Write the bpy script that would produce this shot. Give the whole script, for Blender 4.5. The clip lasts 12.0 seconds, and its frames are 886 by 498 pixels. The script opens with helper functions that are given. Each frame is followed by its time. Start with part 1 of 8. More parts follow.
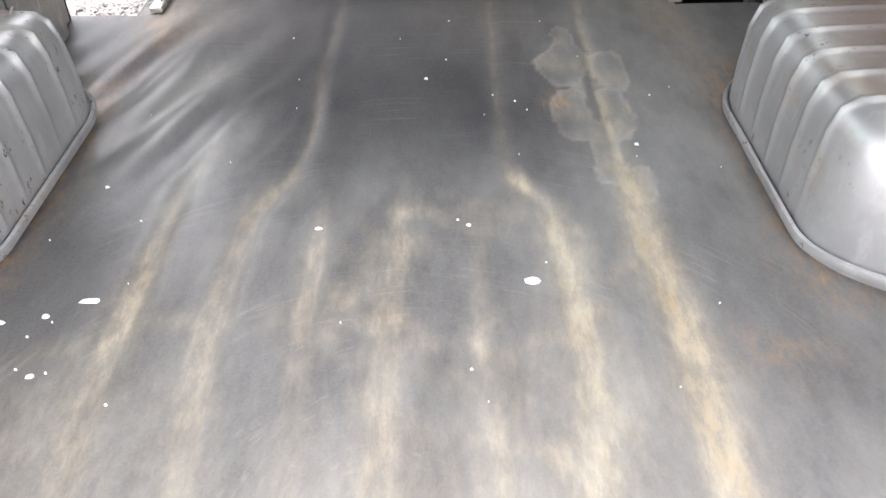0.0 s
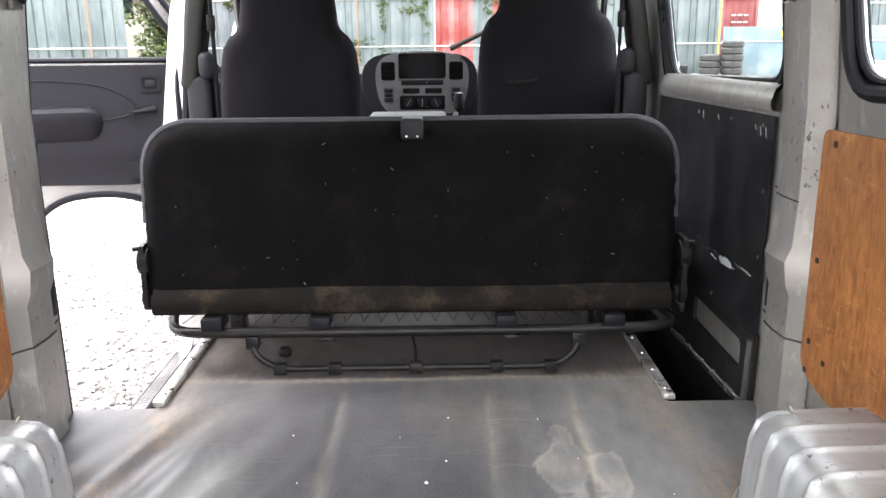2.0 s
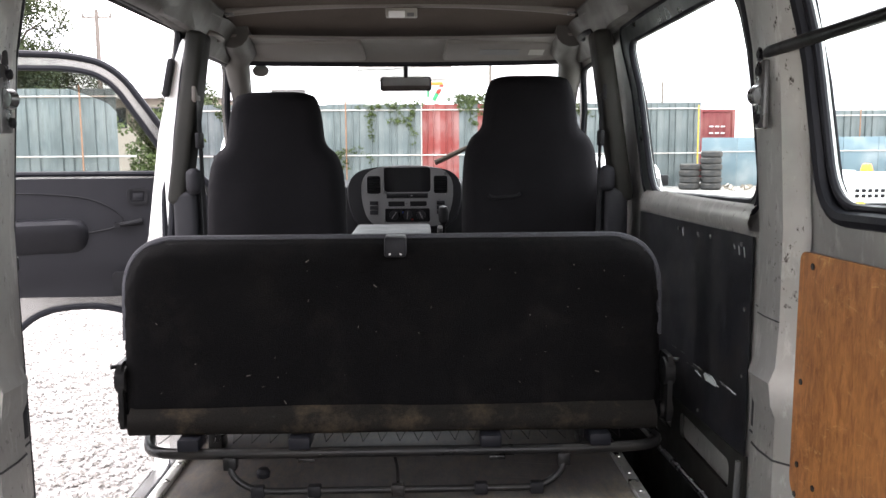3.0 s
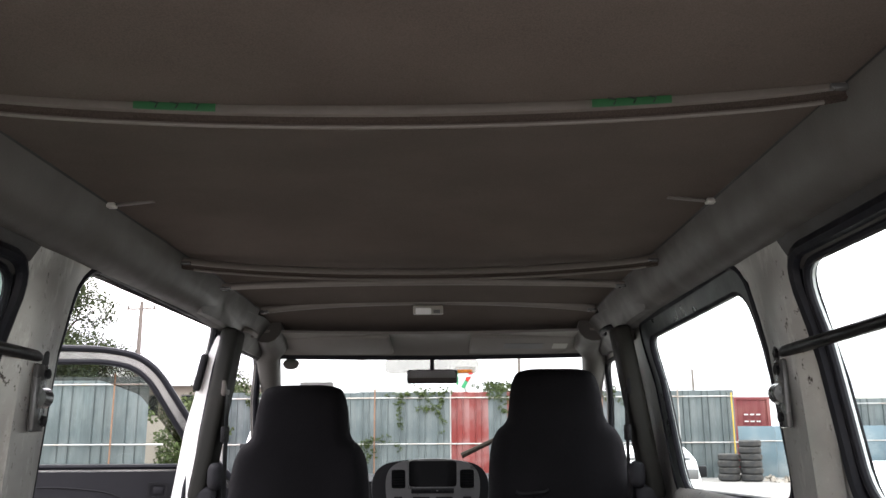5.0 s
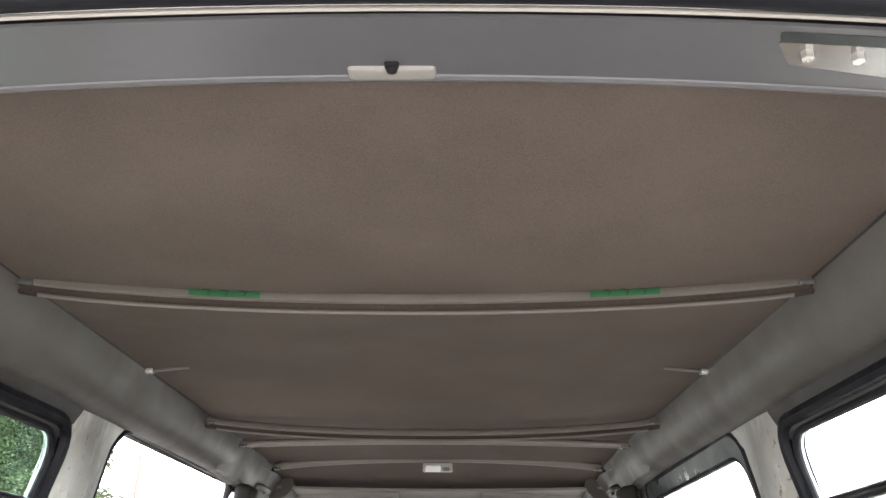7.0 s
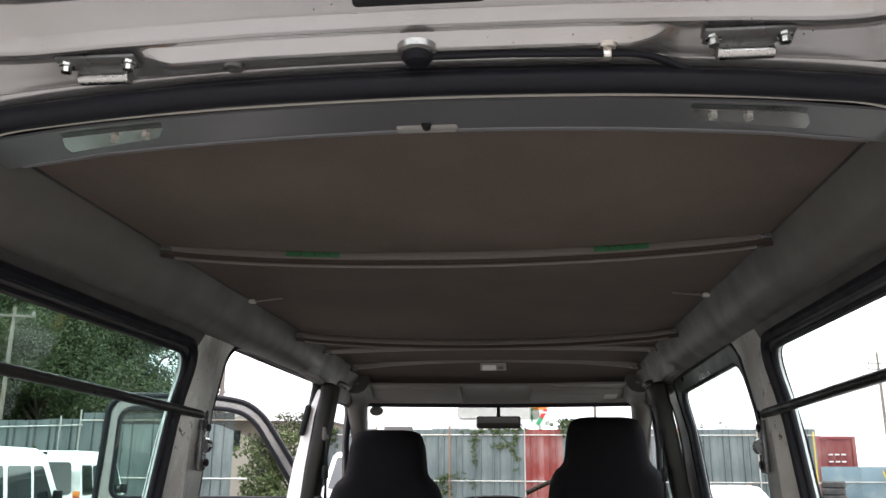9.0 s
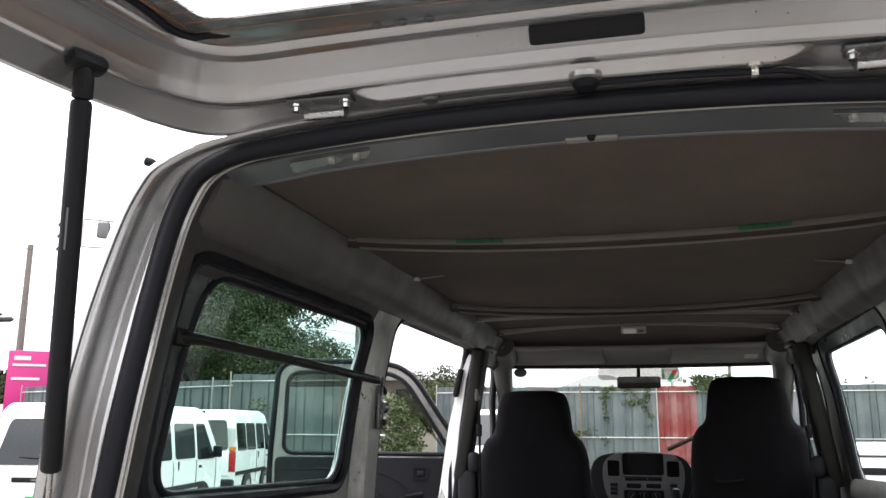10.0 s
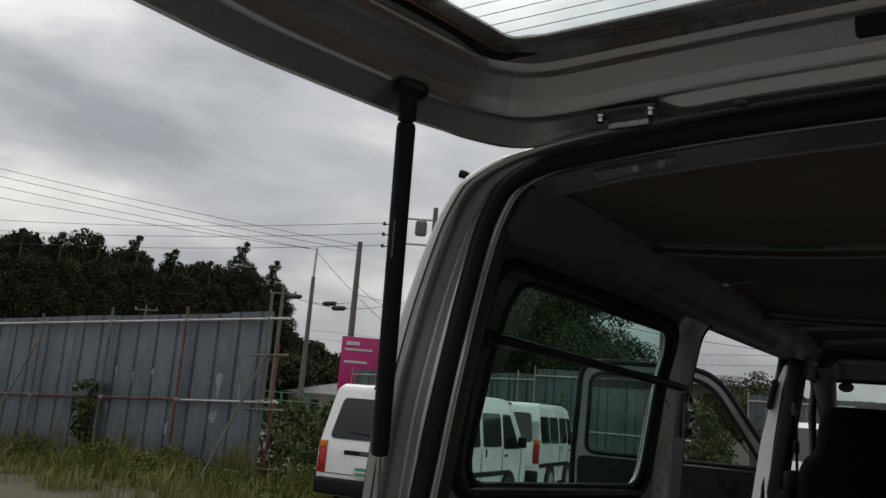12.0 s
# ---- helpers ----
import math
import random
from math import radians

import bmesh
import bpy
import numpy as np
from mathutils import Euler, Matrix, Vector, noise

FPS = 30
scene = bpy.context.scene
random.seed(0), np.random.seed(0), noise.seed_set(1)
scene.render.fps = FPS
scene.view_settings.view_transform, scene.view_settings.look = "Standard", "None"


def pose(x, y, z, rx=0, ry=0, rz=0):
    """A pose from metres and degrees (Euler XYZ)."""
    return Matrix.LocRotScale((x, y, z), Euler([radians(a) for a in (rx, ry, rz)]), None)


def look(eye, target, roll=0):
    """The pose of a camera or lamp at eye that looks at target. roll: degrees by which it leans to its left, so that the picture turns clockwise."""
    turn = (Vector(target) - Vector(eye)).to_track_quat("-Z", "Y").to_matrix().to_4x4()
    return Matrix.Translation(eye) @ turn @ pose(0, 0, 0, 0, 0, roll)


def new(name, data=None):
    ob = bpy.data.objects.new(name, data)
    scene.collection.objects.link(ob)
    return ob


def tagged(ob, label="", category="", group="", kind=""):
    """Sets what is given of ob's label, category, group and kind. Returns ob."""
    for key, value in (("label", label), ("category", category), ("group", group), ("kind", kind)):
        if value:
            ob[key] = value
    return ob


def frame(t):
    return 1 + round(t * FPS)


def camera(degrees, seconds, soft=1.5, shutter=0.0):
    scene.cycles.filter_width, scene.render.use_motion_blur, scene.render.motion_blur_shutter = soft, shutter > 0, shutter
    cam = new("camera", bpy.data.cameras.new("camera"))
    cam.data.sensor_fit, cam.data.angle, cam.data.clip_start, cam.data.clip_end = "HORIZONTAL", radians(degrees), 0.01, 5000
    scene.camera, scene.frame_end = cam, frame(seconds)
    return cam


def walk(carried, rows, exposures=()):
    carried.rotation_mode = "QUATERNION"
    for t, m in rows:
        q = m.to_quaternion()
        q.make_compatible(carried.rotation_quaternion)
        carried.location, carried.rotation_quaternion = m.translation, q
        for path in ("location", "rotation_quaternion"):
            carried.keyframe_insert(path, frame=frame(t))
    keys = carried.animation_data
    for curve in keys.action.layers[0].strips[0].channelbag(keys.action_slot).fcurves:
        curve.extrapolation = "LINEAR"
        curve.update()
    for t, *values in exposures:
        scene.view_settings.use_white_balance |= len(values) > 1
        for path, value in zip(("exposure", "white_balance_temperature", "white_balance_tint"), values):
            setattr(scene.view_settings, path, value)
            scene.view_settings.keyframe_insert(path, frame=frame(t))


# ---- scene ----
cam = camera(56.1, 12.0)
PATH = [
    (0, (0.076, 0.143, 1.345), (0.052, 1.717, 0.111), -1.5),
    (0.5, (0.063, 0.167, 1.375), (0.071, 1.857, 0.306), -0.5),
    (1, (0.059, 0.183, 1.396), (0.088, 1.965, 0.487), -0.2),
    (1.5, (0.052, 0.189, 1.416), (0.073, 2.063, 0.718), -0.4),
    (2, (0.055, 0.192, 1.434), (0.07, 2.13, 0.937), -0.6),
    (2.5, (0.064, 0.198, 1.45), (0.098, 2.166, 1.096), -0.5),
    (3, (0.064, 0.199, 1.463), (0.114, 2.183, 1.213), -0.4),
    (3.5, (0.066, 0.2, 1.47), (0.093, 2.198, 1.382), -0.6),
    (3.7, (0.064, 0.195, 1.47), (0.089, 2.195, 1.464), -0.4),
    (5.3, (0.086, 0.162, 1.485), (0.048, 2.094, 2.0), -0.5),
    (5.5, (0.091, 0.146, 1.482), (0.035, 2.062, 2.052), -0.6),
    (6, (0.098, 0.122, 1.482), (0.023, 2.0, 2.164), -0.3),
    (6.5, (0.089, 0.086, 1.484), (0.041, 1.944, 2.224), -0.2),
    (7, (0.065, 0.017, 1.491), (0.036, 1.866, 2.254), 0.3),
    (7.2, (0.06, -0.021, 1.493), (0.031, 1.829, 2.251), 0.5),
    (8.8, (0.125, -0.336, 1.492), (-0.037, 1.584, 2.027), 0.3),
    (9, (0.134, -0.382, 1.496), (-0.056, 1.542, 2.007), 0.3),
    (9.5, (0.128, -0.483, 1.496), (-0.126, 1.449, 1.946), 0.1),
    (10, (0.087, -0.61, 1.502), (-0.395, 1.287, 1.916), 0.2),
    (10.5, (0.078, -0.676, 1.509), (-0.62, 1.147, 1.948), 0.5),
    (11, (0.098, -0.667, 1.516), (-0.841, 1.042, 1.96), 2.3),
    (11.5, (0.115, -0.673, 1.514), (-0.952, 0.964, 1.94), 3.4),
    (12, (0.097, -0.635, 1.515), (-1.039, 0.968, 1.892), 4.7),
]
walk(cam, [(t, look(eye, target, roll)) for t, eye, target, roll in PATH],
     exposures=[(0, 1.75, 6650, 18), (0.5, 2.25, 6650, 18), (1, 2.45, 6650, 18), (1.5, 2.60, 6650, 18), (2, 2.30, 6650, 18), (2.5, 2.00, 6650, 18), (3, 1.75, 6650, 18), (3.7, 1.55, 6650, 18), (5.3, 1.25, 6650, 18), (5.8, 1.42, 6650, 18), (6.5, 2.20, 6650, 17),
                (7.2, 2.70, 6650, 16), (8.8, 1.23, 6600, 17), (9.5, 0.80, 6600, 16), (10, 0.75, 6600, 15), (10.5, -0.02, 6600, 13), (11, -0.70, 6650, 11), (11.5, -1.37, 6700, 10), (12, -1.68, 6700, 9)])

# ---------------------------------------------------------------- world and light
from mathutils.geometry import delaunay_2d_cdt

world = bpy.data.worlds.new("overcast_sky")
scene.world = world
world.use_nodes = True
wn, wl = world.node_tree.nodes, world.node_tree.links
wn.clear()
w_out = wn.new("ShaderNodeOutputWorld")
w_bg = wn.new("ShaderNodeBackground")
w_sky = wn.new("ShaderNodeTexSky")
w_sky.sky_type, w_sky.sun_disc = "NISHITA", False
w_sky.sun_elevation, w_sky.sun_rotation = radians(48), radians(-60)
w_co = wn.new("ShaderNodeTexCoord")
w_map = wn.new("ShaderNodeMapping")
w_map.inputs["Scale"].default_value = (1.0, 1.0, 3.2)
w_map.inputs["Location"].default_value = (1.7, 0.9, 0.2)
w_n = wn.new("ShaderNodeTexNoise")
w_n.inputs["Scale"].default_value, w_n.inputs["Detail"].default_value, w_n.inputs["Roughness"].default_value = 2.3, 7, 0.52
w_n.inputs["Distortion"].default_value = 0.25
w_r = wn.new("ShaderNodeValToRGB")
w_r.color_ramp.elements[0].position, w_r.color_ramp.elements[0].color = 0.34, (4.0, 4.2, 4.6, 1)
w_r.color_ramp.elements[1].position, w_r.color_ramp.elements[1].color = 0.66, (11.0, 11.0, 10.8, 1)
w_mid = w_r.color_ramp.elements.new(0.5)
w_mid.color = (6.4, 6.6, 7.0, 1)
w_mix = wn.new("ShaderNodeMix")
w_mix.data_type = "RGBA"
w_mix.inputs["Factor"].default_value = 0.94
wl.new(w_co.outputs["Generated"], w_map.inputs["Vector"])
wl.new(w_map.outputs["Vector"], w_n.inputs["Vector"])
wl.new(w_n.outputs["Fac"], w_r.inputs["Fac"])
wl.new(w_sky.outputs["Color"], w_mix.inputs["A"])
wl.new(w_r.outputs["Color"], w_mix.inputs["B"])
w_sep = wn.new("ShaderNodeSeparateXYZ")
wl.new(w_co.outputs["Generated"], w_sep.inputs["Vector"])
w_up = wn.new("ShaderNodeMapRange")  # an overcast sky is brightest overhead
w_up.inputs["From Min"].default_value, w_up.inputs["From Max"].default_value = 0.0, 1.0
w_up.inputs["To Min"].default_value, w_up.inputs["To Max"].default_value = 1.18, 3.4
wl.new(w_sep.outputs["Z"], w_up.inputs["Value"])
w_mul = wn.new("ShaderNodeMix")
w_mul.data_type, w_mul.blend_type = "RGBA", "MULTIPLY"
w_mul.inputs["Factor"].default_value = 1.0
wl.new(w_mix.outputs["Result"], w_mul.inputs["A"])
wl.new(w_up.outputs["Result"], w_mul.inputs["B"])
wl.new(w_mul.outputs["Result"], w_bg.inputs["Color"])
wl.new(w_bg.outputs["Background"], w_out.inputs["Surface"])
w_bg.inputs["Strength"].default_value = 0.15

sun_data = bpy.data.lights.new("sun", "SUN")
sun_data.energy, sun_data.angle, sun_data.color = 1.0, radians(25), (1.0, 0.97, 0.92)
sun = new("sun", sun_data)
sun.matrix_world = look((-8, 4, 12), (0, 0, 0))

# ---------------------------------------------------------------- materials


def nodes_of(name):
    m = bpy.data.materials.new(name)
    m.use_nodes = True
    n, l = m.node_tree.nodes, m.node_tree.links
    return m, n, l, n["Principled BSDF"]


def mixc(n, l, fac, a, b, mode="MIX"):
    x = n.new("ShaderNodeMix")
    x.data_type, x.blend_type = "RGBA", mode
    for key, v in (("Factor", fac), ("A", a), ("B", b)):
        if isinstance(v, (tuple, list)):
            x.inputs[key].default_value = (*v[:3], 1)
        elif isinstance(v, (int, float)):
            x.inputs[key].default_value = v
        else:
            l.new(v, x.inputs[key])
    return x.outputs["Result"]


def noise_tex(n, l, scale, detail=4, rough=0.55, stretch=None, coord="Object", lo=0.35, hi=0.65, distort=0.0):
    co = n.new("ShaderNodeTexCoord")
    src = co.outputs[coord]
    if stretch:
        mp = n.new("ShaderNodeMapping")
        mp.inputs["Scale"].default_value = stretch
        l.new(src, mp.inputs["Vector"])
        src = mp.outputs["Vector"]
    t = n.new("ShaderNodeTexNoise")
    t.inputs["Scale"].default_value, t.inputs["Detail"].default_value, t.inputs["Roughness"].default_value = scale, detail, rough
    t.inputs["Distortion"].default_value = distort
    l.new(src, t.inputs["Vector"])
    r = n.new("ShaderNodeMapRange")
    r.inputs["From Min"].default_value, r.inputs["From Max"].default_value = lo, hi
    l.new(t.outputs["Fac"], r.inputs["Value"])
    return r.outputs["Result"]


def bump(n, l, bs, height, strength, dist=0.002):
    b = n.new("ShaderNodeBump")
    b.inputs["Strength"].default_value, b.inputs["Distance"].default_value = strength, dist
    l.new(height, b.inputs["Height"])
    l.new(b.outputs["Normal"], bs.inputs["Normal"])


def plain(name, col, rough=0.5, metal=0.0, var=0.12, scale=6.0, fine=90.0, bmp=0.15, dirt=None, dirt_amt=0.35, dirt_scale=3.0,
          rvar=0.12, coat=0.0, stretch=None, random_hue=0.0, dist=0.001, spec=0.5):
    """A worn surface: two scales of tone, optional dirt patches, fine relief."""
    m, n, l, bs = nodes_of(name)
    big = noise_tex(n, l, scale, 5, 0.6, stretch)
    small = noise_tex(n, l, fine, 3, 0.6, stretch)
    dark = tuple(c * (1 - var) for c in col)
    light = tuple(min(1, c * (1 + var)) for c in col)
    c = mixc(n, l, big, dark, light)
    c = mixc(n, l, 0.35, c, mixc(n, l, small, dark, light))
    if dirt:
        d = noise_tex(n, l, dirt_scale, 3, 0.5, stretch, lo=0.45, hi=0.8)
        mm = n.new("ShaderNodeMath")
        mm.operation = "MULTIPLY"
        mm.inputs[1].default_value = dirt_amt
        l.new(d, mm.inputs[0])
        c = mixc(n, l, mm.outputs[0], c, dirt)
    if random_hue:
        oi = n.new("ShaderNodeObjectInfo")
        r = n.new("ShaderNodeMapRange")
        r.inputs["To Min"].default_value, r.inputs["To Max"].default_value = 1 - random_hue, 1 + random_hue
        l.new(oi.outputs["Random"], r.inputs["Value"])
        hs = n.new("ShaderNodeHueSaturation")
        l.new(r.outputs["Result"], hs.inputs["Value"])
        l.new(c, hs.inputs["Color"])
        c = hs.outputs["Color"]
    l.new(c, bs.inputs["Base Color"])
    rr = n.new("ShaderNodeMapRange")
    rr.inputs["To Min"].default_value, rr.inputs["To Max"].default_value = max(0.02, rough - rvar), min(1, rough + rvar)
    l.new(big, rr.inputs["Value"])
    l.new(rr.outputs["Result"], bs.inputs["Roughness"])
    bs.inputs["Metallic"].default_value = metal
    bs.inputs["Coat Weight"].default_value = coat
    bs.inputs["Specular IOR Level"].default_value = spec
    if bmp:
        bump(n, l, bs, small, bmp, dist)
    return m


def glass_mat(name, tint=(0.93, 0.97, 0.95), rough=0.0):
    m, n, l, bs = nodes_of(name)
    n.remove(bs)
    tr, gl = n.new("ShaderNodeBsdfTransparent"), n.new("ShaderNodeBsdfGlossy")
    tr.inputs["Color"].default_value = (*tint, 1)
    gl.inputs["Roughness"].default_value = rough
    lw = n.new("ShaderNodeLayerWeight")
    lw.inputs["Blend"].default_value = 0.5
    pw = n.new("ShaderNodeMath"); pw.operation = "POWER"; pw.inputs[1].default_value = 4.0
    l.new(lw.outputs["Facing"], pw.inputs[0])
    fr = n.new("ShaderNodeMath"); fr.operation = "MULTIPLY_ADD"; fr.inputs[1].default_value = 0.11; fr.inputs[2].default_value = 0.008
    l.new(pw.outputs[0], fr.inputs[0])
    mx = n.new("ShaderNodeMixShader")
    l.new(fr.outputs[0], mx.inputs[0])
    l.new(tr.outputs[0], mx.inputs[1])
    l.new(gl.outputs[0], mx.inputs[2])
    l.new(mx.outputs[0], n["Material Output"].inputs["Surface"])
    return m


def cloth(name, col, dust=None, dust_amt=0.3, rough=0.95, weave=0.5, blot=0.25):
    m, n, l, bs = nodes_of(name)
    big = noise_tex(n, l, 5, 5)
    fib = noise_tex(n, l, 420, 2, 0.7)
    c = mixc(n, l, big, tuple(v * (1 - blot) for v in col), tuple(v * (1 + blot) for v in col))
    c = mixc(n, l, weave, c, mixc(n, l, fib, tuple(v * 0.5 for v in col), tuple(v * 1.6 for v in col)))
    if dust:
        d = noise_tex(n, l, 9, 8, 0.75, lo=0.5, hi=0.8)
        mm = n.new("ShaderNodeMath")
        mm.operation = "MULTIPLY"
        mm.inputs[1].default_value = dust_amt
        l.new(d, mm.inputs[0])
        c = mixc(n, l, mm.outputs[0], c, dust)
    l.new(c, bs.inputs["Base Color"])
    bs.inputs["Roughness"].default_value = rough
    bs.inputs["Specular IOR Level"].default_value = 0.05
    bs.inputs["Sheen Weight"].default_value = 0.0
    bump(n, l, bs, fib, 0.8 * weave, 0.001)
    return m


M_SILVER = plain("silver_body_paint", (0.36, 0.358, 0.350), 0.20, 0.80, 0.06, 4, 160, 0.015, (0.20, 0.18, 0.14), 0.28, 5, rvar=0.06)
M_SILVER_IN = plain("grey_inner_body_paint", (0.098, 0.100, 0.098), 0.27, 0.35, 0.05, 5, 150, 0.02, (0.14, 0.135, 0.125), 0.10, 3.5)
M_HEADER = plain("blue_grey_header_paint", (0.105, 0.108, 0.112), 0.34, 0.25, 0.05, 3, 60, 0.0, rvar=0.05)
M_LINING = plain("dark_grey_vinyl_lining", (0.029, 0.0275, 0.026), 0.55, 0.0, 0.1, 7, 220, 0.12, (0.075, 0.07, 0.06), 0.2, 4, spec=0.25)
M_REVEAL = plain("dark_grey_green_steel", (0.024, 0.030, 0.029), 0.35, 0.1, 0.12, 7, 180, 0.05, (0.05, 0.05, 0.045), 0.25, 6, spec=0.35)
M_LATCH = plain("dull_cream_plastic", (0.20, 0.195, 0.18), 0.5, 0, 0.08, 9, 120, 0.03)
M_BEAD = plain("pale_glazing_bead", (0.50, 0.53, 0.52), 0.35, 0.2, 0.08, 9, 200, 0.03)
M_RAIL = plain("grey_roof_rail_vinyl", (0.073, 0.069, 0.063), 0.5, 0.0, 0.04, 7, 220, 0.12, (0.11, 0.105, 0.095), 0.2, 4, spec=0.3)
M_WHITE = plain("white_jamb_paint", (0.78, 0.78, 0.76), 0.3, 0.0, 0.05, 5, 120, 0.03, (0.4, 0.36, 0.3), 0.25, 6)
M_SEAL = plain("black_rubber_seal", (0.008, 0.0085, 0.011), 0.5, 0, 0.2, 12, 200, 0.1, spec=0.14)
M_BLACK = plain("black_painted_steel", (0.010, 0.010, 0.010), 0.38, 0.1, 0.2, 12, 150, 0.1, (0.07, 0.055, 0.04), 0.14, 14, spec=0.2)
M_PLASTIC = plain("dark_grey_plastic", (0.0112, 0.0112, 0.0132), 0.55, 0, 0.12, 9, 300, 0.25, spec=0.16)
M_PLASTIC2 = plain("black_plastic", (0.010, 0.010, 0.011), 0.52, 0, 0.15, 9, 300, 0.2, spec=0.13)
M_BEZEL = plain("silver_grey_plastic", (0.125, 0.125, 0.124), 0.38, 0.3, 0.06, 9, 300, 0.06)
M_CHROME = plain("bare_steel", (0.42, 0.42, 0.40), 0.30, 1.0, 0.1, 20, 150, 0.05)
M_ZINC = plain("zinc_strip", (0.55, 0.55, 0.52), 0.35, 0.8, 0.12, 20, 150, 0.08, (0.3, 0.22, 0.12), 0.4, 12)
M_HEAD = cloth("brown_grey_headliner_felt", (0.088, 0.073, 0.0625), (0.055, 0.045, 0.039), 0.14, weave=0.22, blot=0.10)
M_HEM = cloth("brown_grey_bow_hem", (0.04, 0.032, 0.027))
M_BOW = plain("beige_bow_rod", (0.098, 0.086, 0.075), 0.5, 0, 0.12, 8, 120, 0.1)
M_BOWPALE = plain("pale_beige_strip", (0.150, 0.135, 0.120), 0.45, 0.1, 0.1, 8, 120, 0.05)
M_SEAT = cloth("charcoal_seat_cloth", (0.0086, 0.0082, 0.009))
M_BENCH = cloth("black_bench_carpet", (0.0042, 0.0040, 0.0042), (0.050, 0.042, 0.036), 0.15, weave=0.75, blot=0.4)
M_BENCH_EDGE = cloth("grey_bench_piping_cloth", (0.05, 0.05, 0.055))
M_FLAP = cloth("dusty_bench_flap_carpet", (0.011, 0.010, 0.009), (0.10, 0.075, 0.048), 0.65, weave=0.7)
M_FLAPDUST = plain("pale_lint", (0.11, 0.10, 0.085), 0.9, 0, 0.2)
M_HARD = plain("black_hardboard", (0.0085, 0.009, 0.011), 0.42, 0, 0.25, 5, 110, 0.12, (0.09, 0.078, 0.065), 0.2, 8, spec=0.3)
M_TAPE = plain("green_masking_tape", (0.006, 0.075, 0.022), 0.6, 0, 0.1, 40, 200, 0.1)
M_INK = plain("black_ink", (0.01, 0.01, 0.01), 0.6, 0, 0.1)
M_GLASS = glass_mat("clear_glass")
M_GLASS_T = glass_mat("green_tinted_glass", (0.80, 0.90, 0.87))
M_GLASS_H = glass_mat("heated_rear_glass", (0.97, 1.0, 0.995))
M_BPIL = plain("dark_grey_green_pillar_trim", (0.017, 0.017, 0.015), 0.6, 0, 0.12, 8, 200, 0.1, (0.036, 0.032, 0.027), 0.4, 7, spec=0.14)
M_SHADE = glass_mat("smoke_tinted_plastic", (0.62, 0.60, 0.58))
M_MIRROR = plain("mirror_glass", (0.7, 0.72, 0.75), 0.03, 1.0, 0.02, 5, 50, 0, rvar=0.01)
M_CREAM = plain("cream_plastic", (0.32, 0.31, 0.275), 0.45, 0, 0.06, 12, 200, 0.05)
M_VISOR = plain("grey_visor_vinyl", (0.158, 0.147, 0.133), 0.6, 0, 0.08, 8, 220, 0.15)
M_LID = plain("grey_plastic_lid", (0.045, 0.046, 0.048), 0.65, 0, 0.08, 8, 220, 0.15, spec=0.25)
M_PAPER = plain("white_paper", (0.78, 0.78, 0.76), 0.8, 0, 0.05, 12, 200, 0.02)
M_TYRE = plain("black_tyre_rubber", (0.02, 0.02, 0.02), 0.8, 0, 0.2, 12, 80, 0.3, (0.12, 0.1, 0.08), 0.4, 5)
M_VANWHITE = plain("white_car_paint", (0.78, 0.79, 0.78), 0.22, 0, 0.04, 2, 30, 0.0, (0.5, 0.47, 0.42), 0.25, 2, coat=0.4)
M_DARKGLASS = plain("dark_car_glass", (0.012, 0.016, 0.016), 0.05, 0, 0.1, 3, 30, 0.0, rvar=0.02)
M_REDLAMP = plain("red_lamp_plastic", (0.35, 0.012, 0.015), 0.2, 0, 0.1, 9, 60, 0.0)
M_AMBER = plain("amber_lamp_plastic", (0.55, 0.16, 0.02), 0.2, 0, 0.1, 9, 60, 0.0)
M_YELLOW = plain("yellow_plate", (0.50, 0.34, 0.03), 0.4, 0, 0.05)


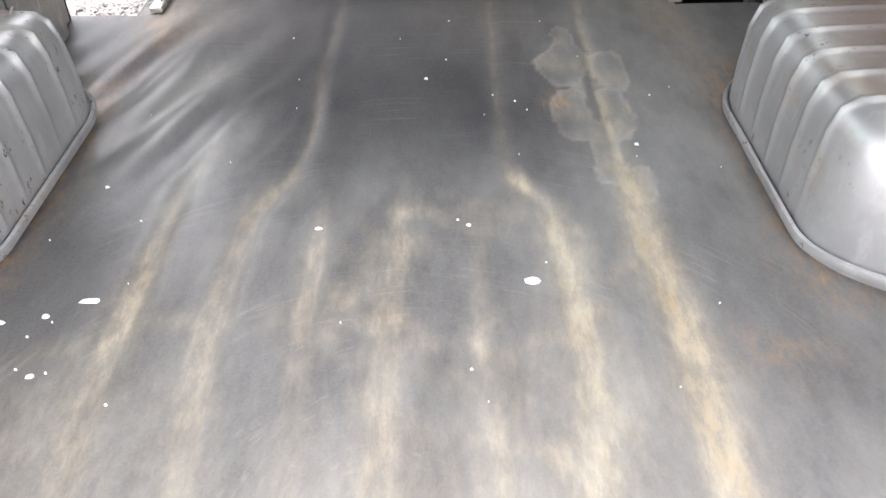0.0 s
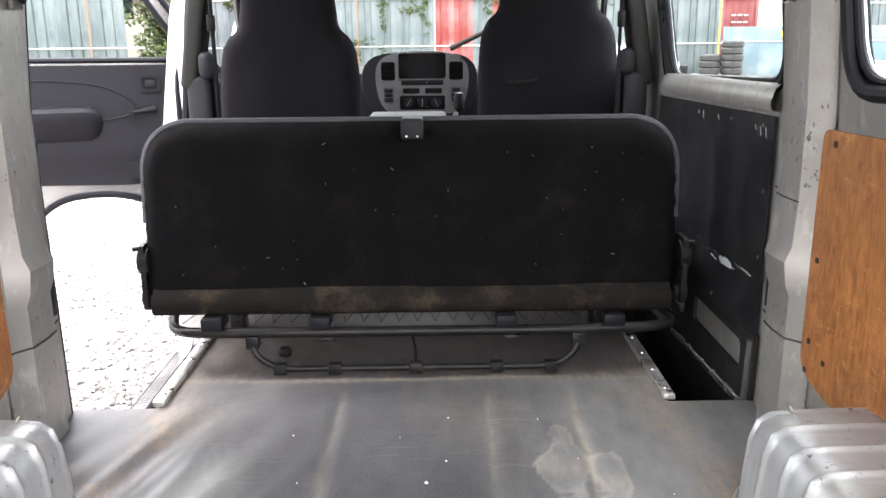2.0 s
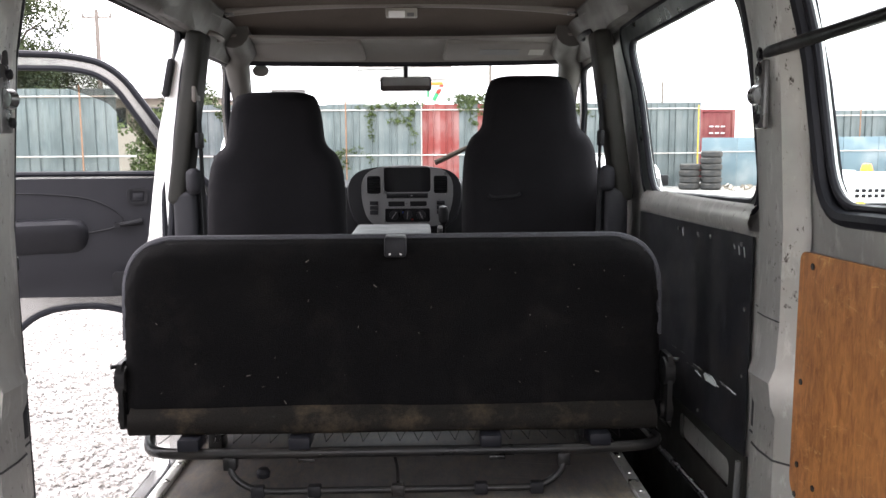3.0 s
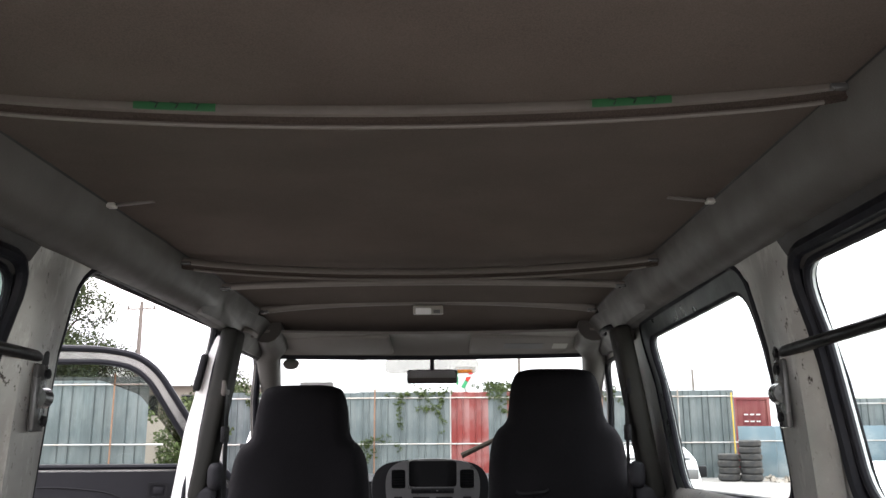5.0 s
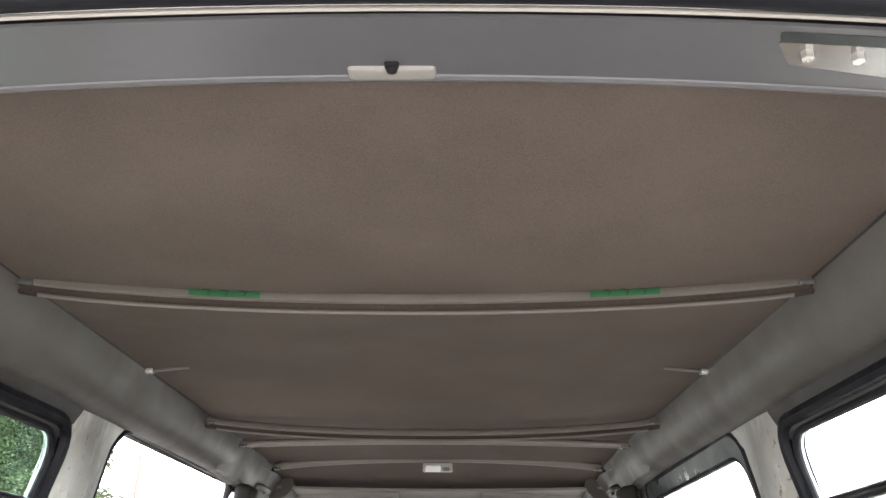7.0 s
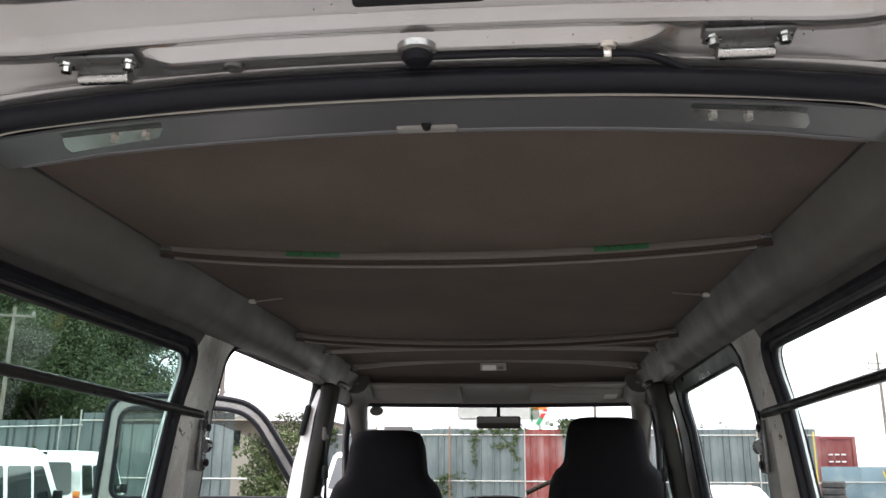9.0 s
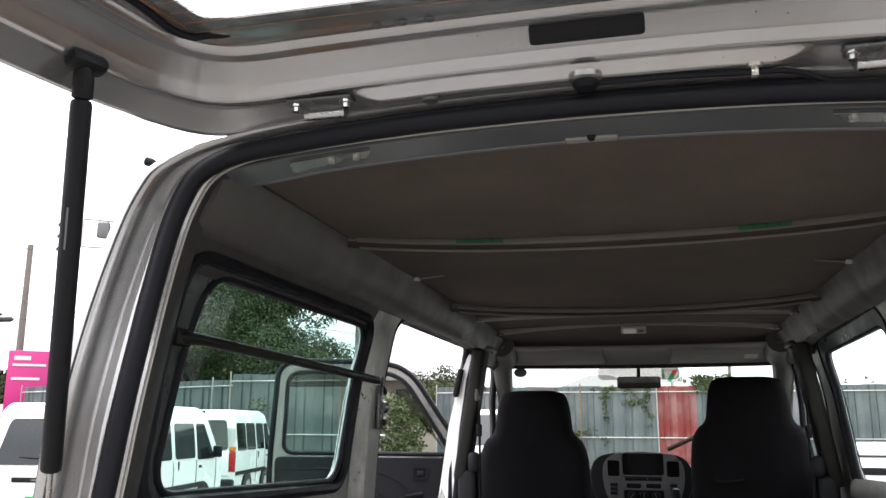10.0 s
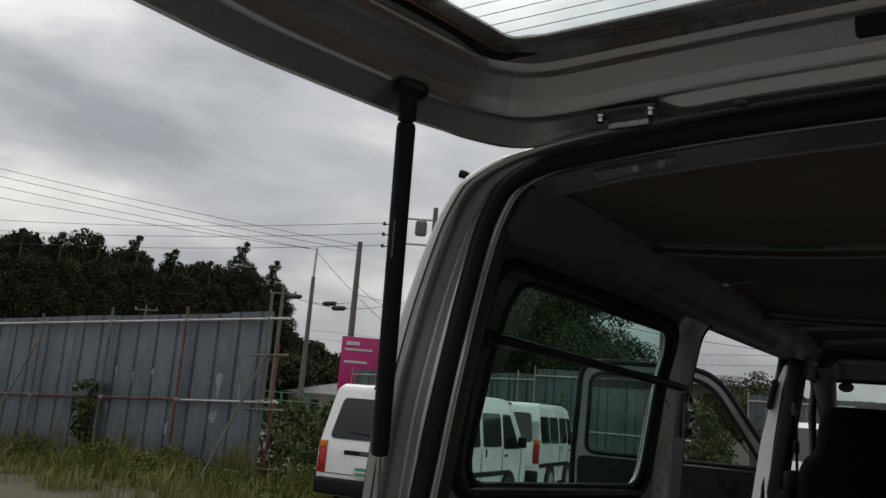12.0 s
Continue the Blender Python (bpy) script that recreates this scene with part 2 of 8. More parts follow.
def floor_mat():
    """Grey vinyl cargo mat: tan dust along the pressed ribs (point attribute 'dust', whose green also holds painted
    sheen), scuffs, arcs and grime.
    """
    m, n, l, bs = nodes_of("dusty_grey_vinyl_floor")
    at = n.new("ShaderNodeAttribute")
    at.attribute_name = "dust"
    sep = n.new("ShaderNodeSeparateColor")
    l.new(at.outputs["Color"], sep.inputs["Color"])
    big = noise_tex(n, l, 3.2, 6, 0.62, (1.3, 0.55, 1), lo=0.3, hi=0.7, distort=0.4)
    mid = noise_tex(n, l, 14, 6, 0.65, (1.2, 0.5, 1), lo=0.3, hi=0.7)
    fine = noise_tex(n, l, 260, 3, 0.7)
    grain = noise_tex(n, l, 60, 6, 0.75, (1, 0.35, 1), lo=0.42, hi=0.72)
    base = mixc(n, l, big, (0.022, 0.023, 0.028), (0.066, 0.068, 0.075))
    base = mixc(n, l, 0.4, base, mixc(n, l, mid, (0.03, 0.03, 0.035), (0.11, 0.108, 0.106)))
    base = mixc(n, l, 0.25, base, mixc(n, l, fine, (0.03, 0.03, 0.034), (0.14, 0.137, 0.134)))
    # grey-white haze with the painted doorway sheen, then tan dust, then rust-brown edges
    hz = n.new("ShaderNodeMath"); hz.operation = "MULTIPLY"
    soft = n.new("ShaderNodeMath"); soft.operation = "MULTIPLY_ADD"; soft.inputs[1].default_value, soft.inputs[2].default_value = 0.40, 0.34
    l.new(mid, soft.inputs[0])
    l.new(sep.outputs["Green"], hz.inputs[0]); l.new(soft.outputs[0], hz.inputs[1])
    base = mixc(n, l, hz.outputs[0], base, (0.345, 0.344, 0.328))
    ds = n.new("ShaderNodeMath"); ds.operation = "MULTIPLY_ADD"
    l.new(sep.outputs["Red"], ds.inputs[0]); l.new(grain, ds.inputs[1])
    half = n.new("ShaderNodeMath"); half.operation = "MULTIPLY"; half.inputs[1].default_value = 0.55
    l.new(sep.outputs["Red"], half.inputs[0]); l.new(half.outputs[0], ds.inputs[2])
    cl = n.new("ShaderNodeClamp"); l.new(ds.outputs[0], cl.inputs["Value"])
    base = mixc(n, l, cl.outputs[0], base, mixc(n, l, mid, (0.27, 0.232, 0.170), (0.40, 0.360, 0.285)))
    # fine curved scratches round a spot where crates were turned
    co = n.new("ShaderNodeTexCoord")
    off = n.new("ShaderNodeVectorMath"); off.operation = "SUBTRACT"; off.inputs[1].default_value = (0.02, 0.62, 0.62)
    l.new(co.outputs["Object"], off.inputs[0])
    ln = n.new("ShaderNodeVectorMath"); ln.operation = "LENGTH"
    l.new(off.outputs[0], ln.inputs[0])
    sx = n.new("ShaderNodeSeparateXYZ"); l.new(off.outputs[0], sx.inputs[0])
    an = n.new("ShaderNodeMath"); an.operation = "ARCTAN2"
    l.new(sx.outputs["Y"], an.inputs[0]); l.new(sx.outputs["X"], an.inputs[1])
    cb = n.new("ShaderNodeCombineXYZ")
    l.new(ln.outputs["Value"], cb.inputs["X"])
    tw = n.new("ShaderNodeMath"); tw.operation = "MULTIPLY"; tw.inputs[1].default_value = 0.035
    l.new(an.outputs[0], tw.inputs[0]); l.new(tw.outputs[0], cb.inputs["Y"])
    sn = n.new("ShaderNodeTexNoise")
    sn.inputs["Scale"].default_value, sn.inputs["Detail"].default_value, sn.inputs["Roughness"].default_value = 130, 3, 0.6
    l.new(cb.outputs[0], sn.inputs["Vector"])
    sr = n.new("ShaderNodeMapRange"); sr.inputs["From Min"].default_value, sr.inputs["From Max"].default_value = 0.56, 0.74
    l.new(sn.outputs["Fac"], sr.inputs["Value"])
    wh = noise_tex(n, l, 4.5, 3, 0.5, lo=0.46, hi=0.62)
    sm = n.new("ShaderNodeMath"); sm.operation = "MULTIPLY"; l.new(sr.outputs[0], sm.inputs[0]); l.new(wh, sm.inputs[1])
    s2 = n.new("ShaderNodeMath"); s2.operation = "MULTIPLY"; s2.inputs[1].default_value = 0.15
    l.new(sm.outputs[0], s2.inputs[0])
    base = mixc(n, l, s2.outputs[0], base, (0.45, 0.42, 0.37))
    rs = n.new("ShaderNodeMath"); rs.operation = "MULTIPLY"
    l.new(sep.outputs["Blue"], rs.inputs[0]); l.new(grain, rs.inputs[1])
    base = mixc(n, l, rs.outputs[0], base, (0.42, 0.24, 0.09))
    l.new(base, bs.inputs["Base Color"])
    r = n.new("ShaderNodeMapRange")
    r.inputs["To Min"].default_value, r.inputs["To Max"].default_value = 0.36, 0.75
    bs.inputs["Specular IOR Level"].default_value = 0.25
    l.new(cl.outputs[0], r.inputs["Value"])
    l.new(r.outputs["Result"], bs.inputs["Roughness"])
    bump(n, l, bs, fine, 0.10, 0.001)
    return m


def wood_mat():
    m, n, l, bs = nodes_of("orange_stained_plywood")
    a = noise_tex(n, l, 7, 8, 0.7, (1, 1.4, 1.2), lo=0.3, hi=0.72, distort=1.2)
    b = noise_tex(n, l, 34, 6, 0.7, (1, 2.2, 0.6), lo=0.35, hi=0.7, distort=0.6)
    s = noise_tex(n, l, 11, 9, 0.8, (1, 1, 2.2), lo=0.56, hi=0.70, distort=1.5)
    c = mixc(n, l, a, (0.150, 0.048, 0.011), (0.43, 0.170, 0.042))
    c = mixc(n, l, 0.45, c, mixc(n, l, b, (0.045, 0.013, 0.005), (0.46, 0.185, 0.06)))
    k = n.new("ShaderNodeMath"); k.operation = "MULTIPLY"; k.inputs[1].default_value = 0.85
    l.new(s, k.inputs[0])
    c = mixc(n, l, k.outputs[0], c, (0.55, 0.33, 0.13))
    l.new(c, bs.inputs["Base Color"])
    bs.inputs["Roughness"].default_value = 0.5
    bump(n, l, bs, b, 0.15, 0.001)
    return m


def gravel_mat(name, attr_random=False):
    m, n, l, bs = nodes_of(name)
    a = noise_tex(n, l, 0.35, 6, 0.6, lo=0.3, hi=0.7)
    b = noise_tex(n, l, 28, 5, 0.75, lo=0.3, hi=0.7)
    co = n.new("ShaderNodeTexCoord")
    v = n.new("ShaderNodeTexVoronoi")
    v.inputs["Scale"].default_value = 30
    l.new(co.outputs["Object"], v.inputs["Vector"])
    c = mixc(n, l, a, (0.155, 0.148, 0.136), (0.21, 0.203, 0.19))
    c = mixc(n, l, 0.5, c, mixc(n, l, b, (0.09, 0.084, 0.075), (0.32, 0.31, 0.295)))
    if attr_random:
        g = n.new("ShaderNodeNewGeometry")
        c = mixc(n, l, 0.6, c, mixc(n, l, g.outputs["Random Per Island"], (0.10, 0.088, 0.072), (0.36, 0.35, 0.335)))
    else:
        hv = n.new("ShaderNodeSeparateColor")
        l.new(v.outputs["Color"], hv.inputs["Color"])
        c = mixc(n, l, 0.45, c, mixc(n, l, hv.outputs["Red"], (0.10, 0.09, 0.075), (0.32, 0.31, 0.30)))
        # worn earth and weeds further off
        w = noise_tex(n, l, 0.12, 5, 0.6, lo=0.56, hi=0.66)
        kk = n.new("ShaderNodeMath"); kk.operation = "MULTIPLY"; kk.inputs[1].default_value = 0.6
        l.new(w, kk.inputs[0])
        c = mixc(n, l, kk.outputs[0], c, (0.17, 0.14, 0.10))
        bump(n, l, bs, v.outputs["Distance"], 0.8, 0.02)
    l.new(c, bs.inputs["Base Color"])
    bs.inputs["Roughness"].default_value = 0.9
    return m


def leaf_mat(name, lo, hi):
    m, n, l, bs = nodes_of(name)
    g = n.new("ShaderNodeNewGeometry")
    big = noise_tex(n, l, 0.7, 3, 0.5)
    c = mixc(n, l, g.outputs["Random Per Island"], lo, hi)
    c = mixc(n, l, 0.35, c, mixc(n, l, big, lo, hi))
    l.new(c, bs.inputs["Base Color"])
    bs.inputs["Roughness"].default_value = 0.75
    bs.inputs["Specular IOR Level"].default_value = 0.18
    return m


def sheet_mat(name, col):
    return plain(name, col, 0.42, 0.3, 0.12, 0.8, 25, 0.05, (0.5, 0.5, 0.48), 0.35, 1.1, random_hue=0.1)


def pillar_mat(name="scuffed_grey_pillar_paint", lo=(0.30, 0.293, 0.272), hi=(0.40, 0.391, 0.363), metal=0.62, worn=(0.58, 0.57, 0.54), stain=None):
    """Grey body paint with scuffs, dark chips and pale scrapes."""
    m, n, l, bs = nodes_of(name)
    a = noise_tex(n, l, 5, 6, 0.6)
    chips = noise_tex(n, l, 42, 6, 0.72, (1, 1.6, 1.0), lo=0.60, hi=0.64)
    where = noise_tex(n, l, 3.6, 3, 0.5, lo=0.42, hi=0.56)
    pale = noise_tex(n, l, 16, 7, 0.7, (1, 2.0, 0.6), lo=0.54, hi=0.68)
    c = mixc(n, l, a, lo, hi)
    if stain:
        st = noise_tex(n, l, 9, 6, 0.65, lo=0.55, hi=0.72)
        sk = n.new("ShaderNodeMath"); sk.operation = "MULTIPLY"; sk.inputs[1].default_value = 0.5
        l.new(st, sk.inputs[0])
        c = mixc(n, l, sk.outputs[0], c, stain)
    k = n.new("ShaderNodeMath"); k.operation = "MULTIPLY"; k.inputs[1].default_value = 0.6
    l.new(pale, k.inputs[0])
    c = mixc(n, l, k.outputs[0], c, worn)
    q = n.new("ShaderNodeMath"); q.operation = "MULTIPLY"
    l.new(chips, q.inputs[0]); l.new(where, q.inputs[1])
    c = mixc(n, l, q.outputs[0], c, (0.05, 0.042, 0.035))
    l.new(c, bs.inputs["Base Color"])
    bs.inputs["Roughness"].default_value, bs.inputs["Metallic"].default_value = 0.38, metal
    bump(n, l, bs, chips, 0.2, 0.0006)
    return m


M_PILLAR = pillar_mat()
M_ARCH = pillar_mat("galvanised_silver_arch_paint", (0.31, 0.318, 0.316), (0.42, 0.428, 0.425), 0.5, (0.48, 0.48, 0.475), (0.34, 0.25, 0.14))
M_FLOOR, M_WOOD = floor_mat(), wood_mat()
M_GRAVEL, M_STONE = gravel_mat("pale_gravel_ground"), gravel_mat("pale_gravel_stones", True)
M_LEAF = leaf_mat("tree_leaves", (0.016, 0.025, 0.011), (0.060, 0.078, 0.030))
M_LEAF_D = leaf_mat("conifer_leaves", (0.008, 0.012, 0.006), (0.050, 0.054, 0.022))
M_VINE = leaf_mat("vine_leaves", (0.024, 0.037, 0.013), (0.080, 0.104, 0.034))
M_HEDGE = leaf_mat("hedge_leaves", (0.022, 0.030, 0.010), (0.085, 0.090, 0.030))
M_GRASS = leaf_mat("weeds", (0.045, 0.060, 0.013), (0.27, 0.24, 0.085))
M_WEED = leaf_mat("leafy_weeds", (0.040, 0.062, 0.013), (0.15, 0.165, 0.042))
M_BARK = plain("bark", (0.09, 0.07, 0.05), 0.9, 0, 0.3, 4, 30, 0.6, dist=0.02)
M_SHEET = sheet_mat("blue_grey_steel_sheet", (0.100, 0.124, 0.128))
M_SHEET_D = sheet_mat("weathered_grey_steel_sheet", (0.100, 0.124, 0.148))
def streaks(mat, amount, dark, light, splash):
    """Rain streaks and pale blots over a steel sheet."""
    n, l = mat.node_tree.nodes, mat.node_tree.links
    bs = n["Principled BSDF"]
    was = bs.inputs["Base Color"].links[0].from_socket
    mul = n.new("ShaderNodeMath")
    mul.operation = "MULTIPLY"
    mul.inputs[1].default_value = splash
    l.new(noise_tex(n, l, 2.1, 5, 0.6, (1.6, 1.0, 0.8), lo=0.66, hi=0.71, distort=0.6), mul.inputs[0])
    run = noise_tex(n, l, 9.0, 4, 0.6, (1.0, 1.0, 0.12), lo=0.42, hi=0.75)
    col = mixc(n, l, amount, was, mixc(n, l, run, dark, light))
    l.new(mixc(n, l, mul.outputs[0], col, (0.36, 0.38, 0.39)), bs.inputs["Base Color"])


streaks(M_SHEET_D, 0.35, (0.06, 0.075, 0.09), (0.17, 0.19, 0.205), 0.4)
streaks(M_SHEET, 0.40, (0.055, 0.065, 0.066), (0.17, 0.20, 0.20), 0.25)
M_SHEET_R = sheet_mat("red_steel_sheet", (0.18, 0.022, 0.018))
M_SHEET_B = sheet_mat("smooth_blue_grey_sheet", (0.105, 0.155, 0.18))
M_PIPE = plain("galvanised_pipe", (0.42, 0.42, 0.41), 0.4, 0.7, 0.15, 3, 40, 0.1, (0.3, 0.16, 0.07), 0.6, 2)
M_RUST = plain("rusty_pipe", (0.24, 0.13, 0.08), 0.75, 0.2, 0.3, 5, 40, 0.3)
M_PIPE_OLD = plain("old_rusted_pipe", (0.125, 0.112, 0.09), 0.7, 0.3, 0.35, 4, 40, 0.2, (0.30, 0.27, 0.23), 0.5, 1.5)
M_PIPE_RED = plain("red_rusted_pipe", (0.12, 0.040, 0.030), 0.75, 0.1, 0.4, 5, 40, 0.3, (0.20, 0.17, 0.14), 0.5, 3)
M_SPLASH = plain("faded_whitewash", (0.24, 0.27, 0.29), 0.9, 0, 0.5, 9, 60, 0.1, (0.14, 0.17, 0.19), 0.7, 6)
M_EARTH = plain("mossy_earth", (0.085, 0.075, 0.048), 0.95, 0, 0.35, 1.6, 14, 0.6, (0.16, 0.13, 0.085), 0.5, 0.9, dist=0.03)
M_WOODPOLE = plain("weathered_pole_concrete", (0.135, 0.115, 0.098), 0.85, 0, 0.2, 1.5, 30, 0.2)
M_WIRE = plain("black_cable", (0.01, 0.01, 0.01), 0.6, 0, 0.1)
M_PINK = plain("magenta_sign", (0.42, 0.012, 0.14), 0.45, 0, 0.05, 0.6, 20, 0)
M_CONT_R = plain("maroon_container_paint", (0.15, 0.022, 0.024), 0.5, 0.1, 0.12, 0.8, 20, 0.05, (0.3, 0.2, 0.15), 0.3, 1)
M_CONT_W = plain("cream_container_paint", (0.62, 0.61, 0.52), 0.5, 0.1, 0.08, 0.8, 20, 0.05, (0.35, 0.3, 0.25), 0.3, 1)
M_ROOF = plain("grey_roof_tile", (0.16, 0.155, 0.15), 0.7, 0, 0.15, 1, 20, 0.1)
M_WALLH = plain("plaster_house_wall", (0.27, 0.235, 0.195), 0.8, 0, 0.1, 0.7, 20, 0.05)
M_GREEN = plain("green_steel", (0.04, 0.17, 0.09), 0.5, 0.1, 0.1, 3, 40, 0.05)
M_ORANGE = plain("orange_sign_plate", (0.7, 0.25, 0.02), 0.5, 0, 0.1)
M_SIGN_W = plain("white_sign", (0.55, 0.55, 0.54), 0.5, 0, 0.05, 2, 20, 0)
M_SIGN_G = plain("green_sign", (0.02, 0.25, 0.10), 0.5, 0, 0.05, 2, 20, 0)
M_SIGN_R = plain("red_sign", (0.55, 0.03, 0.02), 0.5, 0, 0.05, 2, 20, 0)
M_SIGN_O = plain("orange_sign", (0.65, 0.2, 0.02), 0.5, 0, 0.05, 2, 20, 0)

# ---------------------------------------------------------------- mesh helpers
BASE = {}


def lerp(a, b, t):
    return a + (b - a) * t


def interp(v, table):
    """Piecewise linear value of a table of (key, value)."""
    if v <= table[0][0]:
        return table[0][1]
    for (a, p), (b, q) in zip(table, table[1:]):
        if v <= b:
            return lerp(p, q, (v - a) / (b - a))
    return table[-1][1]


def to_mesh(name, bm, material, smooth=35.0, base=None, edge=None):
    if base is not None:
        bmesh.ops.translate(bm, vec=-Vector(base), verts=bm.verts)
    me = bpy.data.meshes.new(name)
    bm.to_mesh(me)
    bm.free()
    me.materials.append(material)
    if edge:
        me.materials.append(edge)
    if smooth:
        me.shade_smooth()
        me.set_sharp_from_angle(angle=radians(smooth))
    return me


def thing(name, base, label, category, group="", kind=""):
    """An empty at the base of a thing; its parts are built in world metres."""
    ob = new(name)
    ob.location = base
    ob.empty_display_size = 0.05
    BASE[ob.name] = Vector(base)
    return tagged(ob, label, category, group, kind)


def part(name, bm, material, parent, label="", smooth=35.0, edge=None):
    base = BASE[parent.name]
    ob = new(name, to_mesh(name, bm, material, smooth, base, edge))
    ob.parent = parent
    BASE[ob.name] = base
    if parent.type == "MESH" and parent.parent is None:
        ob.location = (0, 0, 0)
    return tagged(ob, label)


def solo(name, bm, material, label, category, kind="", group="", base=(0, 0, 0), smooth=35.0, edge=None):
    ob = new(name, to_mesh(name, bm, material, smooth, base, edge))
    ob.location = base
    BASE[ob.name] = Vector(base)
    return tagged(ob, label, category, group, kind)


def add_box(bm, lo, hi, bevel=0.0, seg=2):
    r = bmesh.ops.create_cube(bm, size=1.0)
    vs = r["verts"]
    lo, hi = Vector(lo), Vector(hi)
    for v in vs:
        v.co = Vector([lerp(lo[i], hi[i], v.co[i] + 0.5) for i in range(3)])
    if bevel:
        es = list({e for v in vs for e in v.link_edges})
        bmesh.ops.bevel(bm, geom=es, offset=bevel, segments=seg, profile=0.5, affect="EDGES")
    return vs


def box(lo, hi, bevel=0.0, seg=2):
    bm = bmesh.new()
    add_box(bm, lo, hi, bevel, seg)
    return bm


def obox(m, size, bevel=0.0, seg=2):
    """A box of that size, centred, put at the pose m."""
    bm = bmesh.new()
    s = Vector(size) / 2
    add_box(bm, -s, s, bevel, seg)
    bmesh.ops.transform(bm, matrix=m, verts=bm.verts)
    return bm


def add_tube(bm, pts, r, n=10, closed=False, caps=True, squash=None):
    """A round bar along points; r may be one radius or one for each point."""
    pts = [Vector(p) for p in pts]
    k = len(pts)
    rad = r if isinstance(r, (list, tuple)) else [r] * k
    tang = []
    for i in range(k):
        a, b = (pts[i - 1], pts[(i + 1) % k]) if closed else (pts[max(i - 1, 0)], pts[min(i + 1, k - 1)])
        tang.append((b - a).normalized())
    ref = Vector((0, 0, 1)) if abs(tang[0].z) < 0.9 else Vector((0, 1, 0))
    u = tang[0].cross(ref).normalized()
    rings = []
    for i in range(k):
        u = (u - tang[i] * u.dot(tang[i])).normalized()
        w = tang[i].cross(u)
        ring = []
        for j in range(n):
            a = 2 * math.pi * j / n
            off = u * math.cos(a) * rad[i] + w * math.sin(a) * rad[i]
            if squash:
                off = Vector([off[q] * squash[q] for q in range(3)])
            ring.append(bm.verts.new(pts[i] + off))
        rings.append(ring)
    for i in range(k if closed else k - 1):
        p, q = rings[i], rings[(i + 1) % k]
        for j in range(n):
            bm.faces.new((p[j], p[(j + 1) % n], q[(j + 1) % n], q[j]))
    if caps and not closed:
        bm.faces.new(list(reversed(rings[0])))
        bm.faces.new(rings[-1])


def tube(pts, r, n=10, closed=False, caps=True, squash=None):
    bm = bmesh.new()
    add_tube(bm, pts, r, n, closed, caps, squash)
    return bm


def fillet(pts, r, n=5):
    """A closed polygon (2D or 3D) with rounded corners; r: one radius or one for each corner."""
    pts = [Vector(p) for p in pts]
    out = []
    for i, p in enumerate(pts):
        rr = r[i] if isinstance(r, (list, tuple)) else r
        a, b = pts[i - 1], pts[(i + 1) % len(pts)]
        da, db = (a - p), (b - p)
        ra, rb = min(rr, da.length * 0.49), min(rr, db.length * 0.49)
        if rr < 1e-6:
            out.append(p)
            continue
        s, e = p + da.normalized() * ra, p + db.normalized() * rb
        for j in range(n + 1):
            t = j / n
            out.append(s * (1 - t) ** 2 + p * 2 * t * (1 - t) * 0.86 + (s + e) * (2 * t * (1 - t) * 0.07) + e * t ** 2)
    return out


def bend(pts, r, n=5):
    """An open polyline with rounded inner corners."""
    pts = [Vector(p) for p in pts]
    out = [pts[0]]
    for a, p, b in zip(pts, pts[1:], pts[2:]):
        da, db = a - p, b - p
        s, e = p + da.normalized() * min(r, da.length * 0.49), p + db.normalized() * min(r, db.length * 0.49)
        for j in range(n + 1):
            t = j / n
            out.append(s * (1 - t) ** 2 + p * 2 * t * (1 - t) + e * t ** 2)
    return out + [pts[-1]]


def dense(poly, step, closed=True):
    out = []
    k = len(poly)
    for i in range(k if closed else k - 1):
        a, b = Vector(poly[i]), Vector(poly[(i + 1) % k])
        m = max(1, int((b - a).length / step))
        out += [a.lerp(b, j / m) for j in range(m)]
    return out if closed else out + [Vector(poly[-1])]


def within(p, poly):
    c, j = False, len(poly) - 1
    for i in range(len(poly)):
        a, b = poly[i], poly[j]
        if (a[1] > p[1]) != (b[1] > p[1]) and p[0] < (b[0] - a[0]) * (p[1] - a[1]) / (b[1] - a[1]) + a[0]:
            c = not c
        j = i
    return c


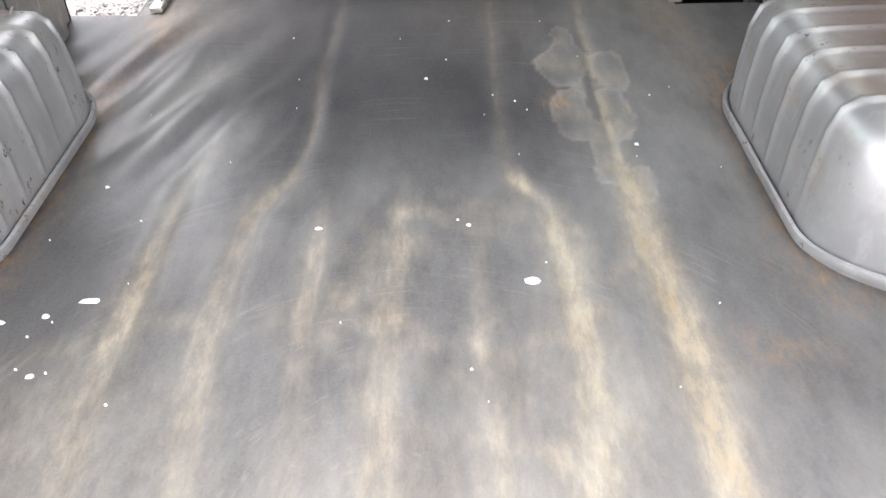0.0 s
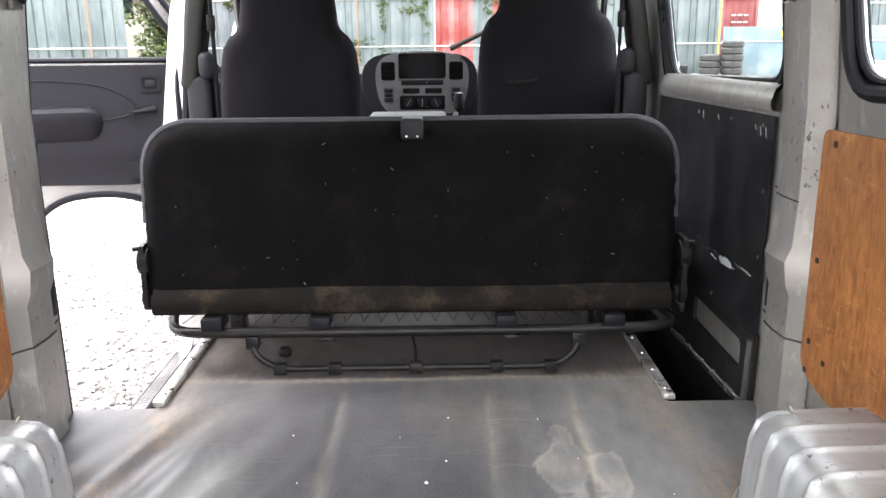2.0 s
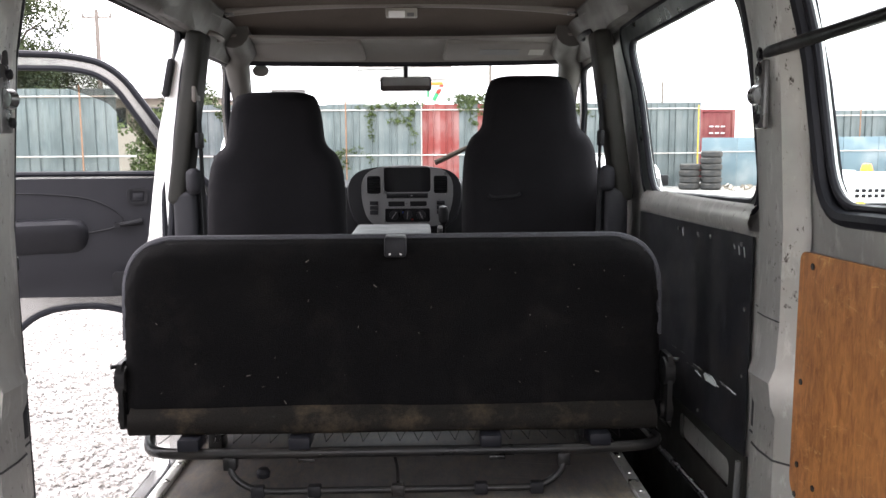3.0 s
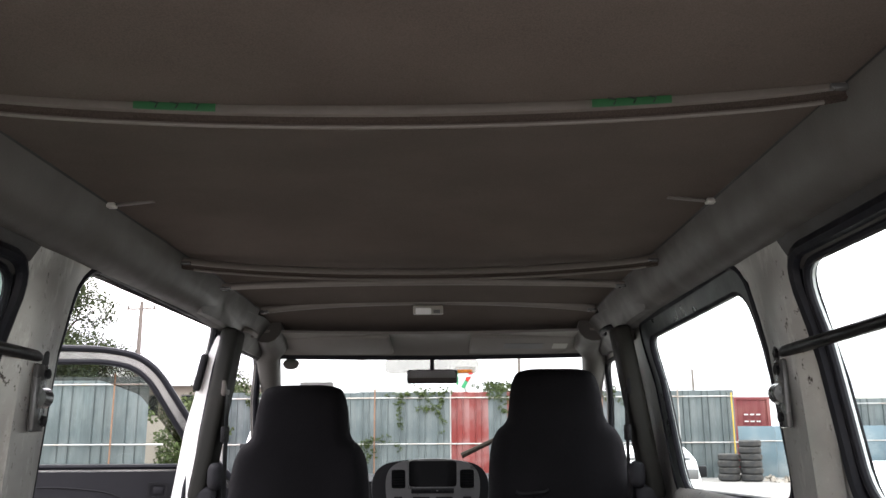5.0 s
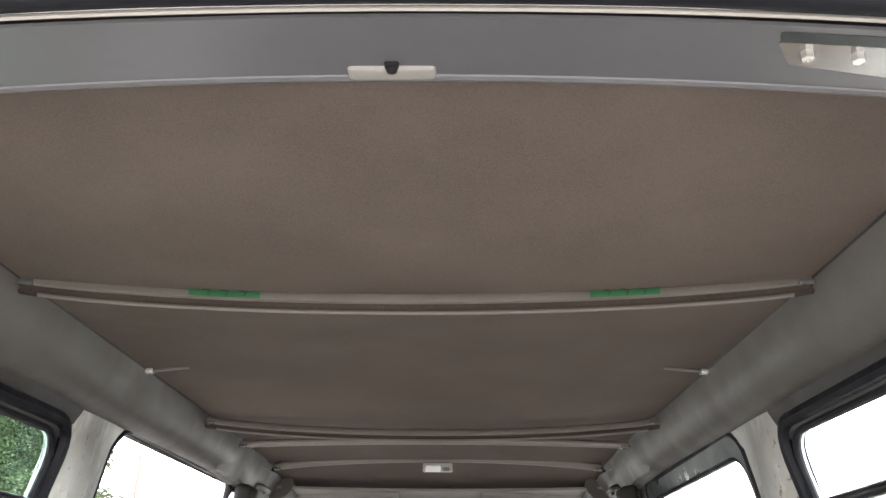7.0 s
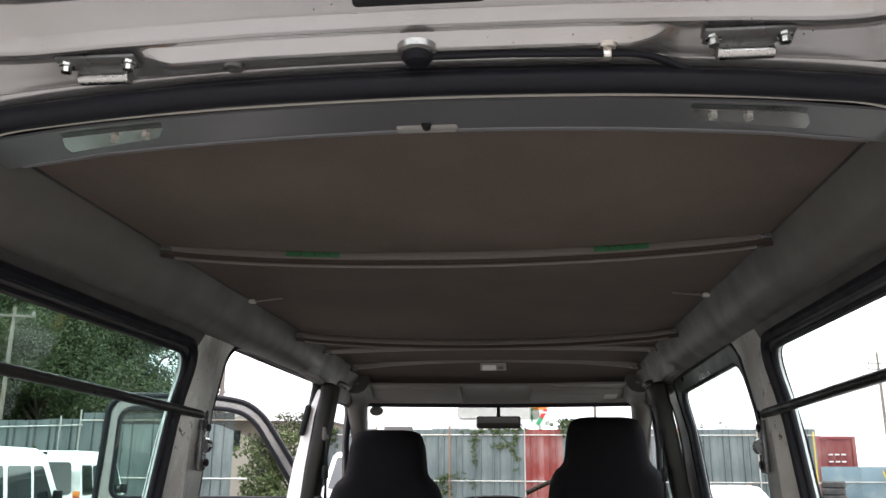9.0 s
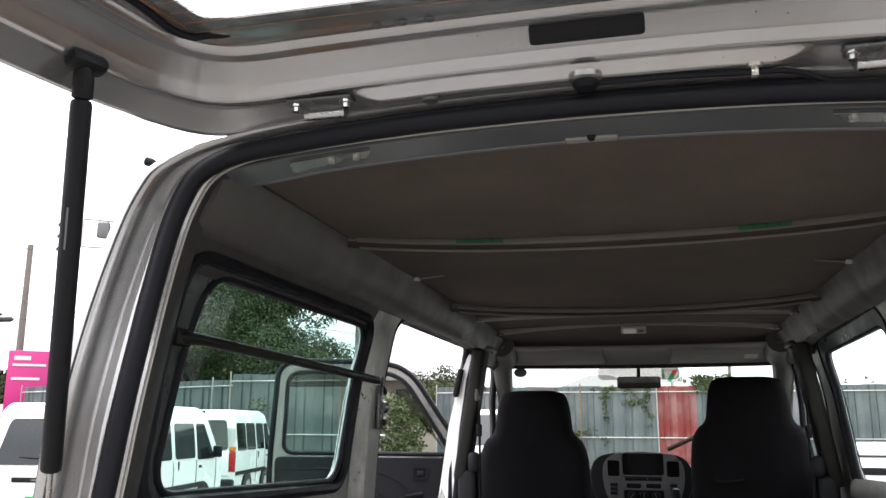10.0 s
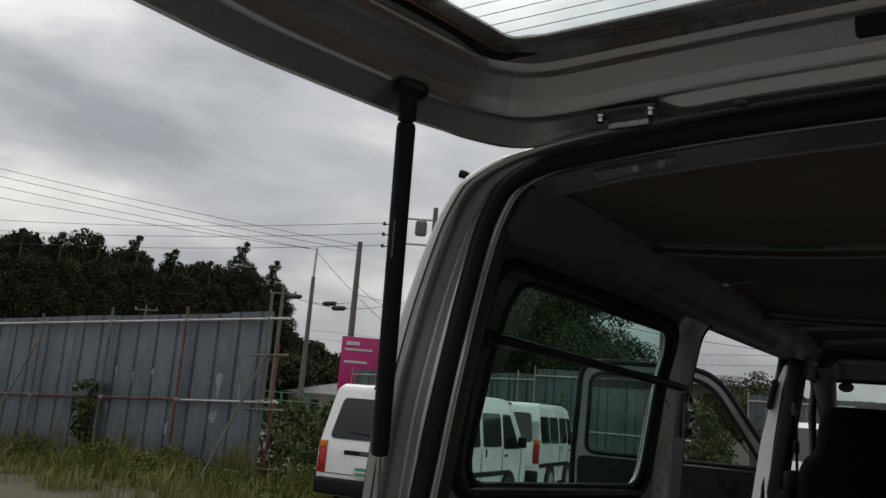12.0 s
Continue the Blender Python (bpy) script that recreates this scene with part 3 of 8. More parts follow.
def shell(outline, holes, f_in, f_out=None, step=0.08, edge=0):
    """A sheet over a 2D outline with holes, bent by f_in(u, v) and, for its other side, f_out(u, v), closed along all rims."""
    loops = [dense([Vector(p) for p in outline], step)] + [dense([Vector(p) for p in h], step) for h in holes]
    pts, edges = [], []
    for lp in loops:
        s = len(pts)
        pts += lp
        edges += [(s + i, s + (i + 1) % len(lp)) for i in range(len(lp))]
    us, vs = [p.x for p in loops[0]], [p.y for p in loops[0]]
    rim = np.array([(p.x, p.y) for p in pts])
    nu, nv = int((max(us) - min(us)) / step), int((max(vs) - min(vs)) / step)
    for i in range(1, nu + 1):
        for j in range(1, nv + 1):
            p = Vector((min(us) + (i - 0.5 + 0.25 * (j % 2)) * (max(us) - min(us)) / nu, min(vs) + (j - 0.5) * (max(vs) - min(vs)) / nv))
            if within(p, loops[0]) and not any(within(p, h) for h in loops[1:]) and np.hypot(*(rim - (p.x, p.y)).T).min() > 0.45 * step:
                pts.append(p)
    co, _, tris, *_ = delaunay_2d_cdt(pts, edges, [], 0, 1e-5)
    keep = []
    for t in tris:
        c = sum((co[i] for i in t), Vector((0, 0))) / len(t)
        if within(c, loops[0]) and not any(within(c, h) for h in loops[1:]):
            keep.append(t)
    bm = bmesh.new()
    a = [bm.verts.new(f_in(p.x, p.y)) for p in co]
    b = [bm.verts.new(f_out(p.x, p.y)) for p in co] if f_out else None
    count = {}
    for t in keep:
        bm.faces.new([a[i] for i in t])
        if b:
            bm.faces.new([b[i] for i in reversed(t)])
        for i, j in zip(t, list(t[1:]) + [t[0]]):
            count[(i, j)] = 1
    if b:
        for i, j in count:
            if (j, i) not in count:
                bm.faces.new((a[j], a[i], b[i], b[j])).material_index = edge
    bmesh.ops.delete(bm, geom=[v for v in bm.verts if not v.link_faces], context="VERTS")
    if b:
        bmesh.ops.recalc_face_normals(bm, faces=bm.faces)
    return bm


def sweep(profile, ys, place):
    """A sheet through rows of a 2D profile; place(p, y) gives the point."""
    bm = bmesh.new()
    rows = [[bm.verts.new(place(p, y)) for p in profile] for y in ys]
    for r, q in zip(rows, rows[1:]):
        for i in range(len(profile) - 1):
            bm.faces.new((r[i], r[i + 1], q[i + 1], q[i]))
    return bm


def solidify(bm, t):
    bmesh.ops.recalc_face_normals(bm, faces=bm.faces)
    bmesh.ops.solidify(bm, geom=bm.faces[:], thickness=t)
    return bm


def lathe(profile, axis_at, axis="z", n=20):
    """A turned solid: profile of (radius, along)."""
    bm = bmesh.new()
    rings = []
    for r, h in profile:
        ring = []
        for j in range(n):
            a = 2 * math.pi * j / n
            c, s = r * math.cos(a), r * math.sin(a)
            p = {"z": (c, s, h), "x": (h, c, s), "y": (c, h, s)}[axis]
            ring.append(bm.verts.new(Vector(axis_at) + Vector(p)))
        rings.append(ring)
    for p, q in zip(rings, rings[1:]):
        for j in range(n):
            bm.faces.new((p[j], p[(j + 1) % n], q[(j + 1) % n], q[j]))
    bm.faces.new(rings[0])
    bm.faces.new(rings[-1])
    bmesh.ops.recalc_face_normals(bm, faces=bm.faces)
    return bm


def rrect(a0, a1, b0, b1, r, n=4):
    return fillet([Vector((a0, b0)), Vector((a1, b0)), Vector((a1, b1)), Vector((a0, b1))], r, n)


def join(*bms):
    out = bmesh.new()
    for b in bms:
        me = bpy.data.meshes.new("tmp")
        b.to_mesh(me)
        b.free()
        out.from_mesh(me)
        bpy.data.meshes.remove(me)
    return out

# ---------------------------------------------------------------- the van: shell
FL = 0.62
XI = [(0.3, 0.775), (1.28, 0.78), (1.63, 0.75), (1.80, 0.715), (1.86, 0.695)]
XO2 = [(0.3, 0.825), (0.6, 0.845), (1.18, 0.845), (1.29, 0.795), (1.63, 0.765), (1.80, 0.730), (1.86, 0.712)]
XO = [(0.3, 0.825), (0.6, 0.845), (1.25, 0.847), (1.5, 0.83), (1.7, 0.795), (1.86, 0.745)]
REAR_HOLE = [(0.665, 1.365), (1.63, 1.332), (1.70, 1.803), (0.688, 1.806)]
REAR_WINDOW = [(0.715, 1.378), (1.612, 1.352), (1.678, 1.781), (0.782, 1.783)]
DOOR_WINDOW = [(1.92, 1.335), (2.765, 1.308), (2.875, 1.778), (1.955, 1.788)]
SLIDE = [(1.925, 0.40), (2.915, 0.40), (2.985, 1.838), (1.915, 1.845)]
CAB_DOOR = [(3.03, 0.55), (3.55, 0.55), (3.62, 0.75), (3.98, 0.85), (3.98, 1.25), (3.66, 1.79), (3.03, 1.795)]
CAB_WINDOW = [(3.10, 1.33), (3.95, 1.31), (3.66, 1.76), (3.10, 1.775)]


def side_fn(s, table, off=0.0):
    if table is not XO:
        return lambda y, z: Vector((s * (interp(z, table) + off), y, z))

    def skin(y, z):
        """Outer skin: drawn in along the glazed part, full at the tail."""
        k = max(0, min(1, (y - 0.62) / 0.08))
        return Vector((s * (lerp(interp(z, XO), interp(z, XO2), k) + off), y, z))
    return skin


def closed_frame(poly, s, table, off, r, n=8, corner=0.07):
    """A rubber or metal lip round an opening of a side wall."""
    p = dense(fillet([Vector(q) for q in poly], corner), 0.06)
    return tube([side_fn(s, table, off)(q.x, q.y) for q in p], r, n, closed=True)


WALL_OUT = [(0.60, 0.32), (4.02, 0.32), (4.02, 1.22), (3.684, 1.86), (0.60, 1.86)]
wall_left = solo("wall_left", shell(WALL_OUT, [fillet([Vector(p) for p in h], 0.07) for h in (REAR_HOLE, SLIDE, CAB_DOOR)],
                 side_fn(-1, XI), side_fn(-1, XO), 0.09, 1), M_PILLAR,
                 "grey painted van side wall with open sliding doorway", "van wall", "structure", edge=M_SILVER)
wall_right = solo("wall_right", shell(WALL_OUT, [fillet([Vector(p) for p in h], 0.07) for h in (REAR_HOLE, DOOR_WINDOW, CAB_WINDOW)],
                  side_fn(1, XI), side_fn(1, XO), 0.09, 1), M_PILLAR,
                  "grey painted van side wall with closed sliding door", "van wall", "structure", edge=M_SEAL)

# outer white skin of the body, a few millimetres proud of the wall
for s, wall, hs in ((-1, wall_left, (REAR_WINDOW, SLIDE, CAB_DOOR)), (1, wall_right, (REAR_WINDOW, DOOR_WINDOW, CAB_WINDOW))):
    part("outer_skin", shell([(0.575, 0.30), (4.03, 0.30), (4.03, 1.22), (3.694, 1.865), (0.575, 1.865)],
         [fillet([Vector(p) for p in h], 0.06) for h in hs], side_fn(s, XO, 0.003), side_fn(s, XO, 0.006), 0.12, 1), M_SILVER, wall, edge=M_SEAL if s > 0 else M_SILVER)
    for h in (REAR_HOLE,) + ((DOOR_WINDOW, CAB_WINDOW) if s > 0 else ()):
        part("window_seal", closed_frame(h, s, XI, *((-0.005, 0.0145) if h is REAR_HOLE else (0.005, 0.010))), M_SEAL, wall, "black rubber window seal")
    # dark steel reveal between the wall and the glass of the rear side window
    part("window_reveal", shell(fillet([Vector(p) for p in REAR_HOLE], 0.07), [fillet([Vector(p) for p in REAR_WINDOW], 0.07)], side_fn(s, XO, -0.013), side_fn(s, XO, -0.009), 0.09, 1),
         M_REVEAL, wall, "dark grey-green steel reveal", edge=M_SEAL)
    part("glass_seal", closed_frame(REAR_WINDOW, s, XO, -0.013, 0.008), M_SEAL, wall, "thin black glazing rubber")
    # vinyl lining above and behind the rear side window
    part("upper_lining", shell(fillet([Vector(p) for p in ((0.598, 0.76), (0.645, 0.76), (0.648, 1.33), (0.668, 1.40), (0.692, 1.8125), (1.62, 1.811), (1.70, 1.800), (1.716, 1.835), (0.598, 1.835))],
         [0.005, 0.005, 0.005, 0.005, 0.06, 0.005, 0.005, 0.005, 0.005]), [], side_fn(s, XI, -0.005), side_fn(s, XI, -0.001), 0.06), M_LINING, wall, "dark grey vinyl lining")
part("door_seal", closed_frame(SLIDE, -1, XI, 0.003, 0.011, corner=0.085), M_SEAL, wall_left, "black rubber door seal")
dw = shell(fillet([Vector(p) for p in ((1.915, 1.315), (2.835, 1.285), (2.945, 1.828), (1.935, 1.842))], 0.07), [fillet([Vector(p) for p in DOOR_WINDOW], 0.07)],
               side_fn(1, XI, -0.004), side_fn(1, XI, 0.002), 0.09, 1)
part("door_frame", dw, M_REVEAL, wall_right, "black inner frame of the closed sliding door")
part("door_seal", closed_frame([(1.915, 1.315), (2.835, 1.285), (2.945, 1.828), (1.935, 1.842)], 1, XI, 0.002, 0.010), M_SEAL, wall_right, "black rubber door seal")
part("door_seal", closed_frame(CAB_DOOR, -1, XI, -0.002, 0.013), M_SEAL, wall_left, "black rubber door seal")


def pane(poly, s, name, where, label, mat=None):
    f = [Vector(p) for p in poly]
    c = sum(f, Vector((0, 0))) / len(f)
    f = [c + (p - c) * 1.02 for p in f]
    ob = solo(name, shell(fillet(f, 0.07), [], side_fn(s, XO, -0.007), side_fn(s, XO, -0.003), 0.12), mat or M_GLASS_T, label, "window", "structure")
    ob.visible_shadow = False
    return ob


window_1 = pane(REAR_WINDOW, -1, "window_1", 0, "green tinted rear side window of the van")
window_2 = pane(REAR_WINDOW, 1, "window_2", 0, "clear rear side window of the van", M_GLASS)
window_3 = pane(DOOR_WINDOW, 1, "window_3", 0, "clear window of the closed sliding door", M_GLASS)
window_4 = pane(CAB_WINDOW, 1, "window_4", 0, "clear window of the driver's door", M_GLASS)
# bright inner metal bead inside the rubber of the rear windows
for s, win in ((-1, window_1), (1, window_2), (1, window_3)):
    part("glass_bead", closed_frame(REAR_WINDOW if win != window_3 else DOOR_WINDOW, s, XO, -0.004, 0.0045, 6), M_BEAD, win, "pale metal glazing bead")

# upright pressed ribs on the two pillars behind the sliding doors
for s in (-1, 1):
    x = lambda z: s * (interp(z, XI) - 0.012)
    p = thing("pillar", (s * 0.77, 1.79, FL), "grey painted body pillar with scuffs and chipped paint", "pillar", "body pillars", "structure")
    prof = [(1.69, 0.0), (1.715, 0.006), (1.743, 0.030), (1.80, 0.034), (1.842, 0.031), (1.868, 0.009), (1.918, 0.004)]
    zs = [0.62, 0.8, 0.835, 0.85, 0.93, 0.955, 1.0, 1.03, 1.12, 1.3, 1.5, 1.65, 1.72, 1.76, 1.79, 1.815, 1.835, 1.846]
    rail_x = [(1.79, 0.720), (1.85, 0.702)]
    dent = {0.955: 0.010, 1.0: 0.016, 1.03: 0.004}

    def pill(q, z, s=s, dent=dent, rail_x=rail_x):
        fade = interp(z, [(1.3, 1.0), (1.6, 0.85), (1.75, 0.5), (1.846, 0.0)])
        spread = interp(z, [(1.70, 0.0), (1.79, 0.012), (1.846, 0.075)]) * (1 if q[0] > 1.80 else 0.55 if q[0] < 1.72 else 0.7)
        return Vector((s * (min(interp(z, XI), interp(z, rail_x) if z > 1.785 else 9) - 0.003 - q[1] * fade - dent.get(z, 0) * (q[1] > 0.02)), q[0] - max(0, (z - 1.3)) * 0.02 + spread, z))

    part("post", sweep(prof, zs, pill), M_PILLAR, p, smooth=28)
    part("seam", tube([pill(q, 0.845) + Vector((-s * 0.0015, 0, 0)) for q in prof], 0.0022, 6), M_INK, p, "dark panel joint")
    if s > 0:
        part("seam", tube([pill(q, 1.12) + Vector((-s * 0.001, 0, 0)) for q in prof[2:]], 0.0014, 6), M_INK, p, "dark panel joint")
    part("plug", box((s * 0.768 - 0.004, 1.862, 0.86), (s * 0.768 + 0.004, 1.905, 0.94), 0.003), M_PLASTIC, p, "grey plastic cover plate")
    # belt anchor
    a = Vector((s * 0.718, 1.80, 1.553))
    an = part("belt_anchor", join(obox(Matrix.Translation(a), (0.012, 0.045, 0.13), 0.005),
              lathe([(0.008, -0.012), (0.021, -0.010), (0.021, 0.022), (0.014, 0.028)], a, "y", 16)), M_SILVER_IN, p, "grey painted belt anchor")
    for dz in (-0.045, 0.045):
        part("bolt", lathe([(0.010, 0), (0.010, 0.006), (0.006, 0.008)], a + Vector((-s * 0.012, 0, dz)), "x", 8), M_PLASTIC2, an)

# roof side rails
RAIL = [(0.712, 1.846), (0.700, 1.847), (0.684, 1.852), (0.668, 1.864), (0.656, 1.880), (0.648, 1.898), (0.641, 1.918), (0.635, 1.936), (0.629, 1.955)]
for s in (-1, 1):
    ys = [0.64 + i * 0.15 for i in range(18)]
    roof_rail = solo("roof_rail", solidify(sweep(RAIL, ys, lambda q, y: Vector((s * (q[0] - 0.004), y, q[1] - max(0, y - 2.6) * 0.03))), 0.012), M_RAIL,
                     "grey vinyl covered roof side rail", "roof rail", "structure", "roof rails")
    part("seam", tube([(s * 0.6185, y, 1.9445 - max(0, y - 2.6) * 0.03) for y in ys], 0.0042, 6), M_INK, roof_rail, "dark gap beside the headliner")
    skirt = [(0.7275, 1.772), (0.721, 1.79), (0.711, 1.815), (0.7005, 1.8465)]
    part("skirt", solidify(sweep(skirt, [0.64 + 0.09 * i for i in range(12)] + [1.672], lambda q, y: Vector((s * (q[0] - 0.005), y, q[1]))), 0.004), M_LINING, roof_rail)
    # belt housing above the pillar behind the front seats
    h = part("belt_housing", shell(fillet([Vector((2.62, 1.838)), Vector((2.98, 1.828)), Vector((3.00, 1.868)), Vector((2.62, 1.905))], 0.03), [],
             lambda y, z, s=s: Vector((s * (interp(z, [(1.78, 0.705), (1.92, 0.645)]) - 0.016 - 0.012 * math.sin((y - 2.62) * 8.2)), y, z)),
             lambda y, z, s=s: Vector((s * interp(z, [(1.78, 0.72), (1.92, 0.66)]), y, z)), 0.05), M_RAIL, roof_rail)
    for k in range(3):
        part("slot", tube([(s * (0.664 - 0.001 * k), 2.70 + 0.025 * k, 1.868), (s * 0.682, 2.70 + 0.025 * k, 1.835)], 0.0035, 6), M_BEZEL, h)

# headliner: felt that hangs a little at each bow
BOW1, BOW2, BOW3, BOW4 = 1.235, 2.31, 2.62, 3.14


def liner_z(x, y):
    k = 1 - (x / 0.63) ** 2
    z = 1.950 + 0.018 * k
    for yb, d, w in ((BOW1, 0.040, 0.26), (BOW2, 0.036, 0.22)):
        z -= d * k * math.exp(-((y - yb) / w) ** 2)
    z += 0.016 * k * max(0, min(1, (1.0 - y) / 0.25))
    z -= max(0, y - 2.6) * 0.03
    z -= max(0, y - 3.2) ** 2 * 0.22
    return z + 0.0015 * noise.noise(Vector((x * 6, y * 6, 0)))


ceiling = solo("ceiling", solidify(sweep([(-0.63 + 0.045 * i,) for i in range(29)], [0.675 + 0.06 * i for i in range(52)],
               lambda q, y: Vector((q[0], y, liner_z(q[0], y)))), 0.006), M_HEAD,
               "sagging brown-grey felt headliner of the van", "headliner", "structure")

roof = solo("roof", solidify(sweep([(-0.75, 1.84), (-0.735, 1.90), (-0.69, 1.942), (-0.60, 1.975), (-0.3, 2.005), (0, 2.013), (0.3, 2.005), (0.60, 1.975), (0.69, 1.942), (0.735, 1.90), (0.75, 1.84)],
            [0.625 + 0.197 * i for i in range(17)], lambda q, y: Vector((q[0], y, q[1] - max(0, y - 3.2) ** 2 * 0.2))), 0.004), M_SILVER,
            "silver painted steel roof of the van", "van roof", "structure")

# ---------------------------------------------------------------- rear frame
OPEN = [(0.728, 0.58), (0.748, 0.80), (0.752, 1.10), (0.738, 1.30), (0.714, 1.46), (0.698, 1.60), (0.689, 1.70), (0.676, 1.80),
        (0.658, 1.866), (0.628, 1.914), (0.570, 1.940), (0.48, 1.951), (0.36, 1.960), (0.20, 1.967), (0.0, 1.970)]
SKIN = [(0.860, 0.58), (0.865, 0.80), (0.868, 1.10), (0.866, 1.30), (0.857, 1.48), (0.840, 1.62), (0.823, 1.72), (0.793, 1.83),
        (0.767, 1.886), (0.724, 1.940), (0.660, 1.973), (0.55, 1.993), (0.40, 2.006), (0.20, 2.017), (0.0, 2.020)]
SKIN_Z = [(x, z) for x, z in reversed(SKIN) if z > 1.8]


def full(half):
    return [(-x, z) for x, z in half] + [(x, z) for x, z in reversed(half[:-1])]


def slant(z):
    """The opening leans forwards towards the roof."""
    t = max(0, min(1, (z - 1.45) / 0.48))
    return 0.052 * t * t * (3 - 2 * t)


def rounded(half, n=4):
    """The same outline with a smooth curve through its points."""
    p = [Vector(q) for q in half]
    out = []
    for i in range(len(p) - 1):
        a, b, c, d = p[max(0, i - 1)], p[i], p[i + 1], p[i + 2] if i + 2 < len(p) else Vector((-p[i].x, p[i].y))
        for k in range(n):
            t = k / n
            out.append(tuple(0.5 * (2 * b + (c - a) * t + (2 * a - 5 * b + 4 * c - d) * t * t + (3 * b - a - 3 * c + d) * t ** 3)))
    return out + [tuple(half[-1])]


o_loop, s_loop = full(rounded(OPEN)), full(rounded(SKIN))
# share of the way from the opening to the skin, depth along the roof edge, depth along the proud side pillars
rows = [(0.55, 0.668, 0.668), (0.30, 0.658, 0.658), (0.09, 0.628, 0.628), (0.02, 0.592, 0.592), (0.0, 0.56, 0.56), (0.10, 0.551, 0.549), (0.22, 0.550, 0.541), (0.30, 0.550, 0.542), (0.44, 0.557, 0.556), (0.48, 0.558, 0.555),
        (0.51, 0.558, 0.545), (0.55, 0.555, 0.526), (0.59, 0.550, 0.509), (0.62, 0.547, 0.503), (0.66, 0.543, 0.501), (0.72, 0.540, 0.503), (0.79, 0.543, 0.510), (0.86, 0.551, 0.522), (0.92, 0.566, 0.538), (0.97, 0.588, 0.560),
        (1.0, 0.610, 0.590), (1.0, 0.622, 0.630)]


def proud(z):
    """How far the outline at a height belongs to the side pillars."""
    t = max(0, min(1, (1.962 - z) / 0.075))
    return t * t * (3 - 2 * t)


bm = bmesh.new()
grid = []
for k, y, py in rows:
    grid.append([bm.verts.new((lerp(a[0], b[0], k), lerp(y, py, proud(a[1])) + slant(a[1]), lerp(a[1], b[1], k))) for a, b in zip(o_loop, s_loop)])
for p, q in zip(grid[4:], grid[5:]):
    for i in range(len(p) - 1):
        bm.faces.new((p[i], p[i + 1], q[i + 1], q[i]))
inner = bmesh.new()
back = [[inner.verts.new(v.co) for v in row] for row in grid[:5]]
for p, q in zip(back, back[1:]):
    for i in range(len(p) - 1):
        inner.faces.new((p[i], p[i + 1], q[i + 1], q[i]))
for row in grid[:4]:
    for v in row:
        bm.verts.remove(v)
rear_frame = solo("rear_frame", solidify(bm, -0.004), M_SILVER, "silver painted tailgate opening of the van", "van body", "structure", smooth=60)
part("inner_return", solidify(inner, -0.003), M_LINING, rear_frame, "dark inner return of the opening", smooth=60)


def rim(a, b, d, y):
    v = Vector((b[0] - a[0], 0, b[1] - a[1])).normalized()
    return Vector((a[0], y + slant(a[1]), a[1])) + v * d


part("weather_strip", tube([rim(a, b, interp(a[1], [(1.90, 0.013), (1.95, 0.006)]), 0.541) for a, b in zip(o_loop, s_loop)], 0.0165, 12), M_SEAL, rear_frame, "fat black rubber weather strip")
part("weather_strip_lip", tube([rim(a, b, interp(a[1], [(1.90, 0.025), (1.95, 0.019)]), 0.537) for a, b in zip(o_loop, s_loop)], 0.006, 8), M_SEAL, rear_frame)
part("edge_lip", tube([(a[0] * 0.994, 0.559 + slant(a[1]), a[1] - 0.005) for a in o_loop], 0.0027, 6), M_CREAM, rear_frame, "pale bare edge of the sheet")
part("body_joint", tube([(lerp(a[0], b[0], 0.62), lerp(0.546, 0.4998, proud(a[1])) + slant(a[1]), lerp(a[1], b[1], 0.62)) for a, b in zip(o_loop[:54], s_loop[:54])], 0.0022, 6), M_INK, rear_frame, "dark panel joint")
# header under the roof edge, with hinge pockets
hdr = solo("rear_header", solidify(sweep([(-0.66 + 0.06 * i,) for i in range(23)], [0.618, 0.630, 0.65, 0.68, 0.712, 0.720],
           lambda q, y: Vector((q[0], y, 1.968 - 0.034 * (q[0] / 0.62) ** 2 * (1.0 if abs(q[0]) < 0.5 else 1.1) - (0.003 if y < 0.716 else -0.012)))), 0.004), M_HEADER,
           "grey painted roof header above the tailgate opening", "van body", "structure")
part("rolled_lip", tube([(x, 0.711, 1.9635 - 0.034 * (x / 0.62) ** 2 * (1.0 if abs(x) < 0.5 else 1.1)) for x in [-0.60 + 0.06 * i for i in range(21)]], 0.006, 8), M_HEADER, hdr, "rolled edge of the header")
for s in (-1, 1):
    # flat dark plate: the shade inside the hinge pocket, done in colour
    part("shade_plate", shell(fillet([Vector((0.352, 0.626)), Vector((0.51, 0.626)), Vector((0.515, 0.648)), Vector((0.36, 0.648))], 0.006), [],
         lambda x, y, s=s: Vector((s * x, y, 1.966 - 0.034 * (x / 0.62) ** 2)), lambda x, y, s=s: Vector((s * x, y, 1.9602 - 0.034 * (x / 0.62) ** 2)), 0.05), M_REVEAL, hdr, "flat dark plate that paints in the pocket's shade")
    part("hinge_pocket", shell(fillet([Vector((0.355, 0.640)), Vector((0.50, 0.640)), Vector((0.52, 0.690)), Vector((0.375, 0.672))], 0.004), [],
         lambda x, y, s=s: Vector((s * x, y, 1.966 - 0.034 * (x / 0.62) ** 2)), lambda x, y, s=s: Vector((s * x, y, 1.9595 - 0.034 * (x / 0.62) ** 2)), 0.05), M_SILVER, hdr, "pale pressed pocket")
    for dx in (0.385, 0.43):
        part("nut", lathe([(0.006, -0.008), (0.006, 0), (0.003, 0.001)], (s * dx, 0.652, 1.960 - 0.034 * (dx / 0.62) ** 2), "z", 6), M_ZINC, hdr, "zinc plated nut")
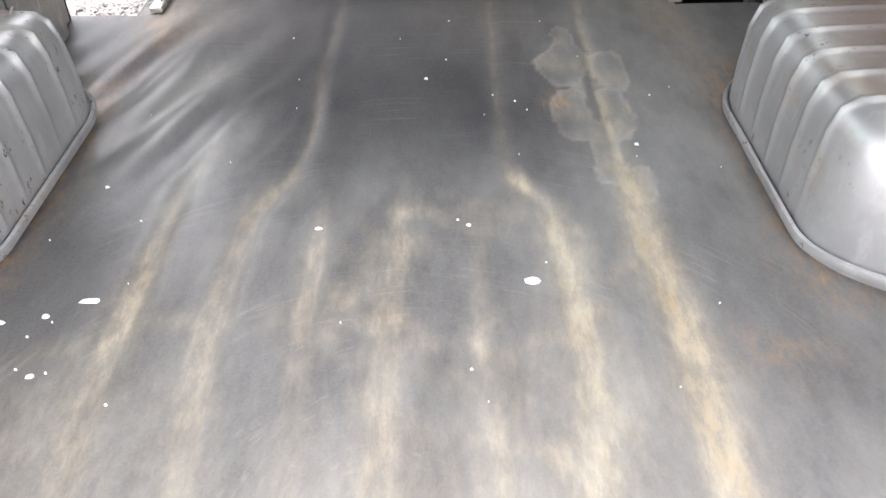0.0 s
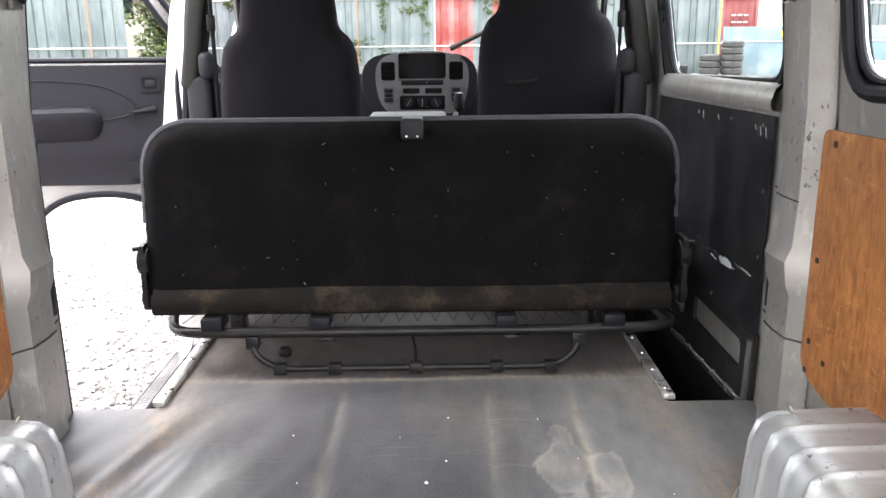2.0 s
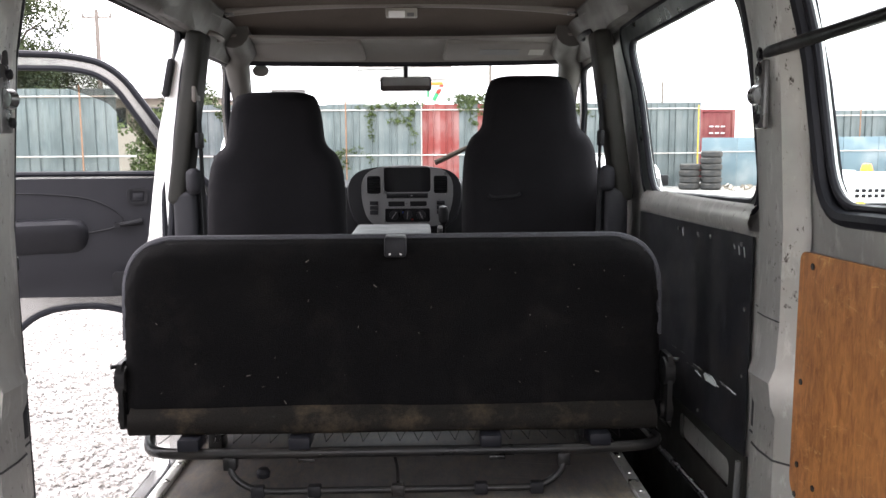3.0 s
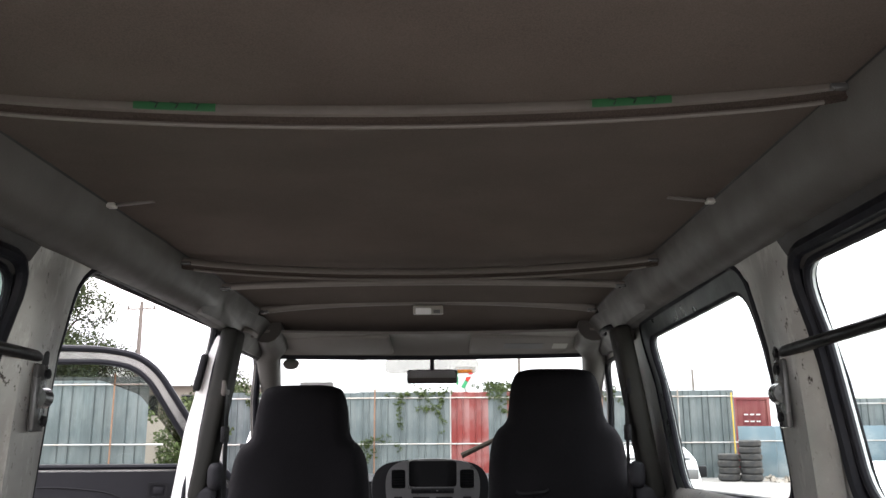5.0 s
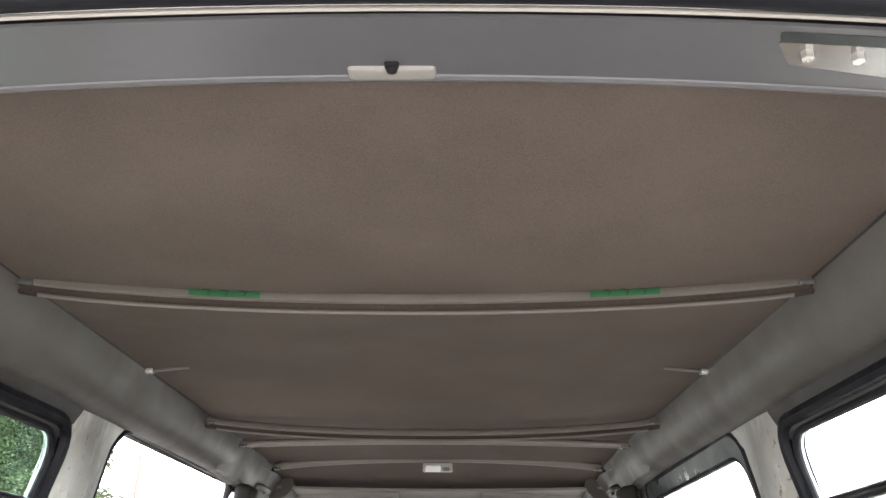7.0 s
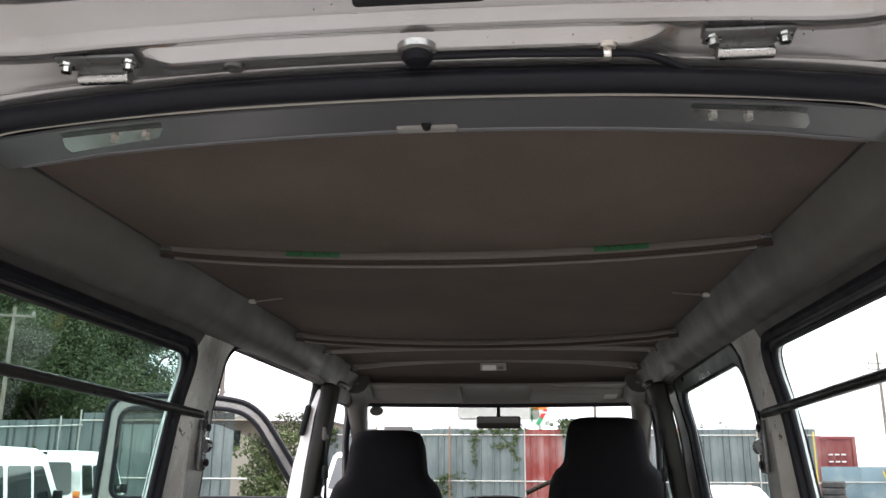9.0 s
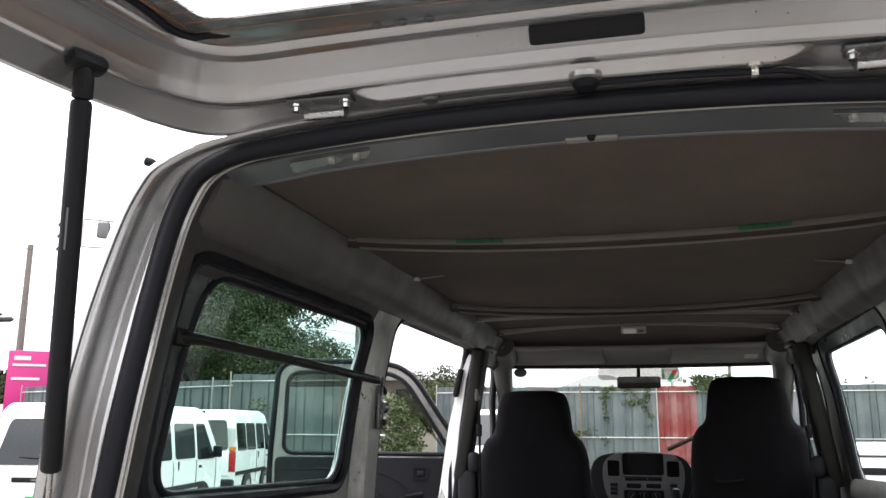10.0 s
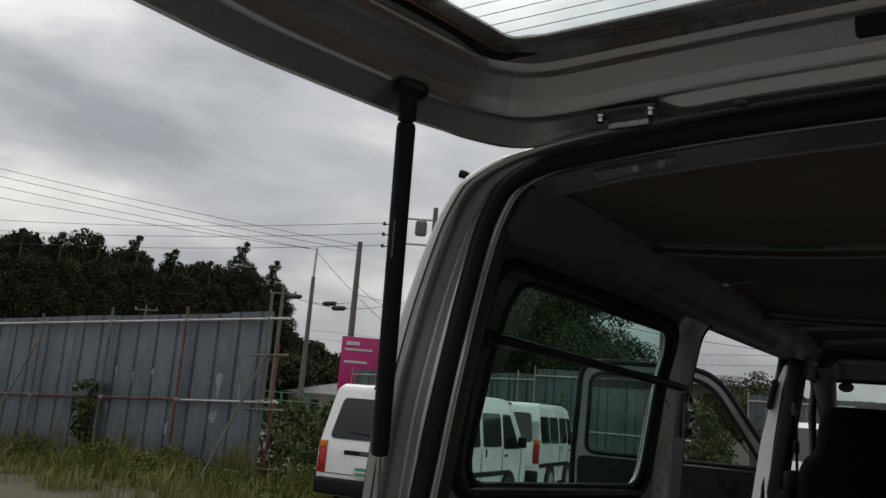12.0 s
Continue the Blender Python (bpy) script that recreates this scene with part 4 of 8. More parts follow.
lc = part("latch_cover", box((-0.040, 0.691, 1.957), (0.047, 0.713, 1.980), 0.005, 3), M_LATCH, hdr, "cream plastic light cover")
part("catch", join(lathe([(0.002, -0.003), (0.005, -0.001), (0.006, 0.002)], (0.004, 0.693, 1.956), "z", 12), box((-0.003, 0.684, 1.957), (0.011, 0.693, 1.965), 0.002)), M_PLASTIC2, lc, "black catch")

# ---------------------------------------------------------------- floor
RIBS = [[(2.0, 0.37), (1.61, 0.35), (1.3, 0.35), (0.6, 0.362)],
        [(2.0, 0.17), (1.32, 0.162), (1.25, 0.17), (1.18, 0.215), (1.05, 0.232), (0.6, 0.232)],
        [(2.0, -0.172), (1.4, -0.168), (1.27, -0.18), (1.16, -0.222), (1.0, -0.232), (0.6, -0.222)],
        [(1.36, -0.325), (1.25, -0.35), (1.0, -0.352), (0.6, -0.35)],
        [(1.24, 0.0), (0.6, -0.008)],
        [(1.2, -0.12), (0.6, -0.10)],
        [(1.1, 0.11), (0.6, 0.12)]]
WIDTH = [0.029, 0.030, 0.031, 0.031, 0.027, 0.024, 0.024]
POWER = [1.3, 0.74, 0.60, 0.62, 0.46, 0.34, 0.28]


PATCH = [(0.296, 1.66, 0.05, 0.10), (0.31, 1.79, 0.022, 0.05), (0.385, 1.62, 0.035, 0.10), (0.30, 1.45, 0.035, 0.10), (0.335, 1.31, 0.032, 0.09), (0.372, 1.47, 0.03, 0.12), (0.372, 1.23, 0.025, 0.05)]


def floor_paint(x, y):
    """Dust, haze and rust on the mat at a place, with the doorway's sheen painted into the haze."""
    d = h = r = 0.0
    wob = 0.014 * noise.noise(Vector((x * 3, y * 4, 2.0)))
    for rib, w, p in zip(RIBS, WIDTH, POWER):
        pts = sorted(rib)
        if y > pts[-1][0] + 0.05:
            continue
        e = abs(x + wob - interp(y, pts))
        fade = min(1, max(0, (pts[-1][0] + 0.05 - y) / 0.12)) * (0.55 + 0.9 * max(0, noise.noise(Vector((interp(y, pts) * 9, y * 3.5, 5))) + 0.35))
        near = interp(y, [(0.65, 1.3), (0.95, 1.05), (1.2, 0.8), (1.3, 0.42), (2.0, 0.34)])
        fade *= interp(y, [(1.2, 1.0), (1.35, 0.6), (1.9, 0.38)])
        rag = 0.22 * noise.noise(Vector((x * 45, y * 22, 40)))
        d += p * fade * (0.42 * math.exp(-(e / (w * near * 1.15)) ** 2) + 0.5 * max(0, min(1, (1 + rag - e / (w * near * 0.62)) / 0.35)))
        h += 0.16 * p * fade * math.exp(-(e / (w * near * 1.8)) ** 2)
    d += 0.8 * math.exp(-((x - 0.178 - 0.25 * (1.25 - y)) / 0.018) ** 2 - ((y - 1.235) / 0.035) ** 2)
    # splashed patch beside the long rib
    e = min(math.hypot((x - cx) / rx, (y - cy) / ry) for cx, cy, rx, ry in PATCH) + 0.50 * noise.noise(Vector((x * 17, y * 11, 1))) + 0.16 * noise.noise(Vector((x * 60, y * 40, 7)))
    inside = max(0, min(1, (1.05 - e) / 0.09))
    h += inside * (0.16 + 0.28 * math.exp(-((e - 0.93) / 0.13) ** 2))
    d += inside * 0.40 * max(0, 0.4 + noise.noise(Vector((x * 30, y * 16, 8))))
    # dry dust towards the tail
    t = max(0, min(1, (0.86 - y + 0.14 * noise.noise(Vector((x * 3, y * 3, 9)))) / 0.20))
    d += 0.26 * t * max(0.15, 1 - 1.3 * max(0, -x - 0.15)) * (0.45 + 0.8 * max(0, noise.noise(Vector((x * 5, y * 2, 4))) + 0.25)) * (1 if x < 0.3 else 0.25)
    h += 0.10 * t
    # sweeping arcs of scuffing
    for cx, cy, rad, wd, am in ((0.10, 1.02, 0.16, 0.05, 0.5), (0.14, 0.92, 0.22, 0.03, 0.35), (-0.2, 0.55, 0.42, 0.03, 0.35)):
        q = math.hypot(x - cx, (y - cy) * 1.1)
        d += am * 0.7 * math.exp(-((q - rad) / wd) ** 2) * max(0, noise.noise(Vector((x * 22, y * 22, 3))) + 0.35)
    # a thin film of grey dust everywhere but on the often swept middle
    clean = math.exp(-((x + 0.02) / 0.33) ** 4) * max(0, min(1, (y - 1.22) / 0.2)) if y < 2.09 else 1.0
    h += (0.33 + 0.30 * x + 0.20 * noise.noise(Vector((x * 3.1, y * 2.1, 15)))) * (1 - 0.55 * max(0, min(1, (-x - 0.05) / 0.3)) * max(0, min(1, (1.15 - y) / 0.3))) * (1 - 0.95 * clean)
    # reflected doorway light painted as pale grey streaks, dust by the arches and front edge
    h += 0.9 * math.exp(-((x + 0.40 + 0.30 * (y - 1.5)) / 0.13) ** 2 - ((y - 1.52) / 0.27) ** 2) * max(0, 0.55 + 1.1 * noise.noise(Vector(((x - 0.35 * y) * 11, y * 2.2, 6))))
    edge = math.exp(-max(0, 0.57 - abs(x)) / 0.03) * max(0, min(1, (y - 0.90) / 0.12, (1.72 - y) / 0.22))
    r += 0.75 * edge + 0.4 * math.exp(-((abs(x) - 0.55) / 0.05) ** 2 - ((y - 1.85) / 0.18) ** 2)
    r += 0.9 * math.exp(-((x - 0.268) / 0.02) ** 2 - ((y - 1.50) / 0.025) ** 2)
    d += 0.5 * max(0, noise.noise(Vector((x * 2.3, y * 2.3, 12))) - 0.05) * (1 if abs(x) > 0.4 else 0.4)
    # long rust-tan wear beside the right-hand rib and a brown smear by the arch
    tail = max(0, min(1, (1.35 - y) / 0.25))
    e = x - interp(y, sorted(RIBS[0]))
    d += 0.45 * tail * math.exp(-((e - 0.012) / 0.022) ** 2)
    r += 0.45 * tail * math.exp(-((e - 0.004) / 0.012) ** 2) * max(0, 0.5 + noise.noise(Vector((x * 20, y * 9, 31))))
    r += 0.5 * math.exp(-((x - 0.47) / 0.07) ** 2 - ((y - 0.86) / 0.05) ** 2) * max(0, 0.5 + 1.3 * noise.noise(Vector((x * 16, y * 16, 33))))
    if y > 2.09:
        r += 0.10 + 0.14 * noise.noise(Vector((x * 4, y * 5, 21)))
        h += 0.03
    d += 0.34 * math.exp(-((y - 2.092 - 0.006 * math.sin(x * 7)) / 0.010) ** 2) + 0.13 * math.exp(-((y - 2.12) / 0.05) ** 2) + 0.15 * math.exp(-((y - 2.4) / 0.2) ** 2)
    return min(1, d), min(1, h), min(1, r)


def floor_z(x, y):
    z = FL
    for rib, w in zip(RIBS[:4], WIDTH):
        pts = sorted(rib)
        if y < pts[-1][0]:
            z -= 0.0065 * math.exp(-((x - interp(y, pts)) / 0.016) ** 2) * min(1, (pts[-1][0] - y) / 0.1)
    g = math.exp(-((x + 0.38 + 0.30 * (y - 1.5)) / 0.20) ** 2 - ((y - 1.55) / 0.33) ** 2)
    z += 0.036 * g * noise.noise(Vector(((x - 0.35 * (y - 1.5)) * 11, y * 2.4, 6)))
    return z + 0.004 * noise.noise(Vector((x * 4, y * 2, 0))) - 0.002


bm = bmesh.new()
layer = bm.verts.layers.float_color.new("dust")
NX, NY = 260, 360
vs = {}
for j in range(NY + 1):
    y = 0.60 + j * 0.006 if j < 240 else 2.04 + (j - 240) * 0.00883
    for i in range(NX + 1):
        x = -0.78 + i * 0.006
        if y > 1.945 and abs(x) > 0.585:
            continue
        v = bm.verts.new((x, y, floor_z(x, y)))
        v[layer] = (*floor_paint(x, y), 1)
        vs[i, j] = v
for (i, j), v in vs.items():
    q = [vs.get((i + 1, j)), vs.get((i + 1, j + 1)), vs.get((i, j + 1))]
    if all(q):
        bm.faces.new((v, *q))
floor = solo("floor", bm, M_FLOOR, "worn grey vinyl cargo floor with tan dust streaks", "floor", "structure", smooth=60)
under = box((-0.775, 0.585, 0.54), (0.775, 1.945, 0.594))
add_box(under, (-0.58, 1.945, 0.54), (0.58, 3.1, 0.594))
add_box(under, (-0.84, 0.54, 0.36), (0.84, 0.584, 0.60))
add_box(under, (-0.78, 2.9, 0.30), (0.78, 4.0, 0.56))
part("floor_pan", under, M_SILVER, floor, "painted steel floor pan", smooth=0)
part("tail_sill", box((-0.74, 0.53, 0.585), (0.74, 0.61, 0.626), 0.008), M_ZINC, floor, "metal tail sill plate")
for s in (-1, 1):
    part("edge_strip", join(box((s * 0.585 - 0.014, 1.95, 0.618), (s * 0.585 + 0.014, 2.90, 0.632), 0.003)), M_ZINC, floor, "screwed metal edge strip")
    for k in range(6):
        part("screw", lathe([(0.006, 0), (0.005, 0.003), (0.002, 0.004)], (s * 0.585, 1.99 + 0.11 * k, 0.632), "z", 8), M_CHROME, floor)
    # step wells beside the narrower front floor
    well = solo("step_well", join(box((min(s * 0.575, s * 0.775), 1.945, 0.30), (max(s * 0.575, s * 0.775), 2.9, 0.325)),
                box((min(s * 0.560, s * 0.576), 1.95, 0.30), (max(s * 0.560, s * 0.576), 2.9, 0.612)),
                box((min(s * 0.575, s * 0.775), 1.925, 0.30), (max(s * 0.575, s * 0.775), 1.944, 0.612)),
                box((min(s * 0.575, s * 0.775), 2.86, 0.30), (max(s * 0.575, s * 0.775), 2.9, 0.70))), M_PLASTIC2 if s > 0 else M_SILVER,
                "sunken doorway step beside the cargo floor", "step", "structure", "step wells")
bulk = solo("bulkhead", box((-0.78, 2.90, 0.32), (0.78, 3.08, 0.86), 0.01), M_PLASTIC, "dark grey raised engine box under the front seats", "engine box", "structure")
solo("cab_floor", box((-0.78, 3.08, 0.56), (0.78, 4.02, 0.60)), M_PLASTIC, "dark cab floor mat", "floor", "structure")

# loose white paint chips and grit on the mat
random.seed(4)


def chip(x, y, size, flat=0.4):
    bm = bmesh.new()
    n = 7
    ring = [(x + size * (0.7 + 0.5 * random.random()) * math.cos(2 * math.pi * k / n), y + size * (0.7 + 0.5 * random.random()) * flat * math.sin(2 * math.pi * k / n)) for k in range(n)]
    z = floor_z(x, y)
    lo = [bm.verts.new((*p, z + 0.0006)) for p in ring]
    hi = [bm.verts.new((lerp(p[0], x, 0.25), lerp(p[1], y, 0.25), z + 0.003)) for p in ring]
    bm.faces.new(hi)
    for k in range(n):
        bm.faces.new((lo[k], lo[(k + 1) % n], hi[(k + 1) % n], hi[k]))
    return bm


for x, y, sz, fl in ((0.184, 0.997, 0.012, 0.8), (-0.406, 0.968, 0.016, 0.35), (-0.12, 1.12, 0.006, 0.5), (-0.455, 0.94, 0.006, 0.9), (0.03, 1.60, 0.004, 1),
                     (0.386, 1.344, 0.004, 1), (-0.434, 0.833, 0.006, 0.8), (-0.51, 0.93, 0.006, 0.8), (0.10, 1.125, 0.004, 0.8), (-0.47, 1.24, 0.004, 0.8)):
    solo("paint_chip", chip(x, y, sz, fl), M_PAPER, "small white paint chip on the cargo floor", "chip", group="paint chips", base=(x, y, floor_z(x, y)))
bits = [chip(random.uniform(-0.55, 0.55), random.uniform(0.7, 1.95), random.choice((0.0009, 0.0013, 0.002)), 0.8) for _ in range(34)]
solo("grit", join(*bits), M_PAPER, "scattered pale grit on the cargo floor", "grit", "stuff")


# ---------------------------------------------------------------- wheel arches
def wheel_arch(s):
    t = thing("wheel_arch", (s * 0.68, 1.26, FL), "galvanised silver ribbed wheel arch with rust streaks", "wheel arch", "wheel arches", "structure")
    # outline in (y, height); the inner face leans a little and the top runs to the wall
    y0, y1, top = 0.955, 1.575, 0.205
    ys = [y0 + (y1 - y0) * i / 200 for i in range(201)]
    bm = bmesh.new()
    grid = []
    for y in ys:
        e = (y - y0) / (y1 - y0)
        rear = max(0, 1 - (y - y0) / 0.13)
        front = max(0, 1 - (y1 - y) / 0.17)
        cap = 0.004 + top * math.sqrt(max(0, 1 - rear ** 2.6)) * math.sqrt(max(0, 1 - front ** 2.2))
        inn = 0.562 + 0.10 * rear ** 2.2 + 0.085 * front ** 2.5
        rib = 0.0
        for k in range(6):
            yc = 1.10 + 0.072 * k
            rib = max(rib, 0.0065 * math.exp(-((y - yc) / 0.0068) ** 2))
        prof = [(inn - 0.0, 0.0, 0), (inn + 0.004, cap * 0.45, 1), (inn + 0.012, cap * 0.78, 1), (inn + 0.024, cap * 0.92, 1), (inn + 0.045, cap * 0.985, 1),
                (inn + 0.075, cap, 1), (0.72, cap * 1.01, 1), (0.79, cap * 1.01, 1), (0.79, -0.006, 0), (inn, -0.006, 0)]
        row = []
        for k, (x, z, a) in enumerate(prof):
            dx = -rib * (0.1, 0.45, 0.8, 1.0, 1.0, 0, 0, 0, 0, 0)[k]
            dz = rib * a * (k > 2)
            row.append(bm.verts.new((s * (x + dx), y, FL + z + dz * 0.8)))
        grid.append(row)
    for p, q in zip(grid, grid[1:]):
        for i in range(len(p)):
            j = (i + 1) % len(p)
            bm.faces.new((p[i], p[j], q[j], q[i]))
    bm.faces.new(grid[0])
    bm.faces.new(grid[-1][::-1])
    bmesh.ops.recalc_face_normals(bm, faces=bm.faces)
    part("arch_panel", bm, M_ARCH, t, smooth=50)
    fl = [(s * (0.556 + 0.10 * max(0, 1 - (y - y0) / 0.13) ** 2.2 + 0.085 * max(0, 1 - (y1 - y) / 0.17) ** 2.5), y, FL + 0.012) for y in ys]
    part("weld_flange", tube(fl, 0.0065, 8, squash=(0.7, 1, 1.5)), M_ARCH, t, "zinc coloured welded foot flange")
    weld = [(s * (0.64 + 0.004 * math.sin(30 * y)), y, FL + top + 0.002 + 0.0045 * max(math.exp(-((y - 1.10 - 0.072 * k) / 0.0075) ** 2) for k in range(6))) for y in ys[32:168]]
    dash = bmesh.new()
    for k in range(0, len(weld) - 9, 9):
        add_tube(dash, weld[k:k + 7:3], [0.0014, 0.0024, 0.0012], 6)
    part("sealant_bead", dash, M_CREAM, t, "dashed white sealant bead")
    return t


wheel_arch(1)
wheel_arch(-1)

# ---------------------------------------------------------------- side trims
ply = solo("plywood_panel", shell(fillet([Vector((0.72, 0.80)), Vector((1.60, 0.77)), Vector((1.715, 0.80)), Vector((1.715, 1.262)), Vector((0.72, 1.285))], [0.01, 0.05, 0.03, 0.02, 0.02]), [],
           side_fn(1, XI, -0.012), side_fn(1, XI, -0.006), 0.12), M_WOOD, "orange stained plywood lining panel with scuffs", "lining panel")
for y, z in ((1.685, 1.02), (1.685, 0.86), (1.62, 0.84), (1.66, 1.24), (1.40, 1.25), (1.1, 1.25), (1.69, 0.80)):
    part("screw_hole", lathe([(0.006, 0), (0.006, 0.002)], (0.764, y, z), "x", 8), M_INK, ply)
ply2 = solo("plywood_panel", shell(fillet([Vector((0.72, 0.80)), Vector((1.60, 0.77)), Vector((1.70, 0.80)), Vector((1.70, 1.262)), Vector((0.72, 1.285))], [0.01, 0.05, 0.03, 0.02, 0.02]), [],
            side_fn(-1, XI, -0.012), side_fn(-1, XI, -0.006), 0.12), M_WOOD, "orange stained plywood lining panel with scuffs", "lining panel")

slide_r = thing("sliding_door", (0.78, 2.38, 0.40), "closed grey sliding door with black hardboard lining", "door")
part("hardboard", shell([(1.945, 0.775), (2.70, 0.735), (2.86, 0.74), (2.86, 1.245), (1.945, 1.262)], [], side_fn(1, XI, -0.010), side_fn(1, XI, -0.006), 0.12), M_HARD, slide_r, "scratched black hardboard lining")
part("waist_rail", sweep([(0.0, 1.262), (0.016, 1.266), (0.020, 1.285), (0.012, 1.312), (0.0, 1.325)], [1.93, 2.1, 2.4, 2.7, 2.80], lambda q, y: Vector((0.774 - q[0] * 1.2, y, q[1] + (2.4 - y) * 0.02))), M_PILLAR, slide_r, "grey painted waist rail")
part("lower_panel", shell([(1.94, 0.34), (2.88, 0.34), (2.88, 0.735), (1.94, 0.775)], [rrect(2.02, 2.38, 0.665, 0.735, 0.02), rrect(2.46, 2.60, 0.65, 0.72, 0.02)],
     side_fn(1, XI, -0.012), side_fn(1, XI, -0.002), 0.1), M_BPIL, slide_r, "grey pressed steel lower door panel")
part("lower_edge", tube([(0.762, 1.955, 0.76), (0.757, 1.955, 0.62), (0.757, 1.965, 0.60), (0.757, 2.85, 0.56)], 0.008, 8), M_SILVER_IN, slide_r)
for k in range(26):
    f = random.random()
    y, z = lerp(2.47, 1.99, f) + random.uniform(-.012, .012), 0.897 - 0.012 * math.sin(math.pi * f) + random.uniform(-.010, .010)
    part("scratch", tube([(0.7695, y, z), (0.7695, y - random.uniform(0.01, 0.05), z + random.uniform(-0.004, 0.004))], random.choice((0.0012, 0.0018, 0.003)), 4), M_ZINC if k % 3 else M_BEAD, slide_r)
part("scuff", shell([Vector((2.165 + 0.045 * math.cos(0.6 * k), 0.886 + 0.010 * math.sin(0.6 * k) * (1 + 0.4 * math.sin(2.3 * k)))) for k in range(10)], [], side_fn(1, XI, -0.0125), side_fn(1, XI, -0.011), 0.03), M_BEAD, slide_r, "pale rubbed scuff")
for y in (1.99, 2.02, 2.05, 2.30, 2.42):
    part("scratch", tube([(0.7695, y, 1.235), (0.7695, y - 0.008, 1.225 - random.uniform(0, .015))], 0.0018, 4), M_BEZEL, slide_r)
for y, z in ((1.97, 1.10), (1.97, 0.95), (2.25, 0.78), (2.5, 0.79), (2.0, 1.24), (2.2, 1.235), (2.45, 1.23)):
    part("fixing", lathe([(0.005, -0.003), (0.005, 0.0)], (0.7685, y, z), "x", 8), M_BEZEL, slide_r)


# bars across the rear windows
for s in (-1, 1):
    b = thing("window_bar", (s * 0.74, 1.2, 1.62), "black steel guard bar across the rear side window", "guard bar", "window bars")
    pts = [(s * 0.742, 0.72, 1.655), (s * 0.728, 0.76, 1.655), (s * 0.726, 1.2, 1.647), (s * 0.722, 1.78, 1.632), (s * 0.738, 1.835, 1.630)]
    part("bar", tube(pts, 0.0115, 12), M_BLACK, b)
    part("flattened_end", obox(pose(s * 0.728, 1.81, 1.631, 0, 0, s * 8), (0.016, 0.05, 0.032), 0.006), M_BLACK, b)
    part("flattened_end", obox(pose(s * 0.74, 0.73, 1.655, 0, 0, 0), (0.016, 0.05, 0.032), 0.006), M_BLACK, b)
    part("bolt", lathe([(0.009, -0.008), (0.011, 0)], (s * 0.722, 1.818, 1.631), "x", 6), M_PLASTIC2, b)

# ---------------------------------------------------------------- roof bows
def bow(y, z, sag, fwd, half, name="roof_bow", strip=0.018, flat=False, label="thin beige headliner bow with a bent metal rod"):
    b = thing(name, (0, y, z), label, "roof bow", "roof bows")
    xs = [-half + 2 * half * i / 40 for i in range(41)]
    def at(x, dy, dz):
        k = 1 - (x / half) ** 2
        k = k ** 0.8
        return Vector((x, y + fwd * k + dy, z - sag * k + dz))
    k = strip / 0.018
    if flat:  # one pale pressed strip without a rod
        bm = sweep([(0.010, 0.020 * k), (-0.004, 0.014 * k), (-0.007, 0.004 * k), (-0.006, -0.008 * k), (0.0, -0.013 * k), (0.010, -0.014 * k)], xs, lambda q, x: at(x, *q))
        part("strip", solidify(bm, 0.002), M_BOWPALE, b, "pale pressed strip", smooth=60)
        for e in (-1, 1):
            part("end_clip", obox(pose(e * (half - 0.012), y + 0.004, z - 0.004), (0.03, 0.026, 0.010), 0.003), M_SILVER_IN, b, "small steel end clip")
        return b, at
    bm = sweep([(0.006, 0.023 * k), (-0.005, 0.017 * k), (-0.008, 0.008 * k), (-0.007, -0.003 * k), (-0.001, -0.006 * k)], xs, lambda q, x: at(x, *q))
    part("hem", solidify(bm, 0.002), M_BOW, b, "beige folded hem")
    bm = sweep([(0.0, -0.004 * k), (0.006, -0.012 * k), (0.006, -0.020 * k), (0.012, -0.022 * k)], xs, lambda q, x: at(x, *q))
    part("pocket", solidify(bm, 0.002), M_HEM, b, "dark brown rod pocket")
    inner = [x for x in xs if abs(x) < half * 0.97]
    part("rod", tube([at(x, 0.006, -0.022 * k) for x in inner], 0.0046 * max(0.7, k), 8), M_BOW, b)
    for e in (-1, 1):
        part("end_clip", join(lathe([(0.007, -0.006), (0.009, 0.0), (0.006, 0.006)], (e * (half + 0.003), y, z + 0.004), "x", 10),
             obox(pose(e * (half - 0.012), y + 0.004, z - 0.004), (0.03, 0.026, 0.008), 0.002)), M_SILVER_IN, b, "small steel end clip")
    return b, at


b1, at1 = bow(BOW1, 1.941, 0.029, 0.020, 0.622, strip=0.0135)
bow(BOW2, 1.924, 0.032, 0.02, 0.625, strip=0.012)
bow(BOW3, 1.910, -0.016, 0.02, 0.60, strip=0.012, flat=True, label="pale pressed headliner strip")
bow(BOW4, 1.914, -0.036, 0.03, 0.60, strip=0.017, flat=True, label="pale arched headliner strip")
for x0, x1 in ((-0.352, -0.240), (0.275, 0.383)):
    tp = sweep([(-0.0062, 0.0130), (-0.0097, 0.006), (-0.0088, -0.0018)], [lerp(x0, x1, i / 6) for i in range(7)], lambda q, x: at1(x, *q))
    ob = solo("tape", solidify(tp, 0.0012), M_TAPE, "strip of green masking tape with handwritten marks", "tape", group="tape strips", base=(0, BOW1, 1.93))
    for k in range(3):
        xc = lerp(x0, x1, 0.25 + 0.25 * k)
        p = at1(xc, -0.0105, 0.006)
        part("ink_bar", tube([p + Vector((-0.006, -0.001, 0.004)), p + Vector((0.006, -0.001, 0.001)), p + Vector((0.002, -0.001, -0.006))], 0.0012, 4), M_INK, ob)
